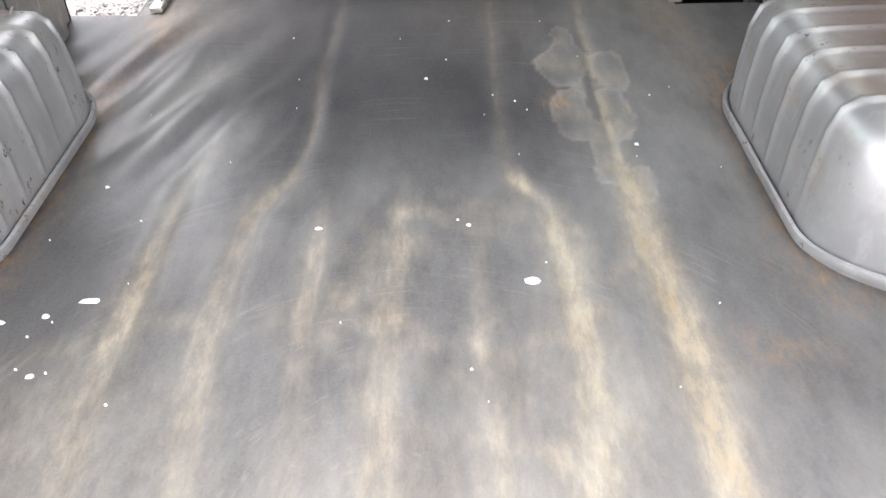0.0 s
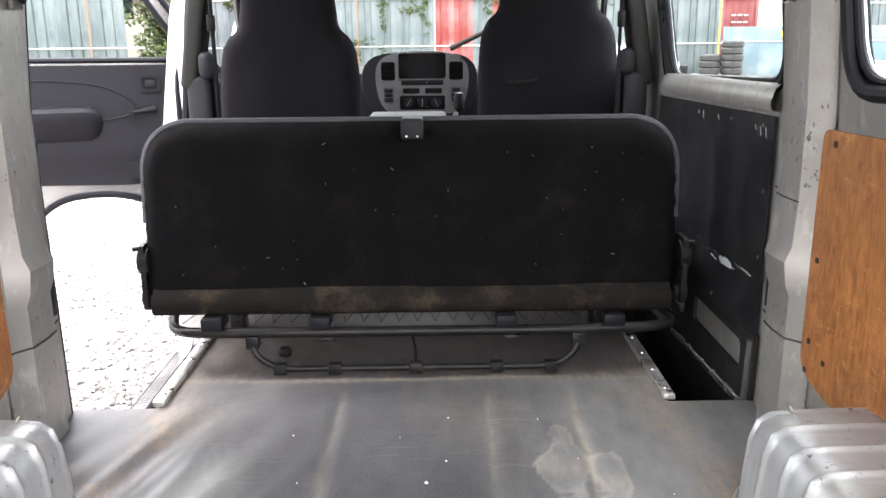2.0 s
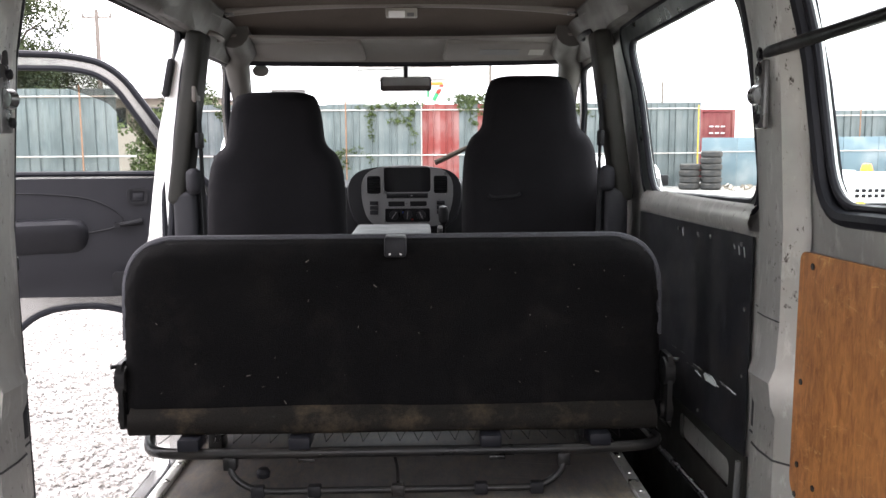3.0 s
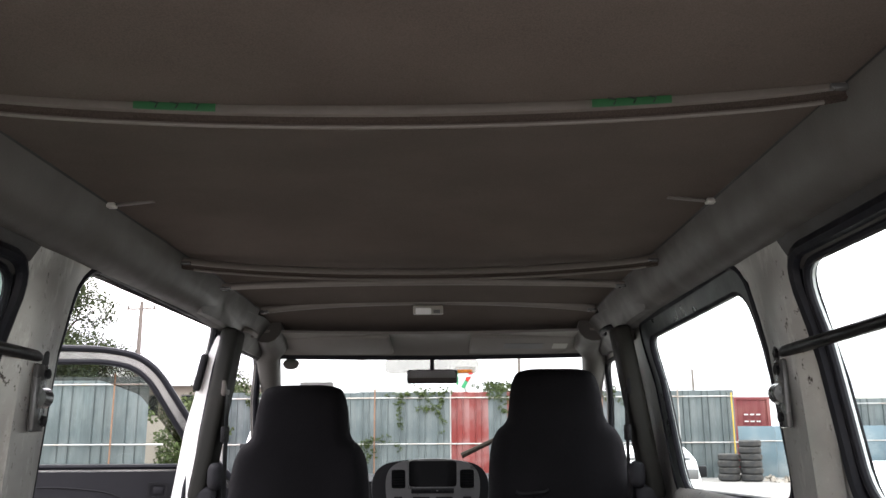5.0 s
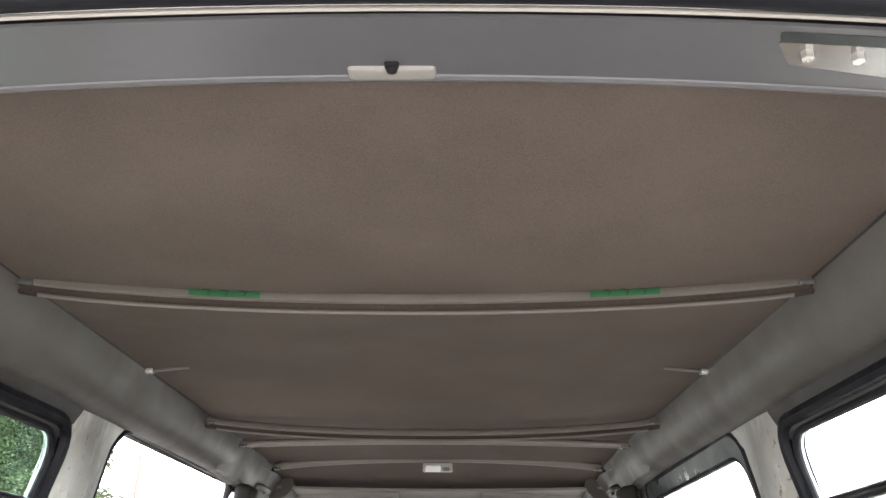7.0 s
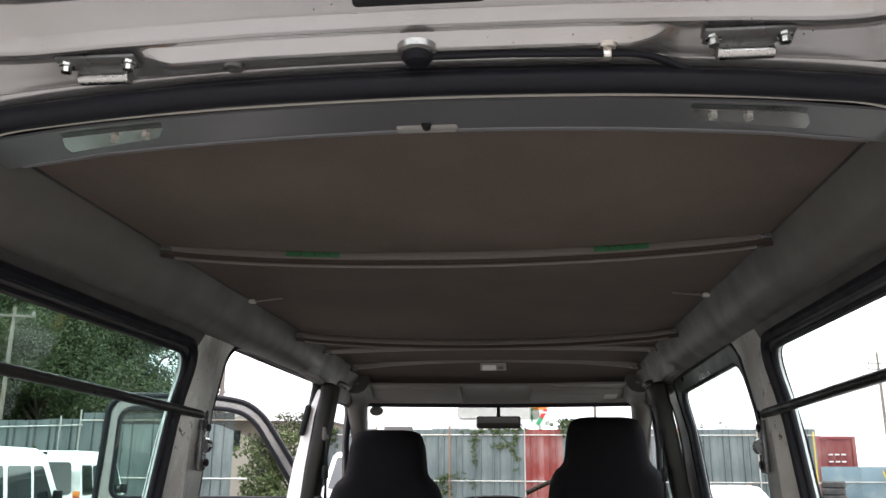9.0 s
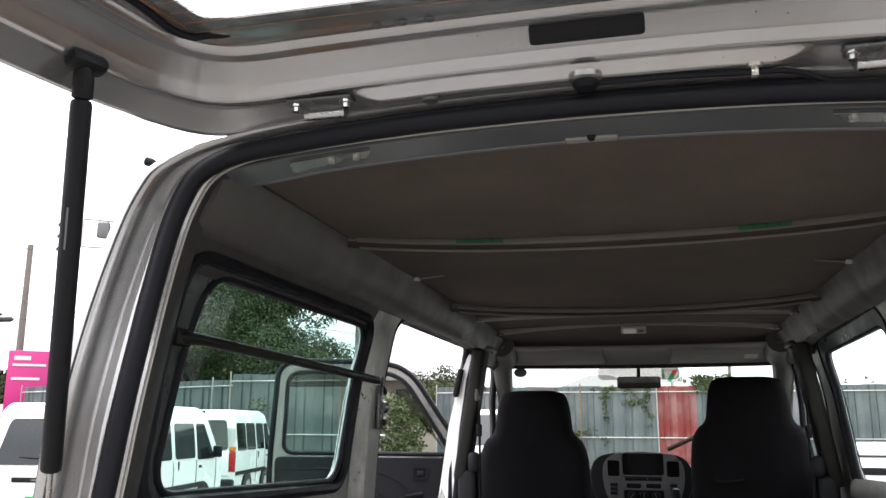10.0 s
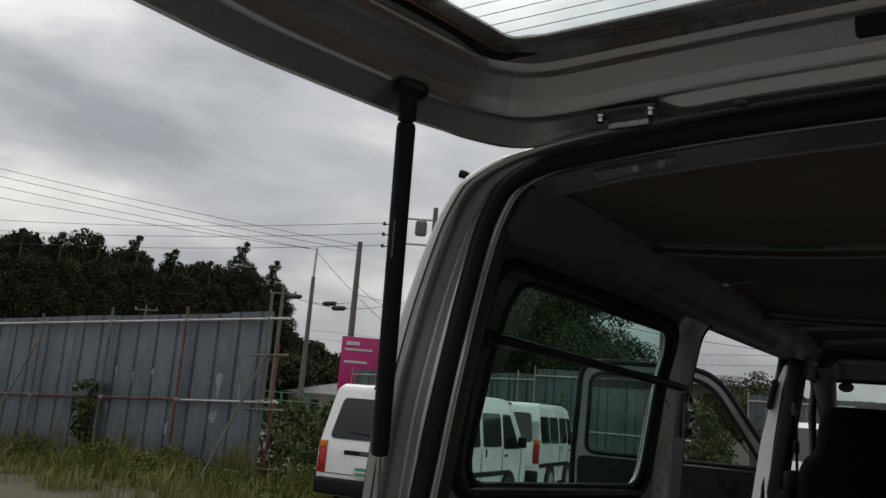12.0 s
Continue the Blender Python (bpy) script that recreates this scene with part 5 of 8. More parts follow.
for s in (-1, 1):
    g = thing("roof_hook", (s * 0.628, 1.807, 1.945), "small wire spring hook at the headliner edge", "hook", "roof hooks")
    part("clip", join(lathe([(0.006, -0.008), (0.010, 0), (0.006, 0.008)], (s * 0.623, 1.807, 1.943), "x", 10), obox(pose(s * 0.612, 1.812, 1.940), (0.02, 0.02, 0.01), 0.002)), M_ZINC, g)
    part("tab", obox(pose(s * 0.57, 1.815, 1.945, 0, s * 6, 0), (0.09, 0.014, 0.004), 0.001), M_BOW, g)

lamp = thing("roof_lamp", (0.02, 3.20, 1.93), "small cream interior lamp on the headliner", "interior lamp")
part("base", box((-0.055, 3.175, 1.905), (0.055, 3.215, 1.935), 0.004), M_CREAM, lamp)
part("lens", box((-0.045, 3.170, 1.903), (0.012, 3.19, 1.925), 0.004), M_PAPER, lamp, "frosted lens")
part("switch", box((0.02, 3.168, 1.905), (0.044, 3.18, 1.918), 0.002), M_BEZEL, lamp)

# ---------------------------------------------------------------- tailgate, raised
# u runs from the hinge line to the gate's foot, x across; the gate lies almost level overhead
GATE_OUT = fillet([Vector((-0.53, 0.0)), Vector((0.53, 0.0)), Vector((0.608, 0.022)), Vector((0.662, 0.11)), Vector((0.705, 0.21)), Vector((0.732, 0.34)), Vector((0.768, 0.54)), Vector((0.785, 1.15)),
                   Vector((-0.785, 1.15)), Vector((-0.768, 0.54)), Vector((-0.732, 0.34)), Vector((-0.705, 0.21)), Vector((-0.662, 0.11)), Vector((-0.608, 0.022))], 0.05, 4)
GLASS_OUT = fillet([Vector((-0.568, 0.142)), Vector((0.568, 0.142)), Vector((0.60, 0.30)), Vector((0.635, 0.50)), Vector((0.64, 0.66)), Vector((-0.64, 0.66)), Vector((-0.635, 0.50)), Vector((-0.60, 0.30))],
                   [0.08, 0.08, 0.05, 0.05, 0.08, 0.08, 0.05, 0.05], 6)


def gate_dist(x, u, poly):
    p = Vector((x, u))
    best = 9.0
    for i in range(len(poly)):
        a, b = poly[i - 1], poly[i]
        ab = b - a
        t = max(0, min(1, (p - a).dot(ab) / max(ab.length_squared, 1e-9)))
        best = min(best, (p - a - ab * t).length)
    return best


GATE_H = [(0.0, 0.0), (0.010, 0.001), (0.014, 0.0045), (0.046, 0.028), (0.052, 0.031), (0.062, 0.0325), (0.066, 0.036), (0.072, 0.054), (0.077, 0.0585), (0.097, 0.086), (0.101, 0.0885), (0.112, 0.091), (0.116, 0.094), (0.122, 0.104), (0.134, 0.108), (0.142, 0.113), (0.2, 0.114)]
# between the hinges the panel first runs level, then steps up
GATE_H2 = [(0.0, 0.0), (0.010, 0.001), (0.044, 0.006), (0.048, 0.009), (0.056, 0.029), (0.060, 0.0322)] + GATE_H[5:]


def gate_rim(x, u):
    crown = interp(abs(x), SKIN_Z) - 0.012 - 1.97 if abs(x) < 0.70 else -0.02
    return 1.97 + crown * max(0, 1 - u / 0.16)


def gate_inner(x, u):
    """Pressed inner panel: a narrow rim, a step, a long groove, then a rise to the glass."""
    return gate_at(x, u, gate_dist(x, u, GATE_OUT))


def gate_at(x, u, d):
    k = max(0, min(1, (0.345 - abs(x + 0.02)) / 0.05)) if u < 0.13 else 0
    return Vector((x, 0.602 - u, gate_rim(x, u) + lerp(interp(d, GATE_H), interp(d, GATE_H2), k)))


def gate_outer(x, u):
    p = gate_inner(x, u)
    d = gate_dist(x, u, GATE_OUT)
    return Vector((x, p.y, max(p.z + 0.005, gate_rim(x, u) + 0.012 + 0.10 * min(1, d / 0.12) ** 0.6)))


def on_gate(x, y, dz=0.0):
    return gate_inner(x, 0.602 - y) + Vector((0, 0, dz))


def glass_z(u):
    return 2.084


gate = thing("tailgate", (0, 0.585, 2.0), "raised silver tailgate with heated rear glass", "tailgate")


def nearest(p, poly):
    best, at = 9.0, None
    for i in range(len(poly)):
        a, ab = poly[i - 1], poly[i] - poly[i - 1]
        q = a + ab * max(0, min(1, (p - a).dot(ab) / max(ab.length_squared, 1e-9)))
        if (p - q).length < best:
            best, at = (p - q).length, q
    return at


bm = bmesh.new()
edge_pts = dense(GATE_OUT, 0.014)
foot = [nearest(p, GLASS_OUT) for p in edge_pts]
ds = sorted({d for d, _ in GATE_H[:-1] + GATE_H2} | {0.03, 0.126})
under_rows = [[bm.verts.new(gate_at(*p.lerp(q, d / 0.142), d)) for p, q in zip(edge_pts, foot)] for d in ds]
outer_rows = []
for d in ds[::-1]:
    row = []
    for p, q in zip(edge_pts, foot):
        v = gate_at(*p.lerp(q, d / 0.142), d)
        row.append(bm.verts.new((v.x, v.y, gate_rim(v.x, 0.602 - v.y) + 0.014 + 0.104 * min(1, d / 0.12) ** 0.6)))
    outer_rows.append(row)
rings = under_rows + outer_rows
for p, q in zip(rings, rings[1:] + rings[:1]):
    for i in range(len(p)):
        j = (i + 1) % len(p)
        bm.faces.new((p[i], p[j], q[j], q[i]))
bmesh.ops.recalc_face_normals(bm, faces=bm.faces)
part("gate_panel", bm, M_SILVER, gate, smooth=32)
gg = part("rear_glass", shell([Vector((p.x * 1.03, lerp(0.40, p.y, 1.05))) for p in GLASS_OUT], [], lambda x, u: Vector((x, 0.602 - u, glass_z(u))),
          lambda x, u: Vector((x, 0.602 - u, glass_z(u) + 0.004)), 0.1), M_GLASS_H, gate, "heated rear glass")
gg.visible_shadow = False
part("glass_gasket", tube([gate_inner(p.x, p.y) + Vector((0, 0, 0.008)) for p in dense(GLASS_OUT, 0.04)], 0.006, 8, closed=True), M_SEAL, gate, "black rubber gasket")
for k in range(15):
    u = 0.175 + 0.031 * k
    xe = 0.555 + 0.15 * (u - 0.15)
    part("heater_wire", tube([(-xe, 0.602 - u, glass_z(u) - 0.002), (xe, 0.602 - u, glass_z(u) - 0.002)], 0.0007, 4), M_RUST, gg, "brown heater wire")
for e in (-1, 1):
    part("heater_bar", obox(pose(e * 0.602, 0.602 - 0.40, glass_z(0.40) - 0.002, 0, 0, e * 8), (0.006, 0.42, 0.0015)), M_RUST, gg)
part("handle_slot", obox(Matrix.Translation(on_gate(0.013, 0.515, 0.003)) @ pose(0, 0, 0, -54, 0, 0), (0.166, 0.032, 0.016), 0.006), M_PLASTIC2, gate, "black plastic slot cover")
for x in (-0.29, -0.25, -0.21):
    part("spot_weld", lathe([(0.006, 0.001), (0.008, 0.0), (0.006, -0.002)], on_gate(x, 0.472, 0.0), "z", 10), M_SILVER_IN, gate)
part("buffer", lathe([(0.021, 0.006), (0.020, -0.008), (0.015, -0.014), (0.003, -0.016)], on_gate(0.007, 0.562), "z", 18), M_SEAL, gate, "black rubber buffer")
part("buffer_seat", lathe([(0.026, 0.006), (0.025, -0.002), (0.021, -0.004)], on_gate(0.007, 0.559), "z", 18), M_SILVER, gate)
part("wire_loom", tube(bend([on_gate(0.02, 0.563, -0.006), on_gate(0.12, 0.564, -0.005), on_gate(0.243, 0.563, -0.008), on_gate(0.30, 0.572, -0.010), (0.36, 0.592, 1.970)], 0.03), 0.0045, 8), M_SEAL, gate, "black cable")
part("cable_clip", join(obox(Matrix.Translation(on_gate(0.243, 0.563, -0.006)), (0.010, 0.011, 0.018), 0.002), lathe([(0.013, 0.002), (0.010, -0.003)], on_gate(0.243, 0.559), "z", 10)), M_ZINC, gate, "zinc cable clip")
part("plug", lathe([(0.016, 0.002), (0.012, -0.004)], on_gate(-0.235, 0.572), "z", 12), M_SILVER_IN, gate)
random.seed(9)
sp = bmesh.new()
for _ in range(60):
    x, u = random.uniform(-0.6, 0.6), random.uniform(0.03, 0.16)
    q = gate_inner(x, u)
    add_box(sp, q + Vector((-0.0006, -0.0006, -0.0008)), q + Vector((0.0008, 0.0008, 0.0005)))
tagged(part("rust_specks", sp, M_INK, gate, "tiny rust specks", smooth=0), kind="stuff")
for s in (-1, 1):
    hz = on_gate(s * 0.412, 0.560).z
    h = part("hinge", join(obox(pose(s * 0.412, 0.556, hz - 0.006, -14, 0, 0), (0.108, 0.026, 0.006), 0.003),
             obox(pose(s * 0.412, 0.572, hz - 0.012, -30, 0, 0), (0.066, 0.022, 0.005), 0.001)), M_SILVER_IN, gate, "steel hinge")
    part("hinge_pin", lathe([(0.0085, -0.034), (0.0085, 0.034)], (s * 0.412, 0.578, hz - 0.018), "x", 12), M_CHROME, h)
    for dx in (-0.042, 0.042):
        part("bolt", lathe([(0.010, 0.004), (0.010, -0.002), (0.007, -0.003), (0.007, -0.010), (0.003, -0.011)], (s * 0.412 + dx, 0.556, hz - 0.009), "z", 8), M_CHROME, h)

for s in (-1, 1):
    st = thing("gas_strut", (s * 0.80, 0.50, 1.36), "black gas strut holding up the tailgate", "gas strut", "gas struts")
    top, bot = Vector((s * 0.667, 0.318, 1.992)), Vector((s * 0.798, 0.495, 1.34))
    k = lambda t: bot.lerp(top, t)
    part("cylinder", tube([k(0.145), k(0.15), k(0.92), k(0.93)], [0.0135, 0.0150, 0.0150, 0.0125], 16), M_PLASTIC2, st)
    part("piston_rod", tube([k(-0.03), k(0.15)], 0.0045, 10), M_CHROME, st, "bright steel piston rod")
    part("end_socket", tube([k(0.93), k(0.935), k(0.985), k(1.0)], [0.009, 0.0145, 0.0145, 0.012], 12), M_PLASTIC2, st)
    part("mount_bracket", obox(pose(s * 0.664, 0.318, 1.996, 0, s * 20, s * 20), (0.032, 0.058, 0.024), 0.010), M_PLASTIC2, st, "black plastic end mount")
    part("label_bar", obox(Matrix.Translation(k(0.66) + Vector((0.004, -0.0150, 0))) @ (top - bot).to_track_quat("Z", "Y").to_matrix().to_4x4(), (0.003, 0.001, 0.06)), M_BEZEL, st, "worn printed label")
ant = thing("roof_antenna", (-0.685, 0.66, 1.935), "short black antenna stub on the roof edge", "antenna")
part("stub", tube([(-0.690, 0.66, 1.945), (-0.750, 0.632, 1.950), (-0.758, 0.625, 1.953), (-0.768, 0.622, 1.956)], [0.005, 0.006, 0.008, 0.008], 10), M_PLASTIC2, ant)

# ---------------------------------------------------------------- rear bench seat, seen from behind
bench = thing("bench_seat", (0, 2.35, FL), "black carpet-backed folding bench seat on a tubular frame", "bench seat")
BW = 0.668


def cushion(x0, x1, z0, z1, r, y_of, depth, n=10, puff=0.02):
    """A padded slab: back face at y_of(z), thickness depth, rounded rim."""
    out = fillet([Vector((x0, z0)), Vector((x1, z0)), Vector((x1, z1)), Vector((x0, z1))], r, n)

    def inset(x, z):
        return gate_dist(x, z, out)

    def back(x, z):
        d = inset(x, z)
        return Vector((x, y_of(z) + 0.5 * depth * (1 - math.sqrt(max(0, 1 - max(0, 1 - d / 0.035) ** 2))) + 0.003 * noise.noise(Vector((x * 5, z * 5, 3))), z))

    def front(x, z):
        d = inset(x, z)
        return Vector((x, y_of(z) + depth - 0.5 * depth * (1 - math.sqrt(max(0, 1 - max(0, 1 - d / 0.035) ** 2))) + puff * min(1, d / 0.1), z))
    return out, shell(out, [], back, front, 0.026)


yb = lambda z: 2.165 + (z - 0.78) * 0.12
out, bm = cushion(-BW - 0.008, BW - 0.008, 0.775, 1.236, [0.05, 0.05, 0.115, 0.115], yb, 0.11)
part("backrest", bm, M_BENCH, bench, "black carpet-covered backrest", smooth=60)
part("piping", tube([Vector((p.x * 0.994, yb(p.y) + 0.050, p.y - 0.004)) for p in dense(out, 0.03) if p.y > 0.98], 0.0105, 8), M_BENCH_EDGE, bench, "grey cloth edge roll")
flap = sweep([(0.010, 0.832), (-0.002, 0.822), (-0.014, 0.813), (-0.020, 0.802), (-0.018, 0.785), (-0.008, 0.775), (0.02, 0.771)], [-0.648 + 0.032 * i for i in range(41)],
             lambda q, x: Vector((x, yb(q[1]) + q[0] + 0.002 * math.sin(x * 9), q[1] + 0.002 * noise.noise(Vector((x * 7, 0, 1))))))
part("carpet_flap", solidify(flap, 0.006), M_FLAP, bench, "dusty rolled carpet flap", smooth=60)
_, bm = cushion(-BW, BW, 2.30, 2.74, 0.08, lambda v: 0.0, 0.12)
for v in bm.verts:
    v.co = Vector((v.co.x, v.co.z, 0.78 + v.co.y))
part("seat_cushion", bm, M_SEAT, bench, "charcoal cloth seat cushion", smooth=60)
lint = bmesh.new()
random.seed(33)
for _ in range(40):
    x, z = random.uniform(-0.6, 0.6), random.uniform(0.84, 1.2)
    r = random.choice((0.0008, 0.0010, 0.0016))
    a = random.uniform(0, 3.14)
    q = Vector((x, yb(z) - 0.002, z))
    d = Vector((math.cos(a), 0, math.sin(a))) * r * random.choice((1, 1, 3))
    add_tube(lint, [q - d, q + d], r * 0.7, 4)
tagged(part("lint", lint, M_FLAPDUST, bench, "pale lint specks"), kind="stuff")
clip = part("top_latch", join(box((-0.026, 2.150, 1.198), (0.026, 2.225, 1.246), 0.006)), M_PLASTIC, bench, "dark metal latch plate")
for dx in (-0.013, 0.013):
    part("rivet", lathe([(0.003, 0.0), (0.002, -0.002)], (dx, 2.150, 1.206), "y", 8), M_ZINC, clip)
for s in (-1, 1):
    rc = part("recliner", join(box((s * 0.670 - 0.006, 2.17, 0.775), (s * 0.670 + 0.006, 2.25, 0.945), 0.012), lathe([(0.035, -0.012), (0.035, 0.012)], (s * 0.670, 2.20, 0.90), "x", 16),
              lathe([(0.022, -0.016), (0.022, 0.016)], (s * 0.670, 2.21, 0.80), "x", 12)), M_BLACK, bench, "black steel recliner")
    part("lever", tube([(s * 0.662, 2.20, 0.91), (s * 0.675, 2.18, 0.935), (s * 0.690, 2.17, 0.935)], 0.006, 8), M_BLACK, rc)
# frame: upper hoop, pads, lower foot loop
hoop = bend([(-0.60, 2.72, 0.735), (-0.645, 2.30, 0.735), (-0.60, 2.142, 0.728), (-0.45, 2.135, 0.728), (0.45, 2.135, 0.728), (0.64, 2.142, 0.732), (0.655, 2.30, 0.735), (0.62, 2.72, 0.735)], 0.06)
part("frame_tube", tube(hoop, 0.0135, 12), M_BLACK, bench, "black steel frame tube")
loop = bend([(-0.402, 2.14, 0.725), (-0.402, 2.118, 0.68), (-0.345, 2.115, 0.640), (0.345, 2.115, 0.640), (0.402, 2.118, 0.68), (0.402, 2.14, 0.725)], 0.05)
part("foot_loop", tube(loop, 0.0085, 12), M_BLACK, bench, "thin black foot loop")
for x in (-0.402, 0.402):
    part("clevis", join(box((x - 0.016, 2.118, 0.690), (x + 0.016, 2.15, 0.722), 0.004)), M_BLACK, bench)
for x in (-0.335, -0.20, 0.0, 0.20, 0.335):
    part("saddle", join(box((x - 0.016, 2.103, 0.626), (x + 0.016, 2.128, 0.654), 0.004)), M_BLACK if x == 0 else M_PLASTIC2, bench)
for x in (-0.50, -0.235, 0.225, 0.49):
    part("rubber_pad", box((x - 0.026, 2.12, 0.738), (x + 0.026, 2.19, 0.768), 0.005), M_SEAL, bench, "black rubber pad")
for x in (-0.22, 0.24):
    part("nut", box((x - 0.02, 2.125, 0.706), (x + 0.02, 2.145, 0.716), 0.002), M_BLACK, bench)
part("catch_rod", tube(bend([(0.0, 2.12, 0.655), (-0.002, 2.16, 0.675), (-0.012, 2.20, 0.70)], 0.02), 0.004, 8), M_BLACK, bench)
part("stop_knob", lathe([(0.004, 0.0), (0.016, 0.006), (0.018, 0.018), (0.012, 0.028), (0.002, 0.03)], (-0.345, 2.235, 0.622), "z", 14), M_PLASTIC, bench)
mesh_net = bmesh.new()
for i in range(26):
    x = -0.58 + i * 0.045
    add_tube(mesh_net, [(x, 2.16, 0.745), (x + 0.09, 2.62, 0.755)], 0.0014, 4)
    add_tube(mesh_net, [(x + 0.09, 2.16, 0.745), (x, 2.62, 0.755)], 0.0014, 4)
part("spring_net", mesh_net, M_BLACK, bench, "diamond wire spring net")
for x in (-0.52, 0.52):
    part("floor_leg", join(box((x - 0.02, 2.45, 0.60), (x + 0.02, 2.52, 0.735), 0.006)), M_BLACK, bench)


# ---------------------------------------------------------------- front seats
def front_seat(x, top, y0):
    t = thing("front_seat", (x, y0, 0.86), "charcoal cloth front seat with built-in headrest", "car seat", "front seats")
    out = fillet([Vector((-0.265, 0.90)), Vector((0.265, 0.90)), Vector((0.262, top - 0.34)), Vector((0.235, top - 0.235)), Vector((0.185, top - 0.205)), Vector((0.166, top - 0.03)),
                  Vector((0.12, top)), Vector((-0.12, top)), Vector((-0.166, top - 0.03)), Vector((-0.185, top - 0.205)), Vector((-0.235, top - 0.235)), Vector((-0.262, top - 0.34))],
                 [0.03, 0.03, 0.12, 0.07, 0.03, 0.08, 0.06, 0.06, 0.08, 0.03, 0.07, 0.12], 5)
    yb = lambda z: y0 + (z - 1.0) * 0.10

    def rim(u, z):
        d = gate_dist(u, z, out)
        return 1 - math.sqrt(max(0, 1 - max(0, 1 - d / 0.05) ** 2))

    def back(u, z):
        return Vector((x + u, yb(z) + 0.055 * rim(u, z) + 0.006 * noise.noise(Vector((u * 5, z * 4, x))) + 0.004 * math.sin(u * 26) * max(0, 1.25 - z), z))

    def front(u, z):
        return Vector((x + u, yb(z) + 0.14 - 0.055 * rim(u, z), z))
    part("backrest", shell(out, [], back, front, 0.028), M_SEAT, t, smooth=60)
    part("cushion", box((x - 0.26, y0 + 0.05, 0.86), (x + 0.26, y0 + 0.55, 1.0), 0.05, 4), M_SEAT, t)
    return t


front_seat(-0.488, 1.664, 3.30)
drv = front_seat(0.482, 1.722, 3.30)
part("pocket_slot", tube(bend([(0.315, 3.315, 1.272), (0.33, 3.312, 1.262), (0.42, 3.312, 1.268), (0.435, 3.315, 1.278)], 0.01), 0.007, 8), M_PLASTIC2, drv, "black pull strap in the seat back")

# ---------------------------------------------------------------- cab
dash = thing("dashboard", (0, 4.05, 0.9), "dark grey dashboard with silver centre console", "dashboard")
part("dash_top", solidify(sweep([(4.02, 0.75), (4.00, 1.0), (4.00, 1.20), (4.03, 1.27), (4.10, 1.30), (4.30, 1.29), (4.36, 1.24)], [-0.76 + 0.08 * i for i in range(20)],
     lambda q, x: Vector((x, q[0] + 0.04 * (x / 0.76) ** 2, q[1] - (0.02 if abs(x) > 0.6 else 0)))), 0.02), M_PLASTIC2, dash)
CY = 3.93
con = fillet([Vector((-0.165, 1.10)), Vector((0.165, 1.10)), Vector((0.205, 1.20)), Vector((0.205, 1.335)), Vector((0.10, 1.372)), Vector((-0.10, 1.372)), Vector((-0.205, 1.335)), Vector((-0.205, 1.20))],
             [0.05, 0.05, 0.05, 0.06, 0.08, 0.08, 0.06, 0.05], 5)
part("hood", shell([Vector((p.x * 1.24 - 0.012, 1.225 + (p.y - 1.235) * 1.06)) for p in con], [], lambda x, z: Vector((x, CY - 0.012 + 0.5 * x * x, z)), lambda x, z: Vector((x * 1.1, CY + 0.20, z * 0.98)), 0.05), M_PLASTIC2, dash, "dark rounded console hood")
holes = [rrect(-0.180, -0.118, 1.245, 1.325, 0.012), rrect(0.118, 0.180, 1.245, 1.325, 0.012), rrect(-0.104, 0.104, 1.252, 1.362, 0.014),
         rrect(-0.100, 0.100, 1.118, 1.180, 0.008), rrect(-0.086, -0.012, 1.188, 1.212, 0.004), rrect(0.012, 0.086, 1.188, 1.212, 0.004)]
bez = part("centre_bezel", shell(con, holes, lambda x, z: Vector((x, CY - 0.030 + 0.5 * x * x, z)), lambda x, z: Vector((x, CY - 0.013 + 0.5 * x * x, z)), 0.03), M_BEZEL, dash, "silver-grey centre bezel")
for s in (-1, 1):
    v = part("air_vent", box((s * 0.149 - 0.030, CY - 0.002, 1.246), (s * 0.149 + 0.030, CY + 0.004, 1.324)), M_PLASTIC2, dash, "black louvred air vent", smooth=0)
    for k in range(7):
        part("louvre", obox(pose(s * 0.149, CY - 0.010, 1.253 + 0.0108 * k, 25, 0, 0), (0.058, 0.014, 0.002)), M_PLASTIC2, v)
    for k in range(3):
        part("button", box((s * 0.149 - 0.018, CY - 0.028, 1.196 - 0.021 * k), (s * 0.149 + 0.018, CY - 0.020, 1.213 - 0.021 * k), 0.002), M_PLASTIC, dash, "grey push button")
part("screen", box((-0.104, CY - 0.010, 1.252), (0.104, CY - 0.004, 1.362), 0.003), M_PLASTIC2, dash, "black radio screen")
part("hazard_row", box((-0.092, CY - 0.034, 1.226), (0.092, CY - 0.028, 1.248), 0.003), M_PLASTIC, dash, "row of dark switches")
for k in range(4):
    part("switch", box((-0.088 + 0.046 * k, CY - 0.038, 1.229), (-0.050 + 0.046 * k, CY - 0.033, 1.245), 0.003), M_PLASTIC2, dash)
part("switch_mark", box((0.016, CY - 0.0395, 1.235), (0.024, CY - 0.0385, 1.240)), M_BEZEL, dash, smooth=0)
for s in (-1, 1):
    part("display", box((s * 0.049 - 0.036, CY - 0.014, 1.189), (s * 0.049 + 0.036, CY - 0.010, 1.211)), M_PLASTIC2, dash, "small dark display", smooth=0)
hv = part("heater_panel", box((-0.100, CY - 0.018, 1.118), (0.100, CY - 0.012, 1.180), 0.002), M_PLASTIC2, dash, "black heater control panel")
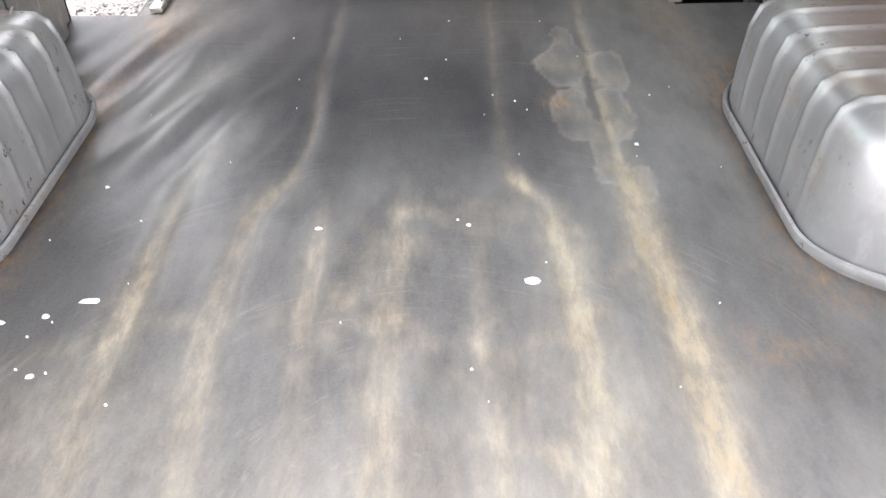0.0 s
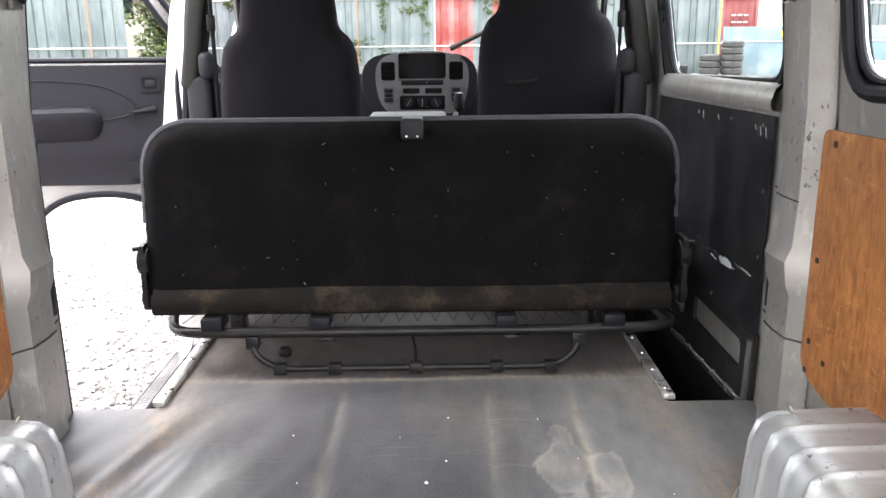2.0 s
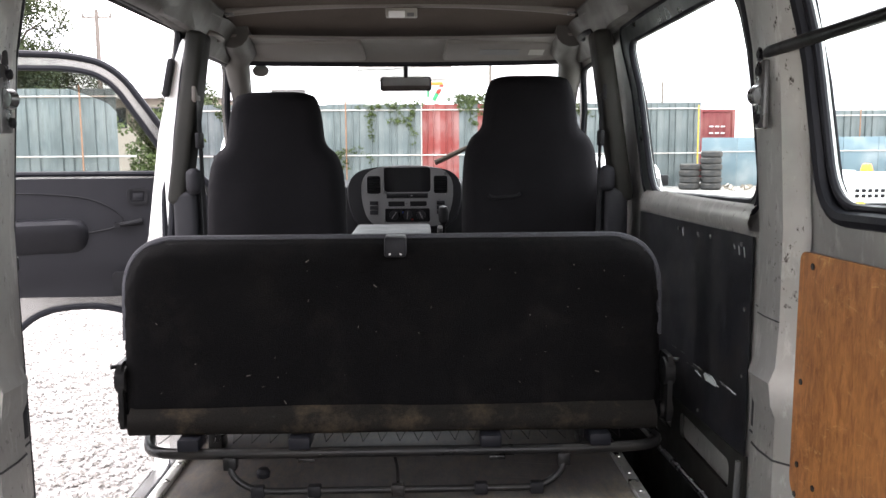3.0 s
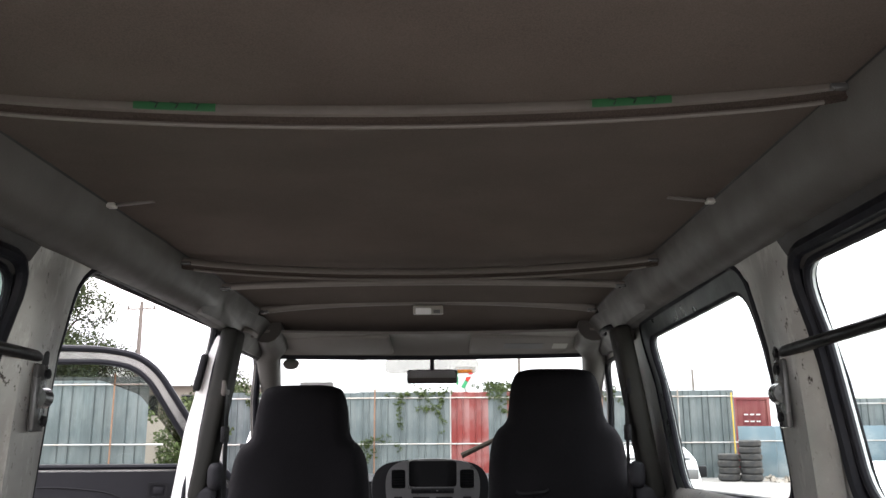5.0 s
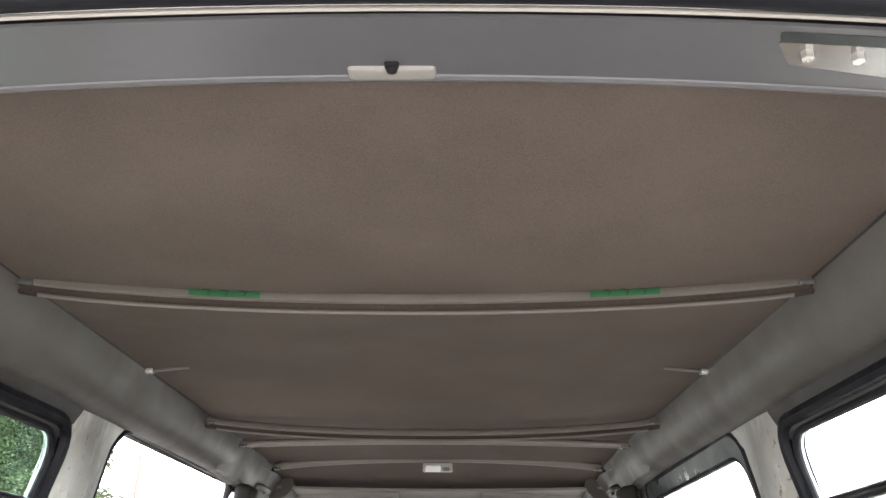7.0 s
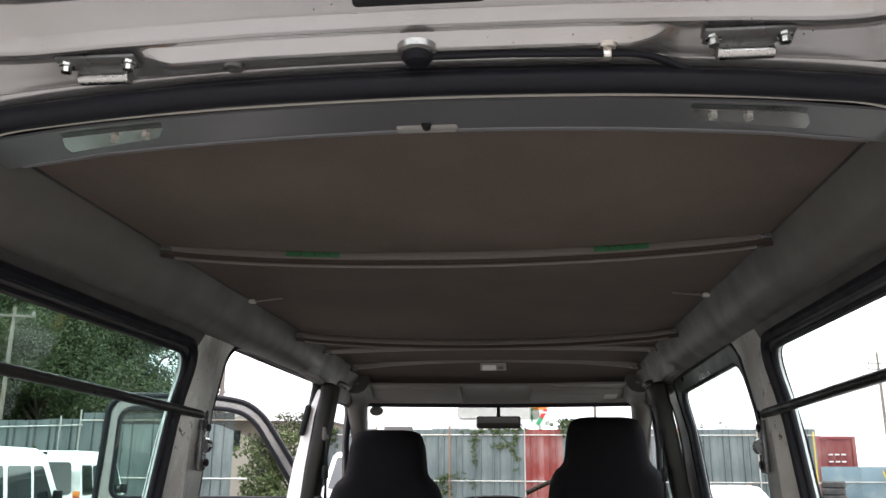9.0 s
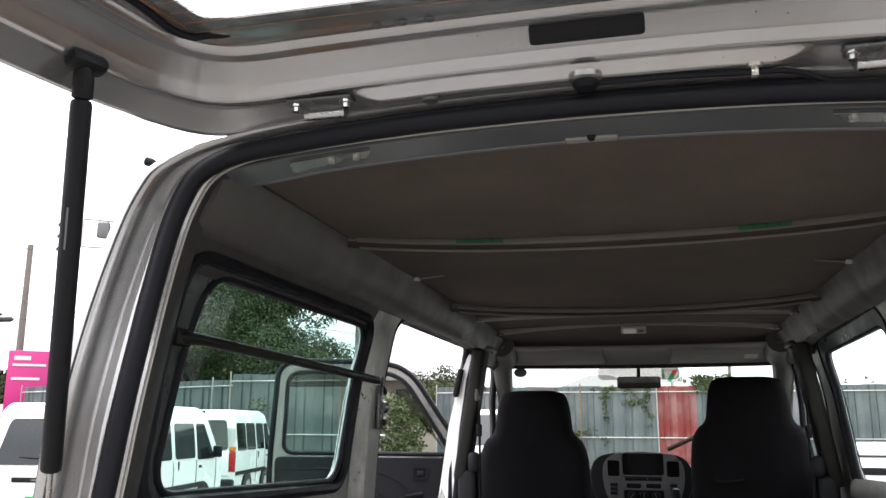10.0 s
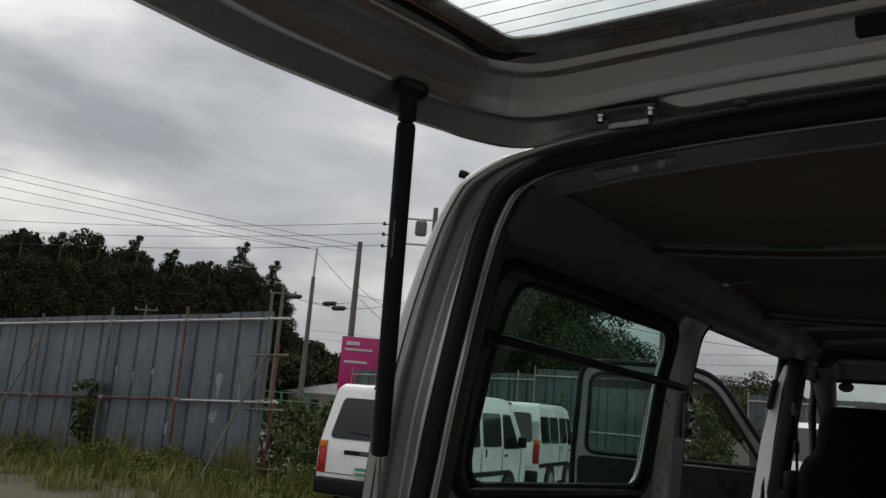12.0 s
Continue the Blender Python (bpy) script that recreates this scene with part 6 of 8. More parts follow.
for k in range(3):
    x = -0.06 + 0.06 * k
    part("knob", lathe([(0.021, 0.0), (0.019, -0.016), (0.004, -0.017)], (x, CY - 0.018, 1.150), "y", 18), M_PLASTIC, hv)
    part("pointer", obox(pose(x, CY - 0.037, 1.150, 0, 35 - 30 * k, 0), (0.004, 0.002, 0.034)), M_BEZEL, hv)
part("red_mark", box((0.016, CY - 0.0195, 1.128), (0.026, CY - 0.0185, 1.133)), M_SIGN_R, hv, smooth=0)
part("blue_mark", box((-0.022, CY - 0.0195, 1.158), (-0.016, CY - 0.0185, 1.166)), sheet_mat("blue_print", (0.03, 0.08, 0.4)), hv, smooth=0)
box1 = thing("centre_box", (-0.05, 3.45, 0.86), "grey lidded storage box between the front seats", "storage box")
part("bin", box((-0.205, 3.34, 0.86), (0.095, 3.72, 1.095), 0.015), M_PLASTIC, box1)
part("lid", box((-0.21, 3.33, 1.098), (0.10, 3.73, 1.128), 0.012), M_LID, box1, "pale grey lid")
lev = thing("gear_lever", (0.16, 3.72, 0.9), "gear lever with a black knob", "gear lever")
part("stick", tube([(0.165, 3.76, 0.9), (0.155, 3.66, 1.13)], 0.007, 8), M_PLASTIC2, lev)
part("knob", lathe([(0.008, 0), (0.020, 0.014), (0.023, 0.05), (0.018, 0.075), (0.004, 0.08)], (0.154, 3.655, 1.13), "z", 14), M_PLASTIC2, lev)
hb = thing("hand_brake", (0.14, 3.5, 0.95), "pale hand brake lever beside the storage box", "hand brake")
part("grip", tube([(0.135, 3.6, 0.98), (0.135, 3.46, 1.14)], 0.011, 10), M_BEZEL, hb)

# windscreen, header, visors, mirror
WS = lambda x, v: Vector((x * lerp(1.08, 1.0, v), lerp(4.36, 3.74, v) - 0.10 * (x / 0.7) ** 2, lerp(1.24, 1.80, v)))
ws = solo("window_5", shell(rrect(-0.68, 0.68, 0.0, 1.0, 0.06), [], WS, lambda x, v: WS(x, v) + Vector((0, 0.004, 0.003)), 0.12), M_GLASS, "large clear windscreen of the van", "windscreen", "structure")
ws.visible_shadow = False
part("sun_band", shell(rrect(-0.20, 0.20, 0.88, 0.985, 0.03), [], lambda x, v: WS(x, v) - Vector((0, 0.004, 0.002)), lambda x, v: WS(x, v) - Vector((0, 0.003, 0.001)), 0.1), M_SHADE, ws, "grey shade band")
part("screen_seal", tube([WS(p.x, p.y) for p in dense(rrect(-0.68, 0.68, 0.0, 1.0, 0.06), 0.05)], 0.016, 8, closed=True), M_SEAL, ws, "black rubber windscreen seal")
for s in (-1, 1):
    ap = bmesh.new()
    path = [WS(s * 0.675, v) - Vector((0, 0.02, 0)) for v in (0.0, 0.25, 0.5, 0.75, 1.0)]
    add_tube(ap, path + [Vector((s * 0.645, 3.60, 1.845)), Vector((s * 0.64, 3.42, 1.885))], [0.04, 0.038, 0.038, 0.042, 0.052, 0.062, 0.06], 14)
    pil = solo("front_pillar", ap, M_RAIL, "grey vinyl windscreen pillar", "pillar", "structure", "front pillars", smooth=60)
    tr = part("pillar_trim", shell(fillet([Vector((2.98, 1.79)), Vector((3.60, 1.785)), Vector((3.72, 1.80)), Vector((3.70, 1.885)), Vector((3.3, 1.91)), Vector((3.02, 1.90))], 0.05), [],
              lambda y, z, s=s: Vector((s * interp(z, [(1.78, 0.70), (1.84, 0.668), (1.91, 0.618)]), y, z)), lambda y, z, s=s: Vector((s * interp(z, [(1.78, 0.72), (1.84, 0.69), (1.91, 0.64)]), y, z)), 0.06), M_RAIL, pil)
    part("grab_handle", tube(bend([(s * 0.655, 3.10, 1.845), (s * 0.635, 3.13, 1.842), (s * 0.635, 3.24, 1.838), (s * 0.655, 3.27, 1.838)], 0.02), 0.010, 8), M_PLASTIC if s > 0 else M_BOW, pil, "worn grab handle")
    # B pillar inner face with belt
    bp = solo("pillar", obox(pose(s * 0.690, 2.96, 1.55, 0, -s * 9, 0), (0.058, 0.12, 0.56), 0.018, 3), M_BPIL, "dark grey body pillar behind the front seat", "pillar", "structure", "body pillars")
    part("lower_cover", box((min(s * 0.662, s * 0.742), 2.90, 0.62), (max(s * 0.662, s * 0.742), 3.02, 1.32), 0.02, 3), M_PLASTIC, bp, "black plastic pillar cover")
    part("belt_webbing", solidify(sweep([(-0.022,), (0.0,), (0.022,)], [1.62, 1.5, 1.3, 1.1, 0.95], lambda q, z: Vector((s * (0.652 - 0.012 * (1.6 - z)), 2.93 + q[0], z))), 0.002), M_PLASTIC2, bp, "black belt webbing")
    part("belt_guide", obox(pose(s * 0.660, 2.93, 1.63), (0.022, 0.06, 0.06), 0.010), M_PLASTIC2 if s > 0 else M_BOW, bp)
    part("belt_reel", join(obox(pose(s * 0.668, 2.90, 1.35), (0.05, 0.05, 0.085), 0.022, 3)), M_PLASTIC, bp, "grey plastic belt cover")
    part("buckle_tongue", obox(pose(s * 0.648, 2.915, 1.48), (0.014, 0.06, 0.05), 0.004), M_PLASTIC2, bp)
hd = solo("cab_header", solidify(sweep([(3.50, 1.878), (3.60, 1.868), (3.70, 1.835), (3.745, 1.800), (3.75, 1.79)], [-0.67 + 0.067 * i for i in range(21)], lambda q, x: Vector((x, q[0] - 0.08 * (x / 0.62) ** 2, q[1]))), 0.01), M_VISOR,
          "grey windscreen header above the screen", "header", "structure")
for s, x0, x1 in ((-1, -0.60, -0.16), (1, 0.16, 0.60)):
    vz = thing("sun_visor", ((x0 + x1) / 2, 3.62, 1.85), "folded grey vinyl sun visor", "sun visor", "sun visors")
    part("visor", obox(pose((x0 + x1) / 2, 3.600, 1.838, -18.6, 0, s * 4), (x1 - x0, 0.165, 0.024), 0.011, 3), M_VISOR, vz)
    part("visor_rod", tube([(x0 if s < 0 else x1, 3.56, 1.868), (s * 0.62, 3.55, 1.86)], 0.006, 8), M_PLASTIC, vz)
    if s > 0:
        for a, b, m in ((0.30, 0.46, M_BEZEL), (0.50, 0.56, M_CREAM)):
            lb = part("label", shell(rrect(a, b, 0.045, 0.085, 0.002), [], lambda x, v: pose((x0 + x1) / 2, 3.600, 1.838, -18.6, 0, s * 4) @ Vector((x - (x0 + x1) / 2, v * 1.25 - 0.085, -0.0135)), lambda x, v: pose((x0 + x1) / 2, 3.600, 1.838, -18.6, 0, s * 4) @ Vector((x - (x0 + x1) / 2, v * 1.25 - 0.085, -0.0125)), 0.05), m, vz, "small printed label")
mir = thing("rear_view_mirror", (0.0, 3.72, 1.79), "black rear-view mirror on a short stalk", "mirror")
part("housing", obox(pose(0.0025, 3.748, 1.715, -15, 0, 0), (0.215, 0.030, 0.060), 0.012, 3), M_PLASTIC2, mir)
part("glass", shell(rrect(-0.098, 0.103, 1.690, 1.740, 0.012), [], lambda x, z: Vector((x, 3.729 + (z - 1.715) * 0.28, z)), lambda x, z: Vector((x, 3.7305 + (z - 1.715) * 0.28, z)), 0.05), M_MIRROR, mir, "mirror glass")
part("stalk", tube([(0.002, 3.755, 1.74), (0.002, 3.76, 1.80)], 0.009, 10), M_PLASTIC2, mir)
part("foot", lathe([(0.030, 0.012), (0.026, 0.0), (0.012, -0.02)], (0.002, 3.748, 1.822), "z", 16), M_VISOR, mir)
wip = thing("wiper", (0.14, 4.24, 1.36), "brown-grey windscreen wiper arm resting on the screen", "wiper")
part("arm", tube([(0.13, 4.215, 1.375), (0.26, 4.20, 1.435), (0.46, 4.12, 1.53)], [0.013, 0.011, 0.008], 8), M_HEM, wip)
part("blade", tube([(0.30, 4.19, 1.44), (0.62, 4.05, 1.56)], 0.008, 6), M_SEAL, wip, "black rubber blade")
stk = solo("window_sticker", shell([Vector((-0.592 + 0.034 * math.cos(k * 0.3142), 1.768 + 0.024 * math.sin(k * 0.3142))) for k in range(20)], [], lambda x, z: Vector((x, 3.70, z - 0.0)), lambda x, z: Vector((x, 3.702, z)), 0.03), M_RAIL,
           "round grey inspection sticker on the windscreen", "sticker", base=(-0.592, 3.70, 1.768))
sheet = thing("paper_sheet", (-0.50, 3.87, 1.64), "white paper sheet stuck on the windscreen", "paper sheet")
part("paper", shell(rrect(-0.562, -0.420, 1.610, 1.695, 0.003), [], lambda x, z: Vector((x, 3.83 - (z - 1.61) * 0.9, z)), lambda x, z: Vector((x, 3.832 - (z - 1.61) * 0.9, z)), 0.05), M_PAPER, sheet)
for x0, x1, z, h in ((-0.545, -0.525, 1.670, 0.012), (-0.518, -0.498, 1.670, 0.012), (-0.49, -0.472, 1.670, 0.012), (-0.465, -0.445, 1.670, 0.012), (-0.50, -0.445, 1.640, 0.006)):
    part("print_bar", obox(pose((x0 + x1) / 2, 3.828 - (z - 1.61) * 0.9, z, 42, 0, 0), (x1 - x0, 0.001, h)), M_VISOR, sheet, smooth=0)
# outer nose panel of the cab
solo("cab_nose", solidify(sweep([(4.02, 0.35), (4.42, 0.40), (4.48, 0.75), (4.42, 1.15), (4.37, 1.24)], [-0.80 + 0.1 * i for i in range(17)], lambda q, x: Vector((x, q[0] - 0.10 * (x / 0.8) ** 4, q[1]))), 0.01), M_SILVER,
     "silver painted front panel of the van", "van body", "structure")
solo("cab_side", join(*[shell([(4.0, 0.33), (4.36, 0.40), (4.42, 0.75), (4.36, 1.12), (4.33, 1.26), (4.0, 1.22)], [], side_fn(s, XO, -0.02), side_fn(s, XO, -0.01), 0.1) for s in (-1, 1)]), M_SILVER,
     "silver painted cab corners of the van", "van body", "structure")

# ---------------------------------------------------------------- doors on the left
jamb = solo("doorway_jamb", shell(fillet([Vector((0.775, 0.42)), Vector((0.862, 0.42)), Vector((0.858, 1.05)), Vector((0.823, 1.28)), Vector((0.790, 1.50)), Vector((0.738, 1.705)), Vector((0.698, 1.805)), Vector((0.685, 1.80)),
            Vector((0.705, 1.70)), Vector((0.735, 1.50)), Vector((0.757, 1.27)), Vector((0.772, 1.10))], 0.02), [],
            lambda x, z: Vector((-x, 2.945 + (x - 0.73) * 0.12, z)), lambda x, z: Vector((-x, 2.957 + (x - 0.73) * 0.12, z)), 0.06), M_WHITE, "white painted front jamb of the sliding doorway", "door jamb", "structure")
part("door_seal", tube([(-0.764, 2.935, 0.45), (-0.760, 2.935, 1.15), (-0.745, 2.936, 1.30), (-0.724, 2.938, 1.5), (-0.695, 2.945, 1.70), (-0.676, 2.95, 1.79)], 0.014, 10), M_SEAL, jamb, "fat black rubber door seal")
part("striker_plate", obox(pose(-0.742, 2.93, 1.68, 0, 12, 0), (0.024, 0.03, 0.125), 0.010), M_PLASTIC2, jamb, "black upper door guide")

# passenger door, swung wide open; u runs from its hinge edge to its free edge
HX, HY, TH = -0.845, 3.95, radians(70)
DU = Vector((-math.sin(TH), -math.cos(TH), 0))
DN = Vector((-math.cos(TH), math.sin(TH), 0)) * -1


def on_door(off):
    return lambda u, z: Vector((HX, HY, 0)) + DU * u + DN * (off + 0.06 * max(0, z - 1.3) ** 1.5) + Vector((0, 0, z))


if on_door(1)(0.5, 1)[1] > on_door(0)(0.5, 1)[1]:
    DN = -DN
door = thing("cab_door", (-0.9, 3.9, 0.5), "open passenger door with dark grey trim and wound-up glass", "door")
DOOR_OUT = fillet([Vector((0.02, 0.78)), Vector((0.34, 0.70)), Vector((0.44, 0.76)), Vector((0.60, 0.785)), Vector((0.78, 0.76)), Vector((0.90, 0.62)), Vector((1.13, 0.56)), Vector((1.15, 1.30)), Vector((1.12, 1.80)), Vector((1.05, 1.845)),
                   Vector((0.56, 1.845)), Vector((0.40, 1.80)), Vector((0.10, 1.36)), Vector((0.02, 1.28))], [0.03, 0.05, 0.08, 0.1, 0.08, 0.1, 0.05, 0.1, 0.05, 0.05, 0.10, 0.10, 0.05, 0.03], 5)
DOOR_GLASS = fillet([Vector((0.17, 1.345)), Vector((1.07, 1.355)), Vector((1.055, 1.775)), Vector((0.56, 1.785)), Vector((0.43, 1.745))], [0.03, 0.05, 0.06, 0.08, 0.08], 5)
part("door_shell", shell(DOOR_OUT, [DOOR_GLASS], on_door(0.0), on_door(-0.07), 0.06), M_SILVER, door)
part("frame_seal", tube([on_door(0.012)(p.x, p.y) for p in dense([Vector((0.5 + (q.x - 0.5) * 0.985, 1.3 + (q.y - 1.3) * 0.985)) for q in DOOR_OUT], 0.05)], 0.014, 8, closed=True), M_SEAL, door, "black rubber door seal")
part("glass_channel", tube([on_door(0.004)(p.x, p.y) for p in dense(DOOR_GLASS, 0.05)], 0.012, 8, closed=True), M_SEAL, door, "black glass channel")
dg = part("door_glass", shell(DOOR_GLASS, [], on_door(-0.03), on_door(-0.034), 0.12), M_GLASS, door, "clear wound-up glass")
dg.visible_shadow = False
sv = part("rain_visor", shell(fillet([Vector((0.20, 1.36)), Vector((0.44, 1.65)), Vector((0.60, 1.71)), Vector((1.06, 1.70)), Vector((1.06, 1.785)), Vector((0.56, 1.79)), Vector((0.43, 1.75))], 0.02), [], on_door(-0.075), on_door(-0.08), 0.08), M_SHADE, door, "smoked plastic rain visor")
trim = part("door_trim", shell(fillet([Vector((0.05, 0.86)), Vector((0.45, 0.82)), Vector((0.80, 0.84)), Vector((1.10, 0.84)), Vector((1.11, 1.335)), Vector((0.12, 1.325)), Vector((0.05, 1.25))], 0.03), [],
            lambda u, z: on_door(0.022 + 0.012 * (z > 0.93) * 1)(u, z), on_door(0.002), 0.05), M_PLASTIC, door, "dark grey moulded door trim")
part("trim_crease", tube([on_door(0.036)(u, z) for u, z in bend([Vector((1.10, 1.27)), Vector((0.75, 1.275)), Vector((0.52, 1.25)), Vector((0.40, 1.17)), Vector((0.42, 1.12)), Vector((0.56, 1.10))], 0.1)], 0.003, 6), M_PLASTIC2, door)
part("armrest", solidify(sweep([(0.0, 1.165), (0.045, 1.16), (0.062, 1.145), (0.062, 1.125), (0.05, 1.10), (0.02, 1.04), (0.0, 1.02)], [0.545, 0.555, 0.57, 0.59, 0.62, 0.8, 1.0, 1.08],
     lambda q, u: on_door(0.034 + q[0] * interp(u, [(0.545, 0.05), (0.555, 0.5), (0.57, 0.8), (0.60, 1.0)]))(u, 1.10 + (q[1] - 1.10) * interp(u, [(0.545, 0.25), (0.555, 0.6), (0.575, 0.9), (0.60, 1.0)]))), 0.004), M_PLASTIC, door, "dark moulded armrest")
part("release_bezel", shell(rrect(0.300, 0.385, 1.215, 1.285, 0.015), [rrect(0.312, 0.373, 1.226, 1.274, 0.01)], on_door(0.042), on_door(0.03), 0.03), M_PLASTIC2, door, "black door release")
part("release_lever", obox(Matrix.Translation(on_door(0.036)(0.34, 1.25)) @ pose(0, 0, 0, 0, 0, 90 - 70 + 0), (0.04, 0.008, 0.03), 0.003), M_PLASTIC, door)
part("window_crank", join(tube([on_door(0.045)(0.33, 1.145), on_door(0.055)(0.40, 1.135), on_door(0.055)(0.43, 1.132)], [0.014, 0.009, 0.008], 10), tube([on_door(0.05)(0.43, 1.132), on_door(0.085)(0.43, 1.132)], 0.011, 10)), M_PLASTIC2, door, "black window crank")
part("map_pocket", shell(rrect(0.30, 0.46, 0.85, 0.93, 0.015), [], on_door(0.06), on_door(0.03), 0.05), M_PLASTIC2, door)
part("wheel_arch_lip", tube([on_door(0.0)(u, z) for u, z in bend([Vector((0.34, 0.70)), Vector((0.44, 0.765)), Vector((0.60, 0.79)), Vector((0.78, 0.765)), Vector((0.90, 0.62))], 0.08)], 0.012, 8), M_PLASTIC2, door, "dark wheel arch lip")

# sliding door, slid back along the outside
sd = thing("sliding_door", (-0.93, 1.45, 0.4), "open sliding door slid back outside the rear window", "door")
SD_OUT = fillet([Vector((0.72, 0.42)), Vector((1.97, 0.42)), Vector((1.97, 1.85)), Vector((0.72, 1.85))], 0.08)
SD_WIN = fillet([Vector((0.80, 1.30)), Vector((1.91, 1.30)), Vector((1.92, 1.82)), Vector((0.80, 1.82))], 0.07)
part("door_shell", shell(SD_OUT, [SD_WIN], side_fn(-1, XO, 0.05), side_fn(-1, XO, 0.10), 0.1), M_SILVER, sd)
part("window_seal", closed_frame([(0.80, 1.30), (1.91, 1.30), (1.92, 1.82), (0.80, 1.82)], -1, XO, 0.06, 0.013), M_SEAL, sd, "black rubber window seal")
sg = part("door_glass", shell(SD_WIN, [], side_fn(-1, XO, 0.088), side_fn(-1, XO, 0.092), 0.12), M_GLASS, sd)
sg.visible_shadow = False
for z in (0.5, 1.2):
    part("roller_arm", box((-0.90, 1.95, z), (-0.80, 1.99, z + 0.03), 0.004), M_BLACK, sd)

# wheels under the van
def wheel(x, y, w=0.17, r=0.32):
    t = thing("wheel", (x, y, 0), "black van tyre on a steel rim", "wheel", "van wheels")
    part("tyre", lathe([(r * 0.62, -w / 2), (r * 0.93, -w / 2), (r, -w * 0.35), (r, w * 0.35), (r * 0.93, w / 2), (r * 0.62, w / 2)], (x, y, r), "x", 28), M_TYRE, t)
    part("rim", lathe([(r * 0.60, -w * 0.42), (r * 0.3, -w * 0.3), (r * 0.3, w * 0.3), (r * 0.60, w * 0.42)], (x, y, r), "x", 20), M_ZINC, t)
for x in (-0.72, 0.72):
    for y in (1.26, 3.50):
        wheel(x, y)

# ---------------------------------------------------------------- outside
def dip(x, y):
    """The yard lies a little lower beyond the van's open side."""
    a = max(0, min(1, (-x - 3.2) / 3.0)) * max(0, min(1, (22 - y) / 3.0))
    return 0.15 * a * a * (3 - 2 * a)


bm = bmesh.new()
NG = 70
for i in range(-NG, NG + 1):
    for j in range(-NG, NG + 1):
        fx = math.copysign(abs(i / NG) ** 2.2, i) * 700
        fy = math.copysign(abs(j / NG) ** 2.2, j) * 700 + 5
        r = math.hypot(fx, fy)
        bm.verts.new((fx, fy, ((0.02 * noise.noise(Vector((fx * 0.4, fy * 0.4, 0))) - 0.015) * min(1, r / 6) if r > 3 else 0.0) - dip(fx, fy)))
bm.verts.ensure_lookup_table()
for i in range(2 * NG):
    for j in range(2 * NG):
        k = i * (2 * NG + 1) + j
        bm.faces.new((bm.verts[k], bm.verts[k + 2 * NG + 1], bm.verts[k + 2 * NG + 2], bm.verts[k + 1]))
ground = solo("ground", bm, M_GRAVEL, "pale gravel yard with patches of earth", "ground", "structure", smooth=60)

random.seed(21)
rng = np.random.default_rng(5)
STONE = [(0.7, 0, -0.35), (-0.35, 0.62, -0.35), (-0.35, -0.62, -0.35), (0.35, 0.55, 0.3), (-0.65, 0.05, 0.3), (0.4, -0.55, 0.3), (0.05, 0.0, 0.62)]
SF = [(0, 2, 1), (0, 1, 3), (1, 4, 3), (1, 2, 4), (2, 5, 4), (2, 0, 5), (0, 3, 5), (3, 4, 6), (4, 5, 6), (5, 3, 6)]


def stones(n, x0, x1, y0, y1, lo, hi):
    vv, ff = [], []
    for k in range(n):
        x, y = rng.uniform(x0, x1), rng.uniform(y0, y1)
        s, a = rng.uniform(lo, hi), rng.uniform(0, 6.28)
        c, d = math.cos(a), math.sin(a)
        sq = rng.uniform(0.5, 1.0, 3)
        base = len(vv)
        for p in STONE:
            q = [p[0] * sq[0] + rng.uniform(-.12, .12), p[1] * sq[1] + rng.uniform(-.12, .12), p[2] * 0.75 * sq[2]]
            vv.append((x + s * (q[0] * c - q[1] * d), y + s * (q[0] * d + q[1] * c), s * (q[2] + 0.12)))
        ff += [tuple(i + base for i in f) for f in SF]
    return vv, ff


def data_mesh(name, vv, ff, material, label, category, kind="stuff"):
    me = bpy.data.meshes.new(name)
    me.from_pydata(vv, [], ff)
    me.materials.append(material)
    return tagged(new(name, me), label, category, "", kind)


v1, f1 = stones(9000, -2.6, -0.75, 2.6, 5.6, 0.008, 0.026)
v2, f2 = stones(9000, -4.8, -1.0, 4.6, 9.5, 0.012, 0.034)
k = len(v1)
data_mesh("gravel", v1 + v2, f1 + [tuple(i + k for i in f) for f in f2], M_STONE, "loose pale crushed gravel beside the van", "gravel")


# ---------------------------------------------------------------- leaves
def leaf_cloud(centres, per, size, seed, flat=0.6):
    """Many small leaf clumps about (centre, radius) places."""
    g = np.random.default_rng(seed)
    vs_all = []
    for (cx, cy, cz), r in centres:
        m = max(6, int(per * r * r))
        d = g.normal(size=(m, 3))
        d /= np.linalg.norm(d, axis=1)[:, None] + 1e-9
        p = np.array((cx, cy, cz)) + d * (r * g.uniform(0.5, 1.05, (m, 1))) * np.array((1, 1, 0.8))
        a = g.normal(size=(m, 3))
        a /= np.linalg.norm(a, axis=1)[:, None]
        b = np.cross(a, g.normal(size=(m, 3)))
        b /= np.linalg.norm(b, axis=1)[:, None] + 1e-9
        s = size * g.uniform(0.6, 1.4, (m, 1))
        vs_all.append(np.stack([p - a * s, p + b * s * flat, p + a * s, p - b * s * flat + np.cross(a, b) * s * 0.2], axis=1).reshape(-1, 3))
    vv = np.concatenate(vs_all)
    n = np.arange(0, len(vv), 4)
    ff = np.stack([n, n + 1, n + 2, n, n + 2, n + 3], axis=1).reshape(-1, 3)
    return vv.tolist(), ff.tolist()


def crown_part(name, vv, ff, material, parent):
    me = bpy.data.meshes.new(name)
    b = BASE[parent.name]
    me.from_pydata([(x - b.x, y - b.y, z - b.z) for x, y, z in vv], [], ff)
    me.materials.append(material)
    ob = new(name, me)
    ob.parent = parent
    return ob


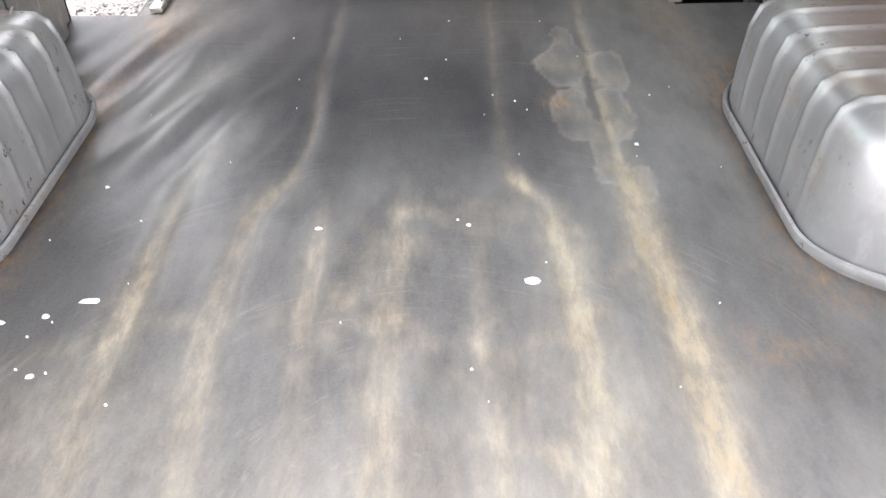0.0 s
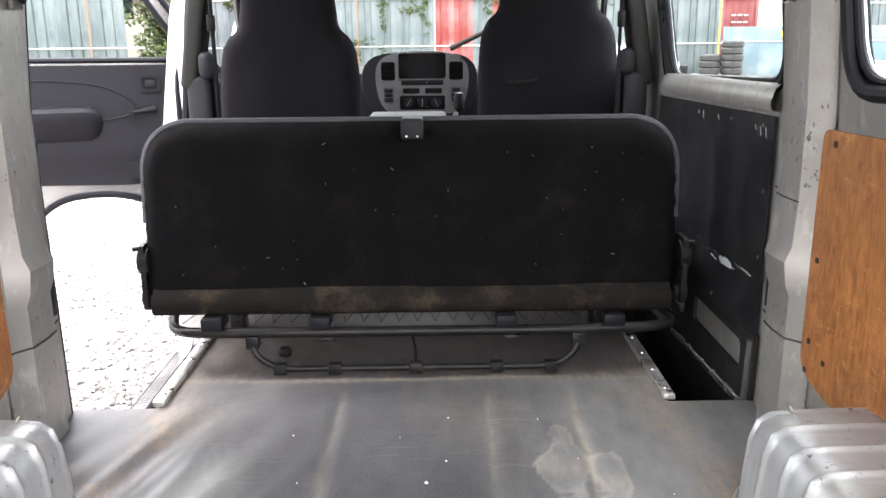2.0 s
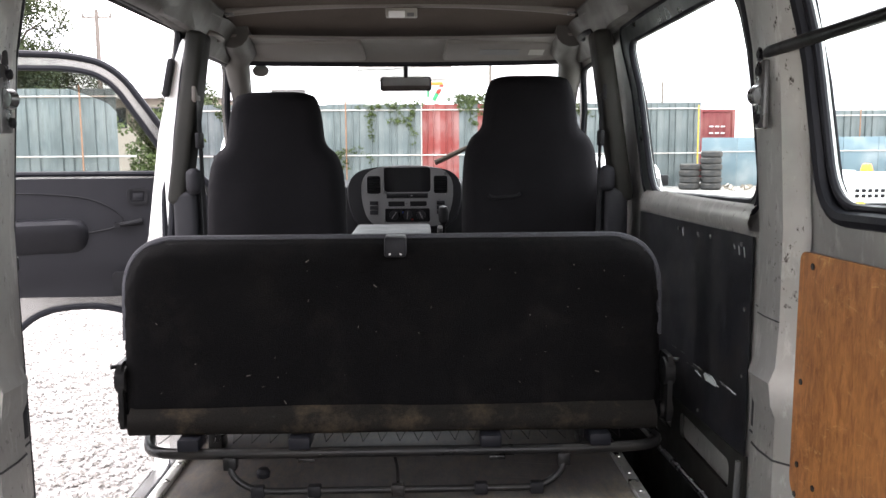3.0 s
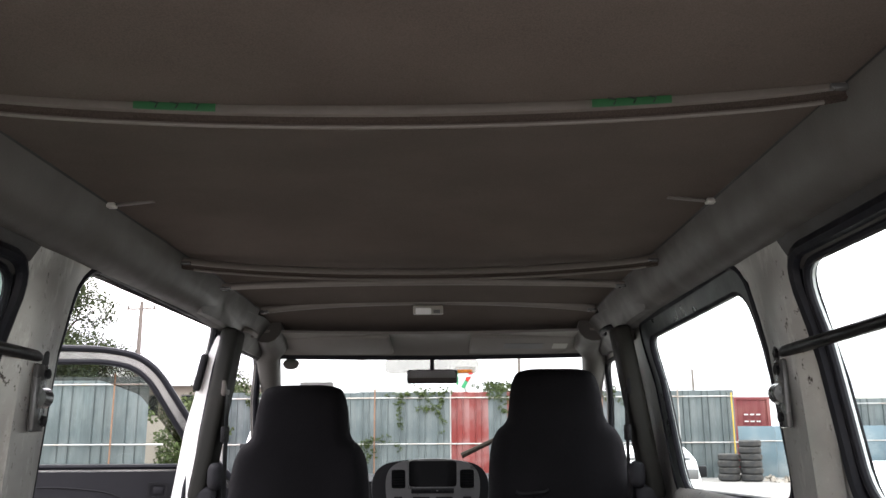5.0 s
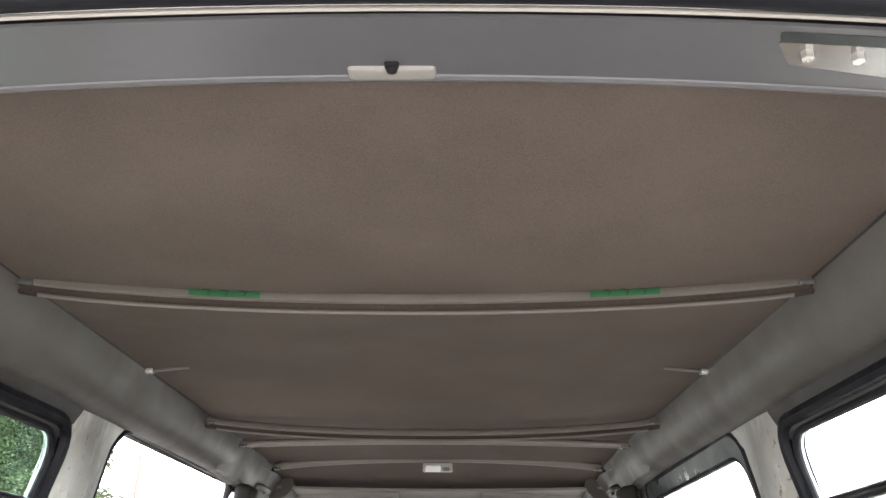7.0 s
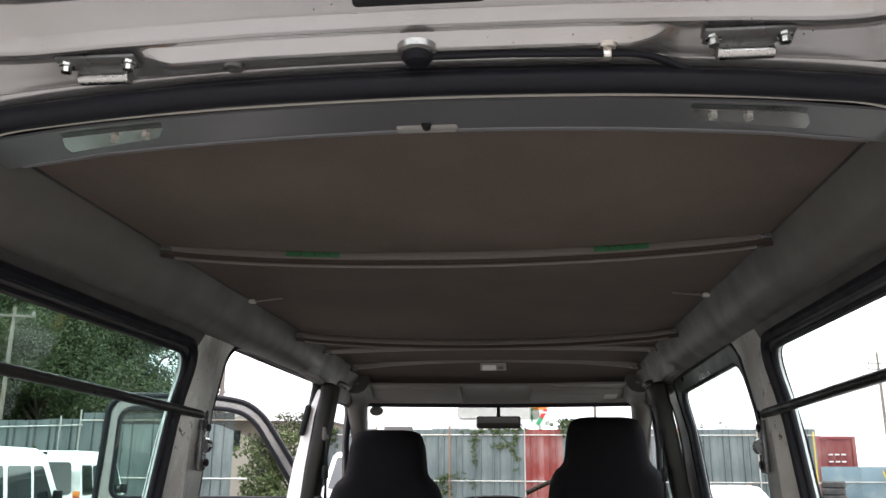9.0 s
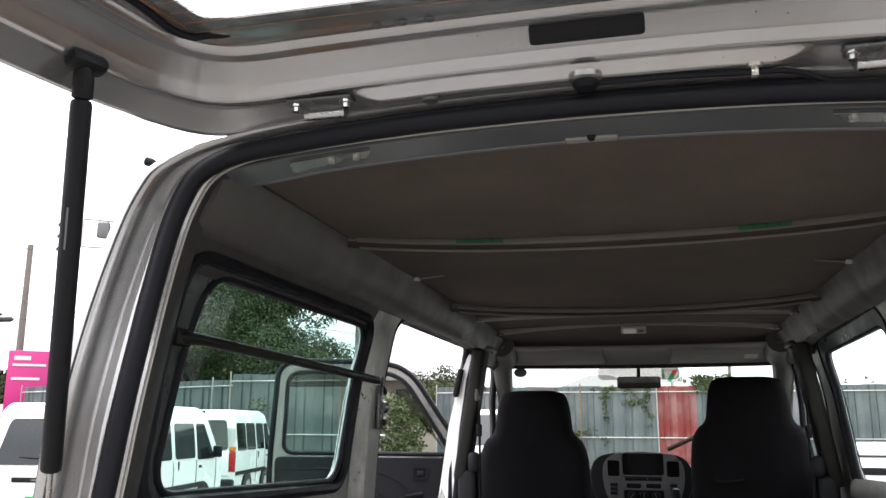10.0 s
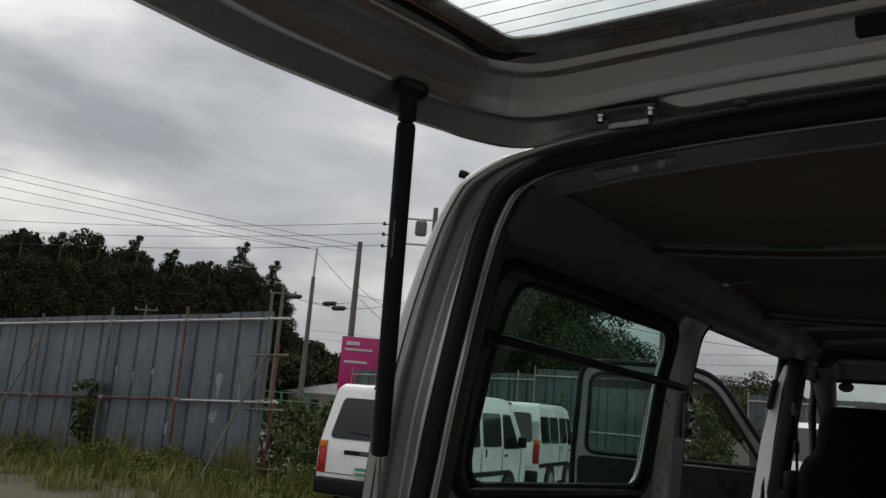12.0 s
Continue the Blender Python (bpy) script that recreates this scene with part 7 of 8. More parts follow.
def tree(x, y, h, r, seed, leaf=0.074, per=1000, z0=0.0, low=0.35, clumps=15, label="broad green leafy tree behind the yard fence"):
    random.seed(seed)
    t = thing("tree", (x, y, z0), label, "tree", "trees")
    bm = bmesh.new()
    top = Vector((x + random.uniform(-.3, .3), y, z0 + h * 0.8))
    add_tube(bm, [(x, y, z0 - 0.1), (x + random.uniform(-.1, .1), y, z0 + h * 0.4), top], [h * 0.028, h * 0.02, h * 0.006], 8)
    cs = []
    for k in range(clumps):
        a = random.uniform(0, 6.28)
        hh = random.uniform(low, 0.92)
        rr = r * math.sin(math.pi * min(1, (hh - low + 0.12) / (1.06 - low + 0.12))) ** 0.6 * random.uniform(0.55, 0.95)
        c = Vector((x + rr * math.cos(a), y + rr * math.sin(a), z0 + h * hh))
        add_tube(bm, [(x, y, z0 + h * hh * 0.7), (c.x * 0.5 + x * 0.5, c.y * 0.5 + y * 0.5, c.z - 0.06 * h), c], [h * 0.010, h * 0.006, h * 0.002], 5)
        cs.append((tuple(c), r * random.uniform(0.30, 0.52)))
    cs.append(((x, y, z0 + h * 0.9), r * 0.4))
    part("trunk", bm, M_BARK, t)
    crown_part("crown", *leaf_cloud(cs, per, leaf, seed), M_LEAF, t)
    return t


def conifer(x, y, h, r, seed, z0=0.0):
    random.seed(seed)
    t = thing("conifer", (x, y, z0), "tall dark conifer on the wooded hillside", "tree", "hill trees")
    bm = bmesh.new()
    add_tube(bm, [(x, y, z0), (x, y, z0 + h)], [h * 0.02, h * 0.003], 7)
    part("trunk", bm, M_BARK, t)
    cs = []
    n = 26
    for k in range(n):
        f = k / (n - 1)
        zz = z0 + h * lerp(0.25, 0.98, f)
        rr = 1.35 * r * (1 - f) ** 0.5 * (0.70 + 0.45 * (k % 3 == 0) + 0.15 * (k % 3 == 1)) + 0.12
        for j in range(5 if f < 0.8 else 2):
            a = j * 1.256 + k * 0.7 + random.uniform(-.3, .3)
            cs.append(((x + rr * 0.7 * math.cos(a), y + rr * 0.7 * math.sin(a), zz - rr * 0.15), max(0.3, rr * 0.5)))
    crown_part("crown", *leaf_cloud(cs, 900, 0.10, seed, 0.45), M_LEAF_D, t)
    return t


for k, (x, y, h, r) in enumerate(((-16.9, 35.5, 8.4, 3.1), (-19.2, 32.5, 8.6, 2.7), (-17.6, 29.0, 6.8, 2.3), (-20.4, 33.2, 9.3, 2.5), (-18.6, 31.0, 7.6, 2.4), (-21.7, 32.8, 9.3, 1.6))):
    tree(x, y, h, r, 3 + k, 0.056, 1350, low=0.14, clumps=46)
tree(-13.6, 27.4, 5.0, 1.5, 16, 0.06, 900, low=0.2, clumps=18, label="slender leafy tree behind the fence")
tree(-8.6, 34.0, 3.9, 1.6, 7, 0.07, 700, label="small leafy tree behind the fence")
tree(-13.0, 27.0, 4.2, 1.8, 8, 0.07, 700, label="small leafy tree behind the fence")
tree(3.2, 42.0, 3.9, 1.5, 9, 0.08, 600, low=0.5, label="clipped tree behind the fence")
tree(-4.0, 60.0, 4.6, 2.6, 10, 0.12, 300, low=0.5, label="far rounded tree behind the fence")
tree(-22.0, 27.6, 3.3, 0.8, 11, 0.07, 700, low=0.45, label="leafy bush beside the magenta sign")

# wooded hill far behind
hill = thing("wooded_hill", (-62, 45, 0), "dark wooded hillside behind the yard", "woodland", kind="stuff")
g = np.random.default_rng(11)
cs = []
HILL_TOP = [(14, 10.4), (29, 11.0), (32, 11.5), (35, 12.1), (38, 12.2), (41, 11.6), (43.8, 12.6), (46.2, 10.9), (48, 12.0), (50, 12.5), (53.7, 12.6), (56, 12.2), (57.8, 11.6), (60.4, 9.6), (62, 8.0), (66, 7.0), (80, 5.2)]
for k in range(1300):
    y = g.uniform(14, 78)
    f = g.uniform(0, 1) ** 0.6
    lump = 0.7 * abs(math.sin(y * 0.9 + 0.6 * math.sin(y * 2.1))) - 0.5
    cs.append(((-60 - g.uniform(0, 4) - 4 * f, y, 0.6 + ((interp(y, HILL_TOP) + lump) * 1.06 - 1.2) * f + g.uniform(-.35, .35)), g.uniform(0.6, 1.6)))
crown_part("crowns", *leaf_cloud(cs, 420, 0.15, 12), M_LEAF_D, hill)
for k, (y, h, r) in enumerate(((40.15, 13.6, 2.0), (51.6, 15.5, 2.2), (55.7, 14.5, 1.9), (43.9, 13.2, 2.4), (33.5, 12.4, 2.3), (27, 11.6, 2.2), (47.7, 12.9, 1.9), (36.6, 12.8, 2.3), (30.5, 12.0, 2.0))):
    conifer(-59.5, y, h, r, 40 + k)
data = leaf_cloud([((-46 - 8 * g.uniform(), 38 + 26 * g.uniform(), 0.6 + 3.6 * g.uniform()), g.uniform(0.9, 1.7)) for _ in range(170)], 120, 0.22, 31)
data_mesh("far_thicket", *data, M_LEAF_D, "dark thicket at the foot of the wooded hill", "thicket")


# ---------------------------------------------------------------- steel hoarding
def sheet_mesh(w, h, key, grooved=False):
    """One corrugated steel sheet: broad flats with paired ribs or narrow paired grooves, bottom at z = 0."""
    if grooved:
        prof = [(0, 0)]
        for c in (0.24, 0.74):
            for e in (-0.026, 0.012):
                prof += [(w * (c + e), 0), (w * (c + e + 0.004), -0.035), (w * (c + e + 0.018), -0.035), (w * (c + e + 0.022), 0)]
        prof.append((w * 1.004, 0))
    else:
        prof = [(0, 0), (w * 0.30, 0), (w * 0.32, 0.06), (w * 0.36, 0.06), (w * 0.38, 0), (w * 0.62, 0), (w * 0.64, 0.06), (w * 0.68, 0.06), (w * 0.70, 0), (w * 1.004, 0)]
    vv = [(x, -d, z) for z in (0, h) for x, d in prof] + [(x, -d + 0.004, z) for z in (0, h) for x, d in prof]
    if grooved:
        vv = [(x + 0.045 * z, y, z) for x, y, z in vv]
    n = len(prof)
    ff = [(i, i + 1, n + i + 1, n + i) for i in range(n - 1)] + [(2 * n + i + 1, 2 * n + i, 3 * n + i, 3 * n + i + 1) for i in range(n - 1)]
    me = bpy.data.meshes.new(key)
    me.from_pydata(vv, [], ff)
    return me


def hoarding(name, p0, p1, h, w, label, material, red=(), pipes=True, posts=True, z0=0.0, seed=1, back=False, rail=None, grooved=False):
    """A fence of upright steel sheets on pipe rails between two ground points."""
    a, b = Vector((*p0, z0)), Vector((*p1, z0))
    d = (b - a).normalized()
    ang = math.degrees(math.atan2(d.y, d.x))
    t = thing(name, a, label, "fence")
    me = sheet_mesh(w, h, "steel_sheet", grooved)
    me.materials.append(material)
    mr = sheet_mesh(w, h, "steel_sheet_red")
    mr.materials.append(M_SHEET_R)
    n = int((b - a).length / w)
    random.seed(seed)
    for k in range(n):
        o = new("steel_sheet", mr if k in red else me)
        o.parent = t
        o.matrix_basis = pose(*(d * (k * w)), 0, 0, ang) @ Matrix.Translation((0, random.uniform(-.004, .004), random.uniform(-.014, .014)))
    nrm = Vector((d.y, -d.x, 0)) * (0.09 if not back else -0.09)
    if pipes:
        for z in (h * 0.40, h * 0.93):
            part("rail_pipe", tube([a + nrm + Vector((0, 0, z)), b + nrm + Vector((0, 0, z))], 0.024, 8), rail or M_PIPE, t, "steel pipe rail")
    if posts:
        for k in range(0, n + 1, 4):
            q = a + d * (k * w) + nrm * 1.6
            part("post_pipe", tube([q, q + Vector((0, 0, h * 1.03))], 0.024, 8), M_RUST if k % 3 else M_PIPE, t, "pipe post")
    return t


F1 = hoarding("steel_fence", (-7.36, 28.0), (9.5, 28.0), 2.78, 0.62, "blue-grey corrugated steel yard fence with vines", M_SHEET, red=(12, 13, 15))
hoarding("steel_fence", (-12.6, 23.0), (-7.6, 23.0), 3.0, 0.9, "tall pale blue steel sheet fence", M_SHEET, seed=2)
hoarding("steel_fence", (-24.0, 27.5), (-12.4, 23.6), 2.9, 0.9, "blue-grey steel sheet fence", M_SHEET, seed=3)
F4 = hoarding("steel_fence", (-18.6, 8.53), (-10.92, 9.973), 3.0, 0.965, "weathered grey steel fence propped with rusty pipes", M_SHEET_D, seed=4, posts=False, pipes=False, grooved=True)
# rusty pipe scaffolding that props the weathered fence
dF = (Vector((-11.2, 9.92, 0)) - Vector((-18.6, 8.53, 0))).normalized()
nF = Vector((dF.y, -dF.x, 0))
A4 = Vector((-18.6, 8.53, 0))
for a, b, z, m, words in ((-0.2, 8.25, 2.86, M_PIPE, "galvanised top rail"), (-0.2, 2.35, 1.40, M_PIPE_OLD, "weathered middle rail"), (2.30, 5.98, 1.39, M_PIPE_RED, "red rusted middle rail"), (5.94, 8.15, 1.38, M_PIPE, "galvanised middle rail")):
    part("rail_pipe", tube([A4 + dF * a + nF * 0.10 + Vector((0, 0, z)), A4 + dF * b + nF * 0.10 + Vector((0, 0, z))], 0.026, 8), m, F4, words)
for s, e, m in ((2.10, 3.05, M_PIPE_OLD), (3.98, 3.14, M_PIPE_OLD), (5.86, 3.12, M_PIPE_RED), (7.74, 3.35, M_PIPE_OLD), (8.0, 2.4, M_PIPE_RED)):
    q = A4 + dF * s + nF * 0.155
    part("scaffold_post", tube([q, q + dF * (0.045 * e) + Vector((0, 0, e))], 0.026, 8), m, F4, "rusty scaffold pipe")
    for z in (1.39, 2.86):
        if z < e:
            part("clamp", obox(Matrix.Translation(q - nF * 0.028 + dF * (0.045 * z) + Vector((0, 0, z))) @ pose(0, 0, 0, 0, 0, 10.6), (0.075, 0.095, 0.075), 0.012), M_PIPE, F4, "steel pipe clamp")
for s, e, z in ((1.70, 2.20, 2.45), (7.30, 7.90, 2.2)):
    q = A4 + dF * s + nF * 1.0
    part("scaffold_brace", tube([q, A4 + dF * e + nF * 0.2 + Vector((0, 0, z))], 0.024, 8), M_PIPE_OLD, F4, "leaning brace pipe")
# old whitewash splashes on the sheets
random.seed(8)
for s, z, w, h in ((4.25, 1.92, 0.05, 0.10), (4.68, 1.80, 0.035, 0.10), (5.17, 1.88, 0.04, 0.09), (6.76, 1.68, 0.10, 0.22), (7.22, 1.55, 0.035, 0.16), (3.2, 1.55, 0.06, 0.10), (6.70, 1.08, 0.08, 0.13), (5.62, 0.85, 0.05, 0.10), (2.7, 1.95, 0.03, 0.08), (4.1, 1.2, 0.03, 0.12)):
    loop = []
    for k in range(14):
        a = 6.283 * k / 14
        e = 1 + 0.35 * math.sin(2 * a + z * 7) * random.random() + random.uniform(-.15, .15)
        loop.append(Vector((s + w * e * math.cos(a) * (1.0 if math.sin(a) > 0 else 0.55), z + h * e * math.sin(a))))
    part("splash", shell(loop, [], lambda u, v: A4 + dF * u + nF * 0.0065 + Vector((0, 0, v)), lambda u, v: A4 + dF * u + nF * 0.002 + Vector((0, 0, v)), 0.2), M_SPLASH, F4, "pale whitewash splash")
for z in (0.25, 1.25, 2.2):
    q = A4 + dF * 7.85
    part("scaffold_rung", tube([q - dF * 0.3 + nF * 0.2 + Vector((0, 0, z)), q + dF * 0.5 + nF * 0.2 + Vector((0, 0, z))], 0.022, 8), M_PIPE_OLD, F4)
# the yard falls away a little towards the far end of this fence
F4.matrix_basis = Matrix.Translation((-18.6, 8.53, -0.36)) @ Matrix.Rotation(-radians(2.6), 4, Vector((-dF.y, dF.x, 0)))
low = thing("low_fence", (9.4, 28, 0), "low smooth blue-grey sheet fence", "fence")
for k in range(11):
    o = part("steel_sheet", box((9.45 + 1.2 * k, 27.98, 0), (10.64 + 1.2 * k, 28.01, 1.62), 0.004), M_SHEET_B, low)
part("rail_pipe", tube([(9.4, 27.93, 1.15), (23.4, 27.93, 1.15)], 0.02, 8), M_PIPE, low)
part("warning_plate", box((11.40, 27.90, 1.15), (11.75, 27.94, 1.55), 0.005), M_ORANGE, low, "small orange notice plate")
hoarding("steel_fence", (13.1, 31.0), (19.5, 31.0), 2.6, 0.8, "blue-grey steel fence section", M_SHEET, seed=6)

# vines on the long fence
cs = []
for xb, zt, zb, w in ((-1.55, 2.75, 0.7, 0.20), (-0.75, 2.8, 2.1, 0.55), (-2.55, 1.3, 0.5, 0.35), (2.0, 2.95, 1.9, 0.42), (-0.25, 2.8, 1.4, 0.15), (1.6, 3.0, 2.4, 0.5), (-3.2, 1.0, 0.4, 0.3), (5.3, 2.9, 2.3, 0.5), (-6.4, 2.8, 2.2, 0.5)):
    for k in range(26):
        f = random.random() ** 0.7
        cs.append(((xb + random.gauss(0, w * 0.35) + 0.08 * math.sin(9 * f + xb), 27.86, lerp(zb, zt, f)), 0.045 + 0.07 * random.random()))
    for k in range(10):
        cs.append(((xb + random.gauss(0, w * 1.1), 27.86, zt + random.uniform(-.12, .1)), 0.08))
data_mesh("vines", *leaf_cloud(cs, 1900, 0.034, 8), M_VINE, "green climbing vines on the steel fence", "vine")
cs = [((-7.65 + random.gauss(0, .38), 24.6 + random.uniform(-.8, .8), random.uniform(0.1, 2.5)), 0.26) for _ in range(170)]
cs += [((-14.0 + random.gauss(0, 1.2), 22.5 + random.uniform(-1, 1), random.uniform(0.1, 2.0)), 0.35) for _ in range(40)]
data_mesh("shrubs", *leaf_cloud(cs, 420, 0.06, 18), M_VINE, "overgrown green shrubs at the fence end", "shrub")
cs = [(tuple(A4 + dF * (3.68 + random.gauss(0, .12)) + nF * 0.2 + Vector((0, 0, random.uniform(0.0, 1.45)))), 0.14) for _ in range(26)]
cs += [(tuple(A4 + dF * (8.9 + random.gauss(0, .5)) + nF * random.uniform(-1.5, 0.3) + Vector((0, 0, random.uniform(0.0, 1.35)))), 0.22) for _ in range(40)]
data_mesh("creeper", *leaf_cloud(cs, 900, 0.06, 28), M_VINE, "green creeper on the weathered fence", "vine")

cs = [((-12.9 + random.gauss(0, .55), 12.5 + random.gauss(0, .5), random.uniform(-0.1, 1.25)), random.uniform(0.16, 0.30)) for _ in range(70)]
cs += [((-19.0 + random.gauss(0, 3.0), 19.5 + random.gauss(0, 1.2), random.uniform(-0.1, 1.3)), random.uniform(0.25, 0.5)) for _ in range(110)]
data_mesh("hedge", *leaf_cloud(cs, 800, 0.05, 58), M_HEDGE, "untidy brownish green hedge beyond the fence", "shrub")

# mossy earth along the weathered fence
bm = bmesh.new()
rows = []
for i in range(61):
    s = -8 + 0.33 * i
    far = 4.6 + 1.1 * noise.noise(Vector((s * 0.5, 3, 0))) + 0.4 * noise.noise(Vector((s * 1.7, 8, 0)))
    row = []
    for j in range(9):
        q = A4 + dF * s + nF * lerp(-1.0, far, j / 8)
        row.append(bm.verts.new((q.x, q.y, 0.004 - dip(q.x, q.y) + 0.05 * math.sin(math.pi * j / 8) * (0.6 + 0.5 * noise.noise(Vector((s, j * 0.7, 2)))))))
    rows.append(row)
for p, q in zip(rows, rows[1:]):
    for j in range(8):
        bm.faces.new((p[j], q[j], q[j + 1], p[j + 1]))
solo("earth_verge", bm, M_EARTH, "mossy brown earth verge along the steel fence", "ground", "structure", smooth=60)

# weeds
vv, ff = [], []
g = np.random.default_rng(77)
tufts = []
for k in range(620):
    f = g.uniform(-1.0, 9.8)
    o = abs(g.normal(0, 1.25)) + 0.05
    q = A4 + dF * f + nF * o
    if k % 5 == 0:
        q, o = Vector((g.uniform(-12.4, -9.4), g.uniform(9.5, 13.5), 0)), 0.8
    thick = noise.noise(Vector((f * 0.9, o * 1.1, 5)))
    if thick < -0.18:
        continue
    tufts.append((q, (0.16 + 0.62 * g.random() ** 2) * (1.35 if o < 0.7 else 0.8) * (0.75 + max(0, thick)), g.uniform(0.06, 0.24), int(g.uniform(30, 110))))
for q0, tall, spread, count in tufts:
    for k in range(count):
        q = q0 + Vector((g.normal(0, spread), g.normal(0, spread), 0))
        hgt = tall * g.uniform(0.45, 1.1)
        z = -dip(q.x, q.y)
        a = g.uniform(0, 6.28)
        c, d, wdt = math.cos(a), math.sin(a), g.uniform(0.0025, 0.0075)
        lean = g.uniform(0.1, 0.65) * hgt
        n = len(vv)
        vv += [(q.x - d * wdt, q.y + c * wdt, z), (q.x + d * wdt, q.y - c * wdt, z), (q.x + c * lean * 0.35 + d * wdt * 0.8, q.y + d * lean * 0.35 - c * wdt * 0.8, z + hgt * 0.62),
               (q.x + c * lean * 0.35 - d * wdt * 0.8, q.y + d * lean * 0.35 + c * wdt * 0.8, z + hgt * 0.62), (q.x + c * lean, q.y + d * lean, z + hgt * g.uniform(0.85, 1.0))]
        ff += [(n, n + 1, n + 2), (n, n + 2, n + 3), (n + 3, n + 2, n + 4)]
cs = []
for k in range(620):
    o = abs(g.normal(0, 0.7)) + 0.05
    a = g.uniform(-1.0, 9.6)
    high = 0.12 + 0.65 * max(0, noise.noise(Vector((a * 1.1, o * 1.3, 5))) + 0.25)
    q = A4 + dF * a + nF * o
    cs.append(((q.x, q.y, g.uniform(0.02, high) - dip(q.x, q.y)), g.uniform(0.06, 0.20)))
data_mesh("leafy_weeds", *leaf_cloud(cs, 2200, 0.030, 91), M_WEED, "low leafy green weeds at the fence foot", "weeds")
data_mesh("weeds", vv, ff, M_GRASS, "tall straggly weeds along the fence", "grass")


# ---------------------------------------------------------------- parked vehicles
def parked_van(x, y, ang, L=4.6, W=1.69, H=1.96, tall_lamp=True, label="white parked delivery van", flat_nose=True, glass_front=True):
    """x, y: middle of the tail at the ground; the van points along ang (degrees from +y, to the left)."""
    t = thing("parked_van", (0, 0, 0), label, "van", "parked vans")
    hw = W / 2
    sec = [(-hw * 0.80, H), (-hw * 0.90, H - 0.05), (-hw * 0.99, H * 0.58), (-hw, H * 0.45), (-hw * 0.98, 0.28)]
    prof = lambda z: interp(z, [(0.25, hw * 0.97), (H * 0.45, hw), (H * 0.58, hw * 0.985), (H - 0.10, hw * 0.88), (H, hw * 0.80)])
    side = fillet([Vector((0.0, 0.30)), Vector((L - 0.10, 0.28)), Vector((L, 0.55)), Vector((L - 0.06, 0.98)), Vector((L - 0.75, H - 0.08)), Vector((L - 1.0, H)), Vector((0.25, H)), Vector((0.06, H * 0.62)), Vector((0.0, H * 0.5))],
                  [0.06, 0.08, 0.12, 0.10, 0.15, 0.15, 0.12, 0.1, 0.1], 4)
    bm = shell(side, [], lambda u, z: Vector((-prof(z), u, z)), lambda u, z: Vector((prof(z), u, z)), 0.25)
    body = part("body", bm, M_VANWHITE, t, smooth=45)
    for s in (-1, 1):
        k = L / 4.6
        wins = [(0.30 * k, 1.20 * k), (1.28 * k, 2.25 * k), (2.40 * k, 3.25 * k)]
        for a, b in wins:
            part("window", shell(rrect(a, b, H * 0.57, H * 0.86, 0.06), [], lambda u, z: Vector((s * (prof(z) + 0.006), u, z)), lambda u, z: Vector((s * (prof(z) - 0.01), u, z)), 0.2), M_DARKGLASS, t, "dark side window")
        part("window", shell(fillet([Vector((3.36 * k, H * 0.55)), Vector((L - 0.42 * k, H * 0.55)), Vector((L - 0.86 * k, H * 0.86)), Vector((3.36 * k, H * 0.86))], 0.05), [], lambda u, z: Vector((s * (prof(z) + 0.006), u, z)), lambda u, z: Vector((s * (prof(z) - 0.01), u, z)), 0.2), M_DARKGLASS, t, "dark front door window")
        for u in (2.32 * k, 3.30 * k, L - 0.34):
            part("door_joint", tube([(s * (prof(z) + 0.003), u, z) for z in (0.4, 0.8, H * 0.55)], 0.006, 4), M_INK, t)
        part("side_moulding", box((s * hw - 0.012, 0.1, 0.62), (s * hw + 0.012, L - 0.9, 0.70), 0.004), M_PLASTIC2, t, "black side moulding")
        for u, du, top in ((2.5 * k, 0.03, 1.06), (3.42 * k, 0.12, 0.97)):
            part("door_handle", box((s * (hw - 0.01) - 0.02, u, 0.93), (s * (hw - 0.01) + 0.02, u + du, top), 0.006), M_PLASTIC2, t, "black door handle")
        part("door_mirror", join(box((s * (hw + 0.10) - 0.08, L - 0.62, H * 0.56), (s * (hw + 0.10) + 0.08, L - 0.54, H * 0.56 + 0.20), 0.03), tube([(s * (hw - 0.05), L - 0.5, H * 0.57), (s * (hw + 0.08), L - 0.58, H * 0.6)], 0.018, 6)), M_PLASTIC2, t, "black door mirror")
        lz = (0.62, 0.98) if not tall_lamp else (0.70, 1.10)
        lm = part("tail_lamp", box((s * (hw - 0.075) - 0.055, -0.03, lz[0]), (s * (hw - 0.075) + 0.075, 0.06, lz[1]), 0.02), M_REDLAMP, t, "red tail lamp")
        part("indicator", box((s * (hw - 0.075) - 0.05, -0.032, lz[1]), (s * (hw - 0.075) + 0.07, 0.058, lz[1] + 0.10), 0.015), M_AMBER, t, "amber indicator")
        part("headlamp", box((s * (hw - 0.18) - 0.14, L - 0.10, 0.66), (s * (hw - 0.18) + 0.14, L - 0.0, 0.84), 0.03), M_BEZEL, t, "clear headlamp")
        for u in (0.95, L - 0.95):
            wl_ = part("wheel_arch", lathe([(0.36, -0.02), (0.36, 0.02)], (s * (hw - 0.0), u, 0.32), "x", 24), M_PLASTIC2, t)
            part("tyre", lathe([(0.18, -0.08), (0.29, -0.08), (0.31, -0.05), (0.31, 0.05), (0.29, 0.08), (0.18, 0.08)], (s * (hw - 0.05), u, 0.31), "x", 24), M_TYRE, t)
            part("rim", lathe([(0.19, -0.085), (0.12, -0.07), (0.12, 0.07), (0.19, 0.085)], (s * (hw - 0.05), u, 0.31), "x", 18), M_ZINC, t)
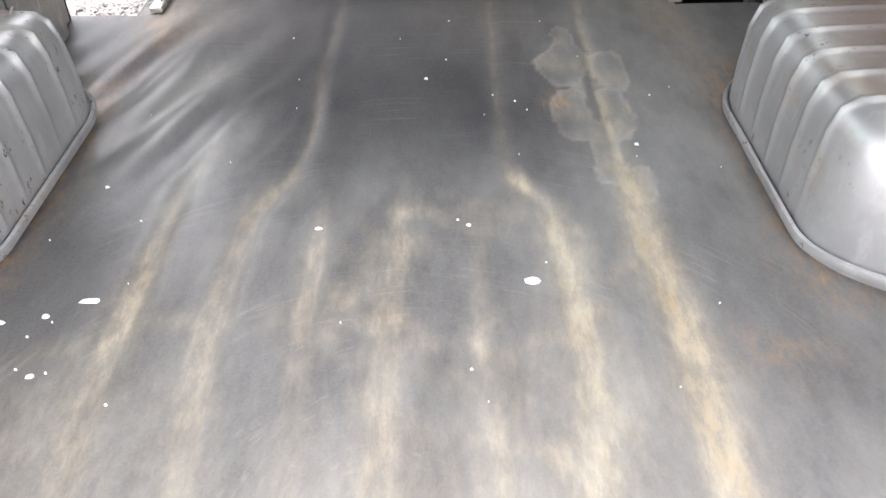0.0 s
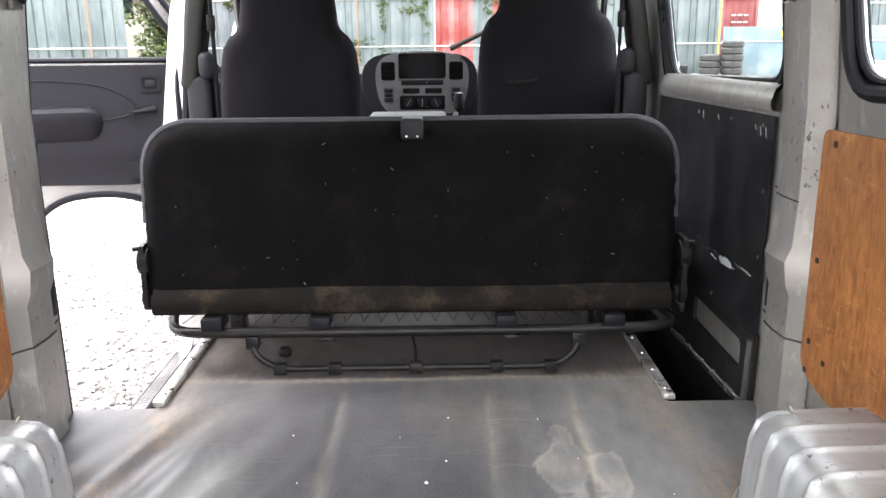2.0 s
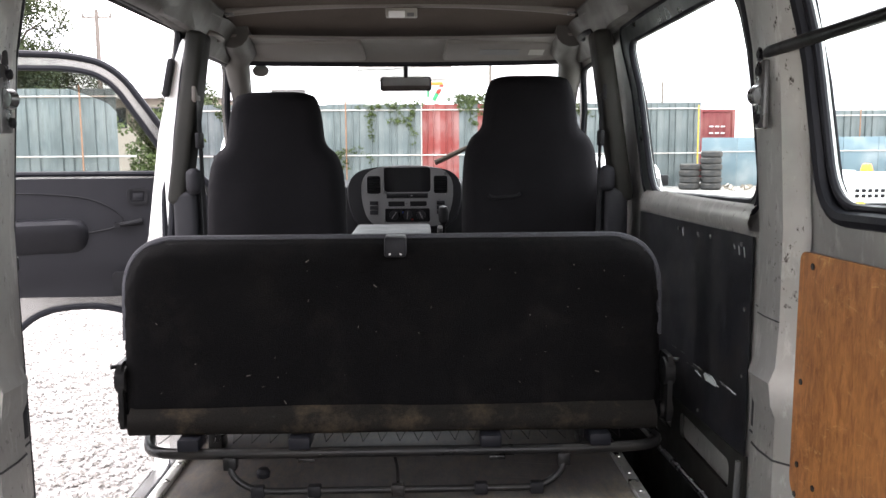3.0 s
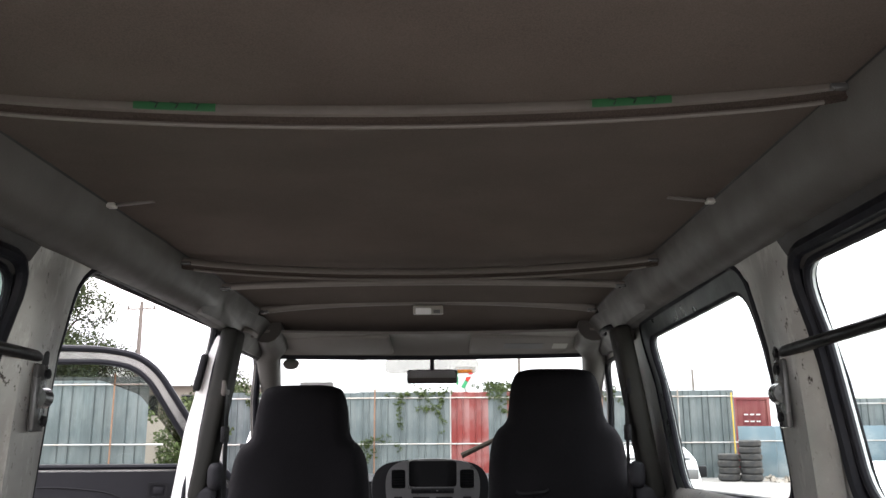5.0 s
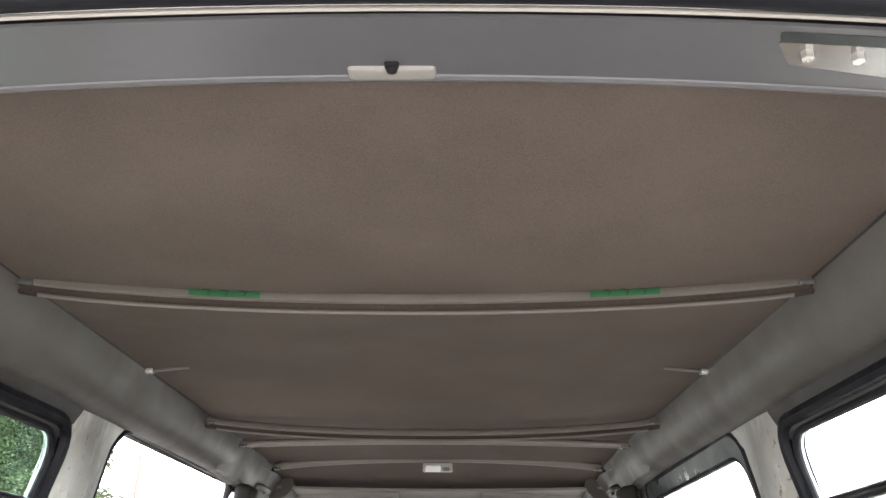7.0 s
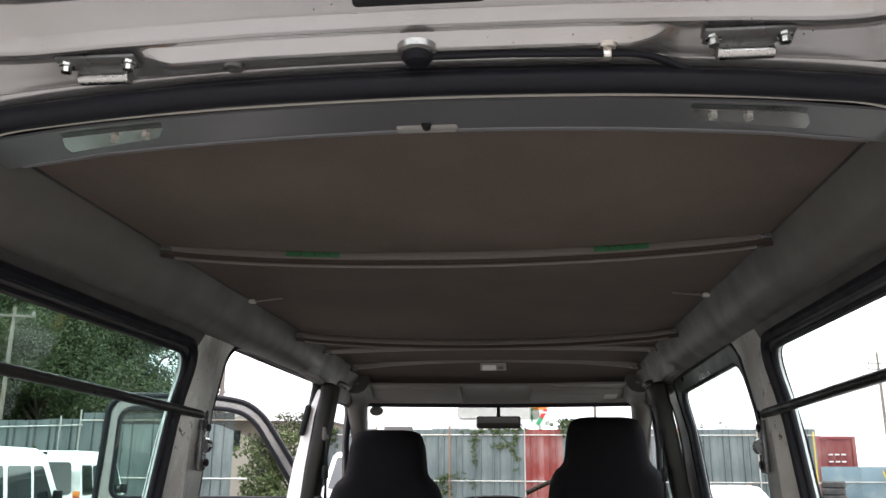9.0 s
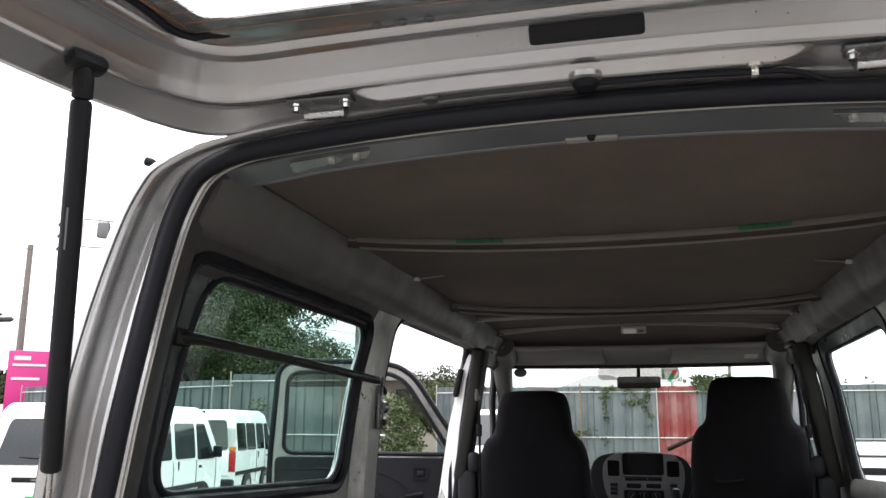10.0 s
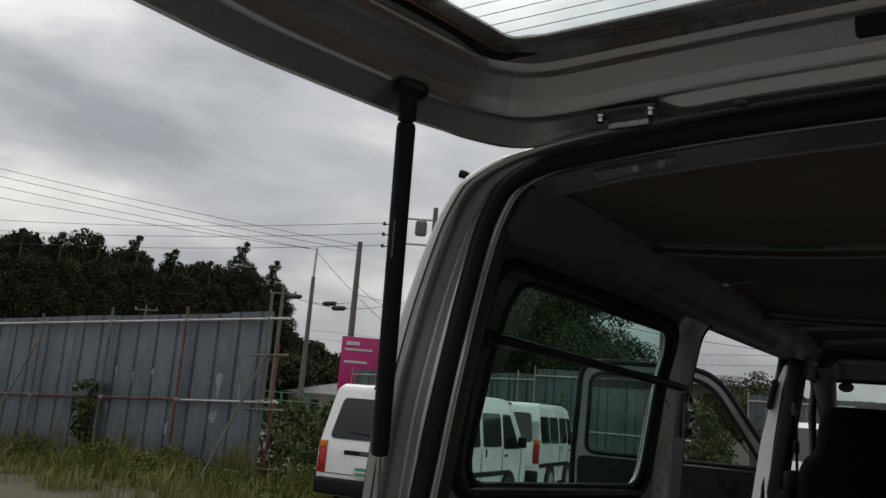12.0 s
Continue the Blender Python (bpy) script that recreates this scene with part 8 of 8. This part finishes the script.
    tail = lambda x, z, o: Vector((x * 0.94, interp(z, [(H * 0.5, -o), (H * 0.62, 0.055 - o), (H - 0.1, 0.21 - o)]), z))
    part("rear_window", shell(rrect(-hw * 0.86, hw * 0.86, H * 0.58, H * 0.89, 0.08), [], lambda x, z: tail(x * (1 - (z - H * .58) * .25), z, 0.012), lambda x, z: tail(x * (1 - (z - H * .58) * .25), z, -0.01), 0.2), M_DARKGLASS, t, "dark rear window")
    part("wiper", tube([(0.10, -0.03, H * 0.57), (0.05, 0.02, H * 0.62), (-0.35, 0.05, H * 0.63)], 0.009, 6), M_PLASTIC2, t)
    part("spoiler_lamp", box((-0.10, 0.17, H - 0.07), (0.10, 0.25, H - 0.02), 0.01), M_PLASTIC2, t)
    part("tailgate_joint", tube([(x, -0.004, 0.62) for x in (-hw * 0.85, 0, hw * 0.85)], 0.006, 4), M_INK, t)
    part("badge_bar", box((-0.40, -0.010, 0.90), (0.40, 0.02, 0.965), 0.006), M_PLASTIC2, t, "black trim strip with a plain bar for the maker's name")
    part("name_bar", box((-0.13, -0.013, 0.920), (0.13, 0.0, 0.945)), M_BEZEL, t, smooth=0)
    part("bumper", box((-hw * 0.99, -0.09, 0.32), (hw * 0.99, 0.10, 0.56), 0.05, 3), M_PLASTIC2 if tall_lamp is False else M_PLASTIC, t, "dark bumper")
    part("number_plate", box((-0.17, -0.10, 0.60), (0.17, -0.085, 0.76), 0.004), M_SIGN_W, t, "white number plate with plain bars")
    for k in range(2):
        part("plate_bar", box((-0.13, -0.103, 0.63 + 0.07 * k), (0.13, -0.099, 0.665 + 0.07 * k)), M_SIGN_G, t, smooth=0)
    part("windscreen", shell(rrect(-hw * 0.84, hw * 0.84, 0.02, 0.96, 0.06), [], lambda x, v: Vector((x * lerp(1, 0.88, v), lerp(L - 0.085, L - 0.735, v) + 0.02, lerp(1.02, H - 0.10, v))), lambda x, v: Vector((x * lerp(1, 0.88, v), lerp(L - 0.085, L - 0.735, v) - 0.02, lerp(1.02, H - 0.10, v))), 0.2), M_DARKGLASS, t, "dark windscreen")
    part("grille", box((-0.5, L - 0.06, 0.70), (0.5, L + 0.0, 0.82), 0.01), M_PLASTIC2, t, "black grille")
    t.matrix_basis = pose(x, y, -dip(x, y), 0, 0, ang)
    return t


parked_van(-7.72, 8.95, 10, H=1.93, tall_lamp=False, label="white parked delivery van with dark rear window")
parked_van(-9.13, 15.10, 12, L=3.4, H=1.95, label="second white parked van with tall red tail lamps")
kt = parked_van(-3.85, 22.6, 180, L=3.4, W=1.48, H=1.88, label="small white van parked by the long fence")
parked_van(4.1, 18.5, 172, L=3.4, W=1.55, H=1.20, label="low white car parked beyond the sliding door")

mc = thing("small_machine", (6.2, 11.2, 0), "white compact machine with slotted hood and yellow plate", "machine")
part("hood", box((5.66, 10.95, 0.42), (7.2, 12.4, 1.02), 0.12, 5), M_VANWHITE, mc)
for k in range(9):
    for j in range(2):
        part("vent_slot", box((5.74 + 0.085 * k, 10.935, 0.80 - 0.07 * j), (5.79 + 0.085 * k, 10.96, 0.845 - 0.07 * j), 0.004), M_PLASTIC2, mc)
part("grille", box((5.84, 10.93, 0.48), (6.9, 10.96, 0.66), 0.01), M_PLASTIC2, mc)
pl = part("number_plate", box((5.70, 10.915, 0.50), (5.86, 10.94, 0.68), 0.005), M_YELLOW, mc, "yellow plate with plain bars")
part("plate_bar", box((5.73, 10.910, 0.56), (5.83, 10.916, 0.60)), M_INK, pl, smooth=0)
part("undercarriage", box((5.75, 11.05, 0.0), (7.1, 12.3, 0.44), 0.08), M_PLASTIC2, mc)

wb = thing("appliance", (9.2, 18.2, 0), "white appliance standing by the fence", "appliance")
part("cabinet", box((8.98, 18.0, 0.0), (9.45, 18.5, 0.84), 0.02), M_VANWHITE, wb)
part("dark_panel", box((9.50, 18.1, 0.05), (10.0, 18.5, 0.70), 0.02), M_PLASTIC, wb)
cone = thing("work_lamp", (10.05, 18.4, 0.66), "orange plastic bucket on dark scrap", "bucket")
part("bucket", lathe([(0.10, 0.04), (0.13, 0.18), (0.09, 0.30), (0.05, 0.32)], (9.85, 18.3, 0.66), "z", 14), M_ORANGE, cone)

for x, y, n in ((8.55, 26.4, 4), (9.15, 26.2, 6)):
    for k in range(n):
        ty = thing("tyre", (x, y, 0.2 * k), "old black tyre in a stack by the fence", "tyre", "stacked tyres")
        part("tread", lathe([(0.16, 0.01), (0.29, 0.0), (0.33, 0.04), (0.33, 0.16), (0.29, 0.20), (0.16, 0.19)], (x + 0.02 * (k % 2), y, 0.2 * k), "z", 20), M_TYRE, ty)
yp = thing("yellow_pole", (9.25, 27.7, 0), "yellow painted pole against the fence", "pole")
part("pole", tube([(9.25, 27.8, 0), (9.25, 27.8, 2.7)], 0.022, 8), M_YELLOW, yp)
part("pole", tube([(11.6, 27.5, 0), (11.25, 27.8, 1.5)], 0.02, 8), M_YELLOW, yp)
rub = [((x, y, 0.03), 0.14) for x, y in [(random.uniform(9.6, 12), random.uniform(25.5, 27)) for _ in range(30)]]
data_mesh("scrap_heap", *leaf_cloud(rub, 500, 0.07, 66), M_WALLH, "low heap of pale scrap by the fence", "scrap")


def container(x, y, w, d, h, mat, label, z=0.0):
    t = thing("container", (x, y, z), label, "container", "containers")
    bm = bmesh.new()
    n = int(w / 0.14)
    lo, hi = [], []
    pts = []
    for k in range(n + 1):
        pts += [(x - w / 2 + w * k / n, y + (0.03 if k % 2 else 0.0))]
    for px, py in pts:
        lo.append(bm.verts.new((px, py, z + 0.12)))
        hi.append(bm.verts.new((px, py, z + h - 0.1)))
    for k in range(n):
        bm.faces.new((lo[k], lo[k + 1], hi[k + 1], hi[k]))
    part("corrugated_side", bm, mat, t, smooth=0)
    part("box_body", box((x - w / 2, y + 0.04, z), (x + w / 2, y + d, z + h - 0.02)), mat, t, smooth=0)
    for zz in (z, z + h - 0.12):
        part("frame_rail", box((x - w / 2 - 0.02, y - 0.02, zz), (x + w / 2 + 0.02, y + 0.06, zz + 0.12), 0.01), mat, t)
    for xx in (x - w / 2, x + w / 2):
        part("corner_post", box((xx - 0.06, y - 0.025, z), (xx + 0.06, y + 0.06, z + h), 0.01), mat, t)
    return t


c1 = container(11.72, 33.0, 1.3, 6.0, 2.75, M_CONT_R, "maroon shipping container behind the low fence")
for k in range(6):
    part("print_bar", box((11.40 + 0.23 * (k % 3), 32.93, 1.8 + 0.26 * (k // 3)), (11.55 + 0.23 * (k % 3), 32.97, 1.85 + 0.26 * (k // 3))), M_SIGN_W, c1, smooth=0)
container(17.4, 33.5, 4.2, 6.0, 2.75, M_CONT_W, "cream storage container behind the low fence")
container(22.5, 30.0, 3.2, 6.0, 3.0, M_SHEET_B, "blue-grey storage container behind the low fence")


# ---------------------------------------------------------------- signs, poles, houses
sg7 = thing("shop_sign", (0.9, 45, 0), "white roadside shop sign with red, orange and green stripes", "sign")
part("mast", tube([(0.9, 45.1, 0), (0.9, 45.1, 3.8)], 0.09, 8), M_PIPE, sg7)
bd = part("board", box((0.36, 45.0, 3.72), (1.42, 45.2, 4.92), 0.02), M_SIGN_W, sg7, "white square board")
part("stripe", obox(pose(0.86, 44.98, 4.66, 0, 0, 0), (0.78, 0.03, 0.17), 0.02), M_SIGN_O, bd)
part("stripe", obox(pose(1.08, 44.98, 4.36, 0, -60, 0), (0.58, 0.03, 0.20), 0.02), M_SIGN_R, bd)
part("stripe", obox(pose(0.86, 44.98, 3.98, 0, -62, 0), (0.46, 0.03, 0.20), 0.02), M_SIGN_G, bd)
part("stripe", obox(pose(0.46, 44.98, 4.30, 0, 90, 0), (0.70, 0.03, 0.10), 0.02), M_SIGN_G, bd)
part("stripe", obox(pose(0.88, 44.97, 4.42, 0, 0, 0), (0.90, 0.02, 0.09)), M_SIGN_W, bd)
SIGN = pose(-24.75, 29.0, 0, 0, 0, 40)
pk = thing("shop_banner", (-25, 29, 0), "tall magenta roadside sign board with white bars", "sign")
part("post", tube([(-26.2, 29.0, 0), (-26.2, 29.0, 4.4)], 0.06, 8), M_PIPE, pk)
pb = part("board", obox(SIGN @ Matrix.Translation((0, 0, 2.9)), (2.3, 0.12, 3.1), 0.02), M_PINK, pk, "magenta board")
for dx, z, w, h in ((-0.62, 4.14, 0.62, 0.17), (-0.35, 3.86, 1.25, 0.09), (-0.45, 3.30, 1.05, 0.10)):
    part("white_bar", obox(SIGN @ Matrix.Translation((dx, -0.075, z)), (w, 0.02, h)), M_SIGN_W, pb, smooth=0)
part("white_ring", join(*[tube([SIGN @ Vector((0.15 + 0.3 * math.cos(a * 0.4), -0.08, 2.2 + 0.3 * math.sin(a * 0.4))) for a in range(-1, 10)], 0.04, 6)]), M_SIGN_W, pb)


def pole(x, y, h, r=0.13, arms=(), mat=None, label="grey utility pole with crossarms"):
    t = thing("utility_pole", (x, y, 0), label, "utility pole", "utility poles")
    part("shaft", tube([(x, y, 0), (x, y, h)], [r, r * 0.65], 10), mat or M_WOODPOLE, t)
    for z, w, a in arms:
        part("crossarm", obox(pose(x, y, z, 0, 0, a), (w, 0.08, 0.08), 0.01), M_WOODPOLE, t, "weathered crossarm")
        for e in (-0.45, 0, 0.45):
            part("insulator", lathe([(0.05, 0), (0.06, 0.06), (0.03, 0.14)], pose(x, y, z + 0.04, 0, 0, a) @ Vector((e * w, 0, 0)), "z", 8), M_VISOR, t)
    return t


P1 = pole(-31.5, 32.0, 8.0, 0.16, (), label="slim concrete utility pole with a mast")
part("mast", tube([(-31.5, 32, 7.9), (-31.45, 32, 9.6)], 0.06, 8), M_PIPE, P1)
pole(-28.4, 32.0, 9.8, 0.20, (), M_WOODPOLE, "tall brown wooden utility pole")
pole(-34.2, 32.5, 7.7, 0.14, ((7.2, 1.6, 30),), label="dark utility pole with a crossarm")
P4 = pole(-22.2, 30.0, 10.7, 0.17, (), label="utility pole with crossarms and a transformer")
part("transformer", lathe([(0.25, 0), (0.28, 0.1), (0.28, 0.6), (0.2, 0.7)], (-22.75, 29.7, 9.35), "z", 14), M_BEZEL, P4, "grey transformer")
part("arm_frame", tube(bend([(-22.2, 30, 10.1), (-23.4, 29.2, 10.1), (-23.4, 29.2, 8.9), (-22.2, 30, 8.9)], 0.1), 0.05, 8), M_PIPE, P4, "pale steel arm frame")
for z in (9.75, 9.25, 8.7):
    part("crossarm", tube([(-23.4, 29.2, z), (-24.1, 28.75, z)], 0.03, 6), M_WIRE, P4, "black line insulator")
    part("insulator", lathe([(0.05, 0), (0.09, 0.05), (0.05, 0.16)], (-24.15, 28.7, z - 0.06), "z", 8), M_WIRE, P4)
for k in range(7):
    part("step_bolt", tube([(-22.45, 29.9, 8.4 - 0.32 * k), (-21.95, 30.1, 8.4 - 0.32 * k)], 0.03, 5), M_PIPE, P4)
pole(-16.6, 25.2, 6.6, 0.085, ((6.3, 1.3, 20),), label="slim grey utility pole by the steel fence")
pole(-12.6, 34.0, 6.8, 0.12, ((6.5, 1.2, 0),), label="utility pole behind the trees")
pole(5.0, 60.0, 8.2, 0.14, ((7.9, 1.6, 0), (7.3, 1.2, 0)), label="far utility pole behind the fence")
pole(24.5, 60.0, 9.5, 0.13, ((8.7, 1.4, 0), (8.3, 1.4, 0)), label="far mast with lamps behind the fence")
pole(15.0, 52.0, 5.2, 0.10, (), label="thin far pole behind the low fence")
pole(-43.0, 30.0, 6.2, 0.10, ((5.9, 1.6, 20),), label="dark pole against the wooded hill")


def wires(name, runs, label):
    t = thing(name, runs[0][0], label, "cable", "overhead cables")
    for a, b, sag in runs:
        a, b = Vector(a), Vector(b)
        part("wire", tube([a.lerp(b, k / 16) - Vector((0, 0, sag * 4 * (k / 16) * (1 - k / 16))) for k in range(17)], 0.013, 5), M_WIRE, t)
    return t


P1t, P2t, P4t = (-31.45, 32, 9.5), (-28.4, 32, 9.6), (-24.15, 28.7, 9.75)
wires("overhead_wires", [((-70, -6, 19.0), P2t, 1.2), ((-70, -6, 18.4), (-28.4, 32, 9.3), 1.2), ((-70, -9, 17.0), P1t, 1.0), ((-70, -12, 15.4), P1t, 1.2), ((-75, 20, 13.0), (-24.15, 28.7, 9.8), 0.9),
                         ((-75, 20, 12.2), (-24.15, 28.7, 9.3), 0.9), ((-75, 20, 11.3), (-24.15, 28.7, 8.75), 0.9)], "sagging black power lines over the yard")
wires("overhead_wires", [((-34.2, 32.5, 7.2), (-28.4, 32, 6.6), 0.3), ((-31.5, 32, 6.6), (-23, 30, 6.4), 0.4), ((-28.4, 32, 7.6), (-23, 30, 6.0), 0.5), ((-28.4, 32, 7.0), (-12.6, 34, 6.2), 0.6), ((-23, 30, 8.2), (5, 60, 8.0), 1.6),
                         ((-23, 30, 7.4), (5, 60, 7.2), 1.6), ((-31.45, 32, 9.4), (-24, 31, 4.5), 0.2)], "thin black cables between the poles")
wires("overhead_wires", [((5, 60, 7.9), (60, 60, 8.6), 1.0), ((5, 60, 7.3), (60, 60, 7.8), 1.0), ((5, 60, 7.9), (-60, 62, 8.4), 1.2), ((5, 60, 7.2), (-60, 62, 7.6), 1.2)], "far black cables behind the fence")
for x, z in ((-32.9, 6.95), (-30.3, 6.55), (-29.6, 6.3)):
    cb = thing("cable_box", (x, 32.2, z), "black splice box on the cable", "splice box", "splice boxes")
    part("case", tube([(x - 0.5, 32.2, z), (x - 0.35, 32.2, z), (x + 0.35, 32.2, z), (x + 0.5, 32.2, z)], [0.05, 0.13, 0.13, 0.05], 10), M_WIRE, cb)


def house(x, y, w, d, h, roof, label, wall=None):
    t = thing("house", (x, y, 0), label, "house", "far houses")
    part("wall", box((x - w / 2, y, 0), (x + w / 2, y + d, h)), wall or M_WALLH, t, smooth=0)
    bm = bmesh.new()
    v = [bm.verts.new(p) for p in ((x - w / 2 - .4, y - .4, h), (x + w / 2 + .4, y - .4, h), (x + w / 2 + .4, y + d + .4, h), (x - w / 2 - .4, y + d + .4, h), (x - w * 0.12, y + d / 2, h + roof), (x + w * 0.12, y + d / 2, h + roof))]
    for f in ((0, 1, 5, 4), (1, 2, 5), (2, 3, 4, 5), (3, 0, 4), (3, 2, 1, 0)):
        bm.faces.new([v[i] for i in f])
    part("roof", bm, M_ROOF, t, "grey tiled roof", smooth=0)
    for k in range(int(w / 2)):
        xx = x - w / 2 + 1.0 + 2.0 * k
        win = part("window", box((xx - 0.4, y - 0.03, h - 1.5), (xx + 0.4, y + 0.02, h - 0.5)), M_DARKGLASS, t, "dark far window", smooth=0)
        part("frame", box((xx - 0.45, y - 0.05, h - 0.5), (xx + 0.45, y + 0.01, h - 0.44)), M_BEZEL, win, smooth=0)
    return t


house(-3.2, 48.0, 5.0, 5.0, 3.3, 1.15, "grey roofed house just above the yard fence")
house(-13.5, 44.0, 6.0, 5.0, 3.9, 0.7, "brown two-storey house behind the trees")
house(-43.0, 46.0, 7.0, 5.0, 1.9, 0.9, "low grey-walled house below the hill", M_WALLH)
gf = thing("green_fence", (-14.0, 12.0, 0), "green wire mesh fence behind the weathered sheets", "fence")
for k in range(9):
    part("post", tube([(-17 + 0.9 * k, 14.5, 0), (-17 + 0.9 * k, 14.5, 1.6)], 0.03, 6), M_GREEN, gf)
for k in range(8):
    part("rail", tube([(-17, 14.5, 0.2 + 0.2 * k), (-9.8, 14.5, 0.2 + 0.2 * k)], 0.012, 5), M_GREEN, gf)
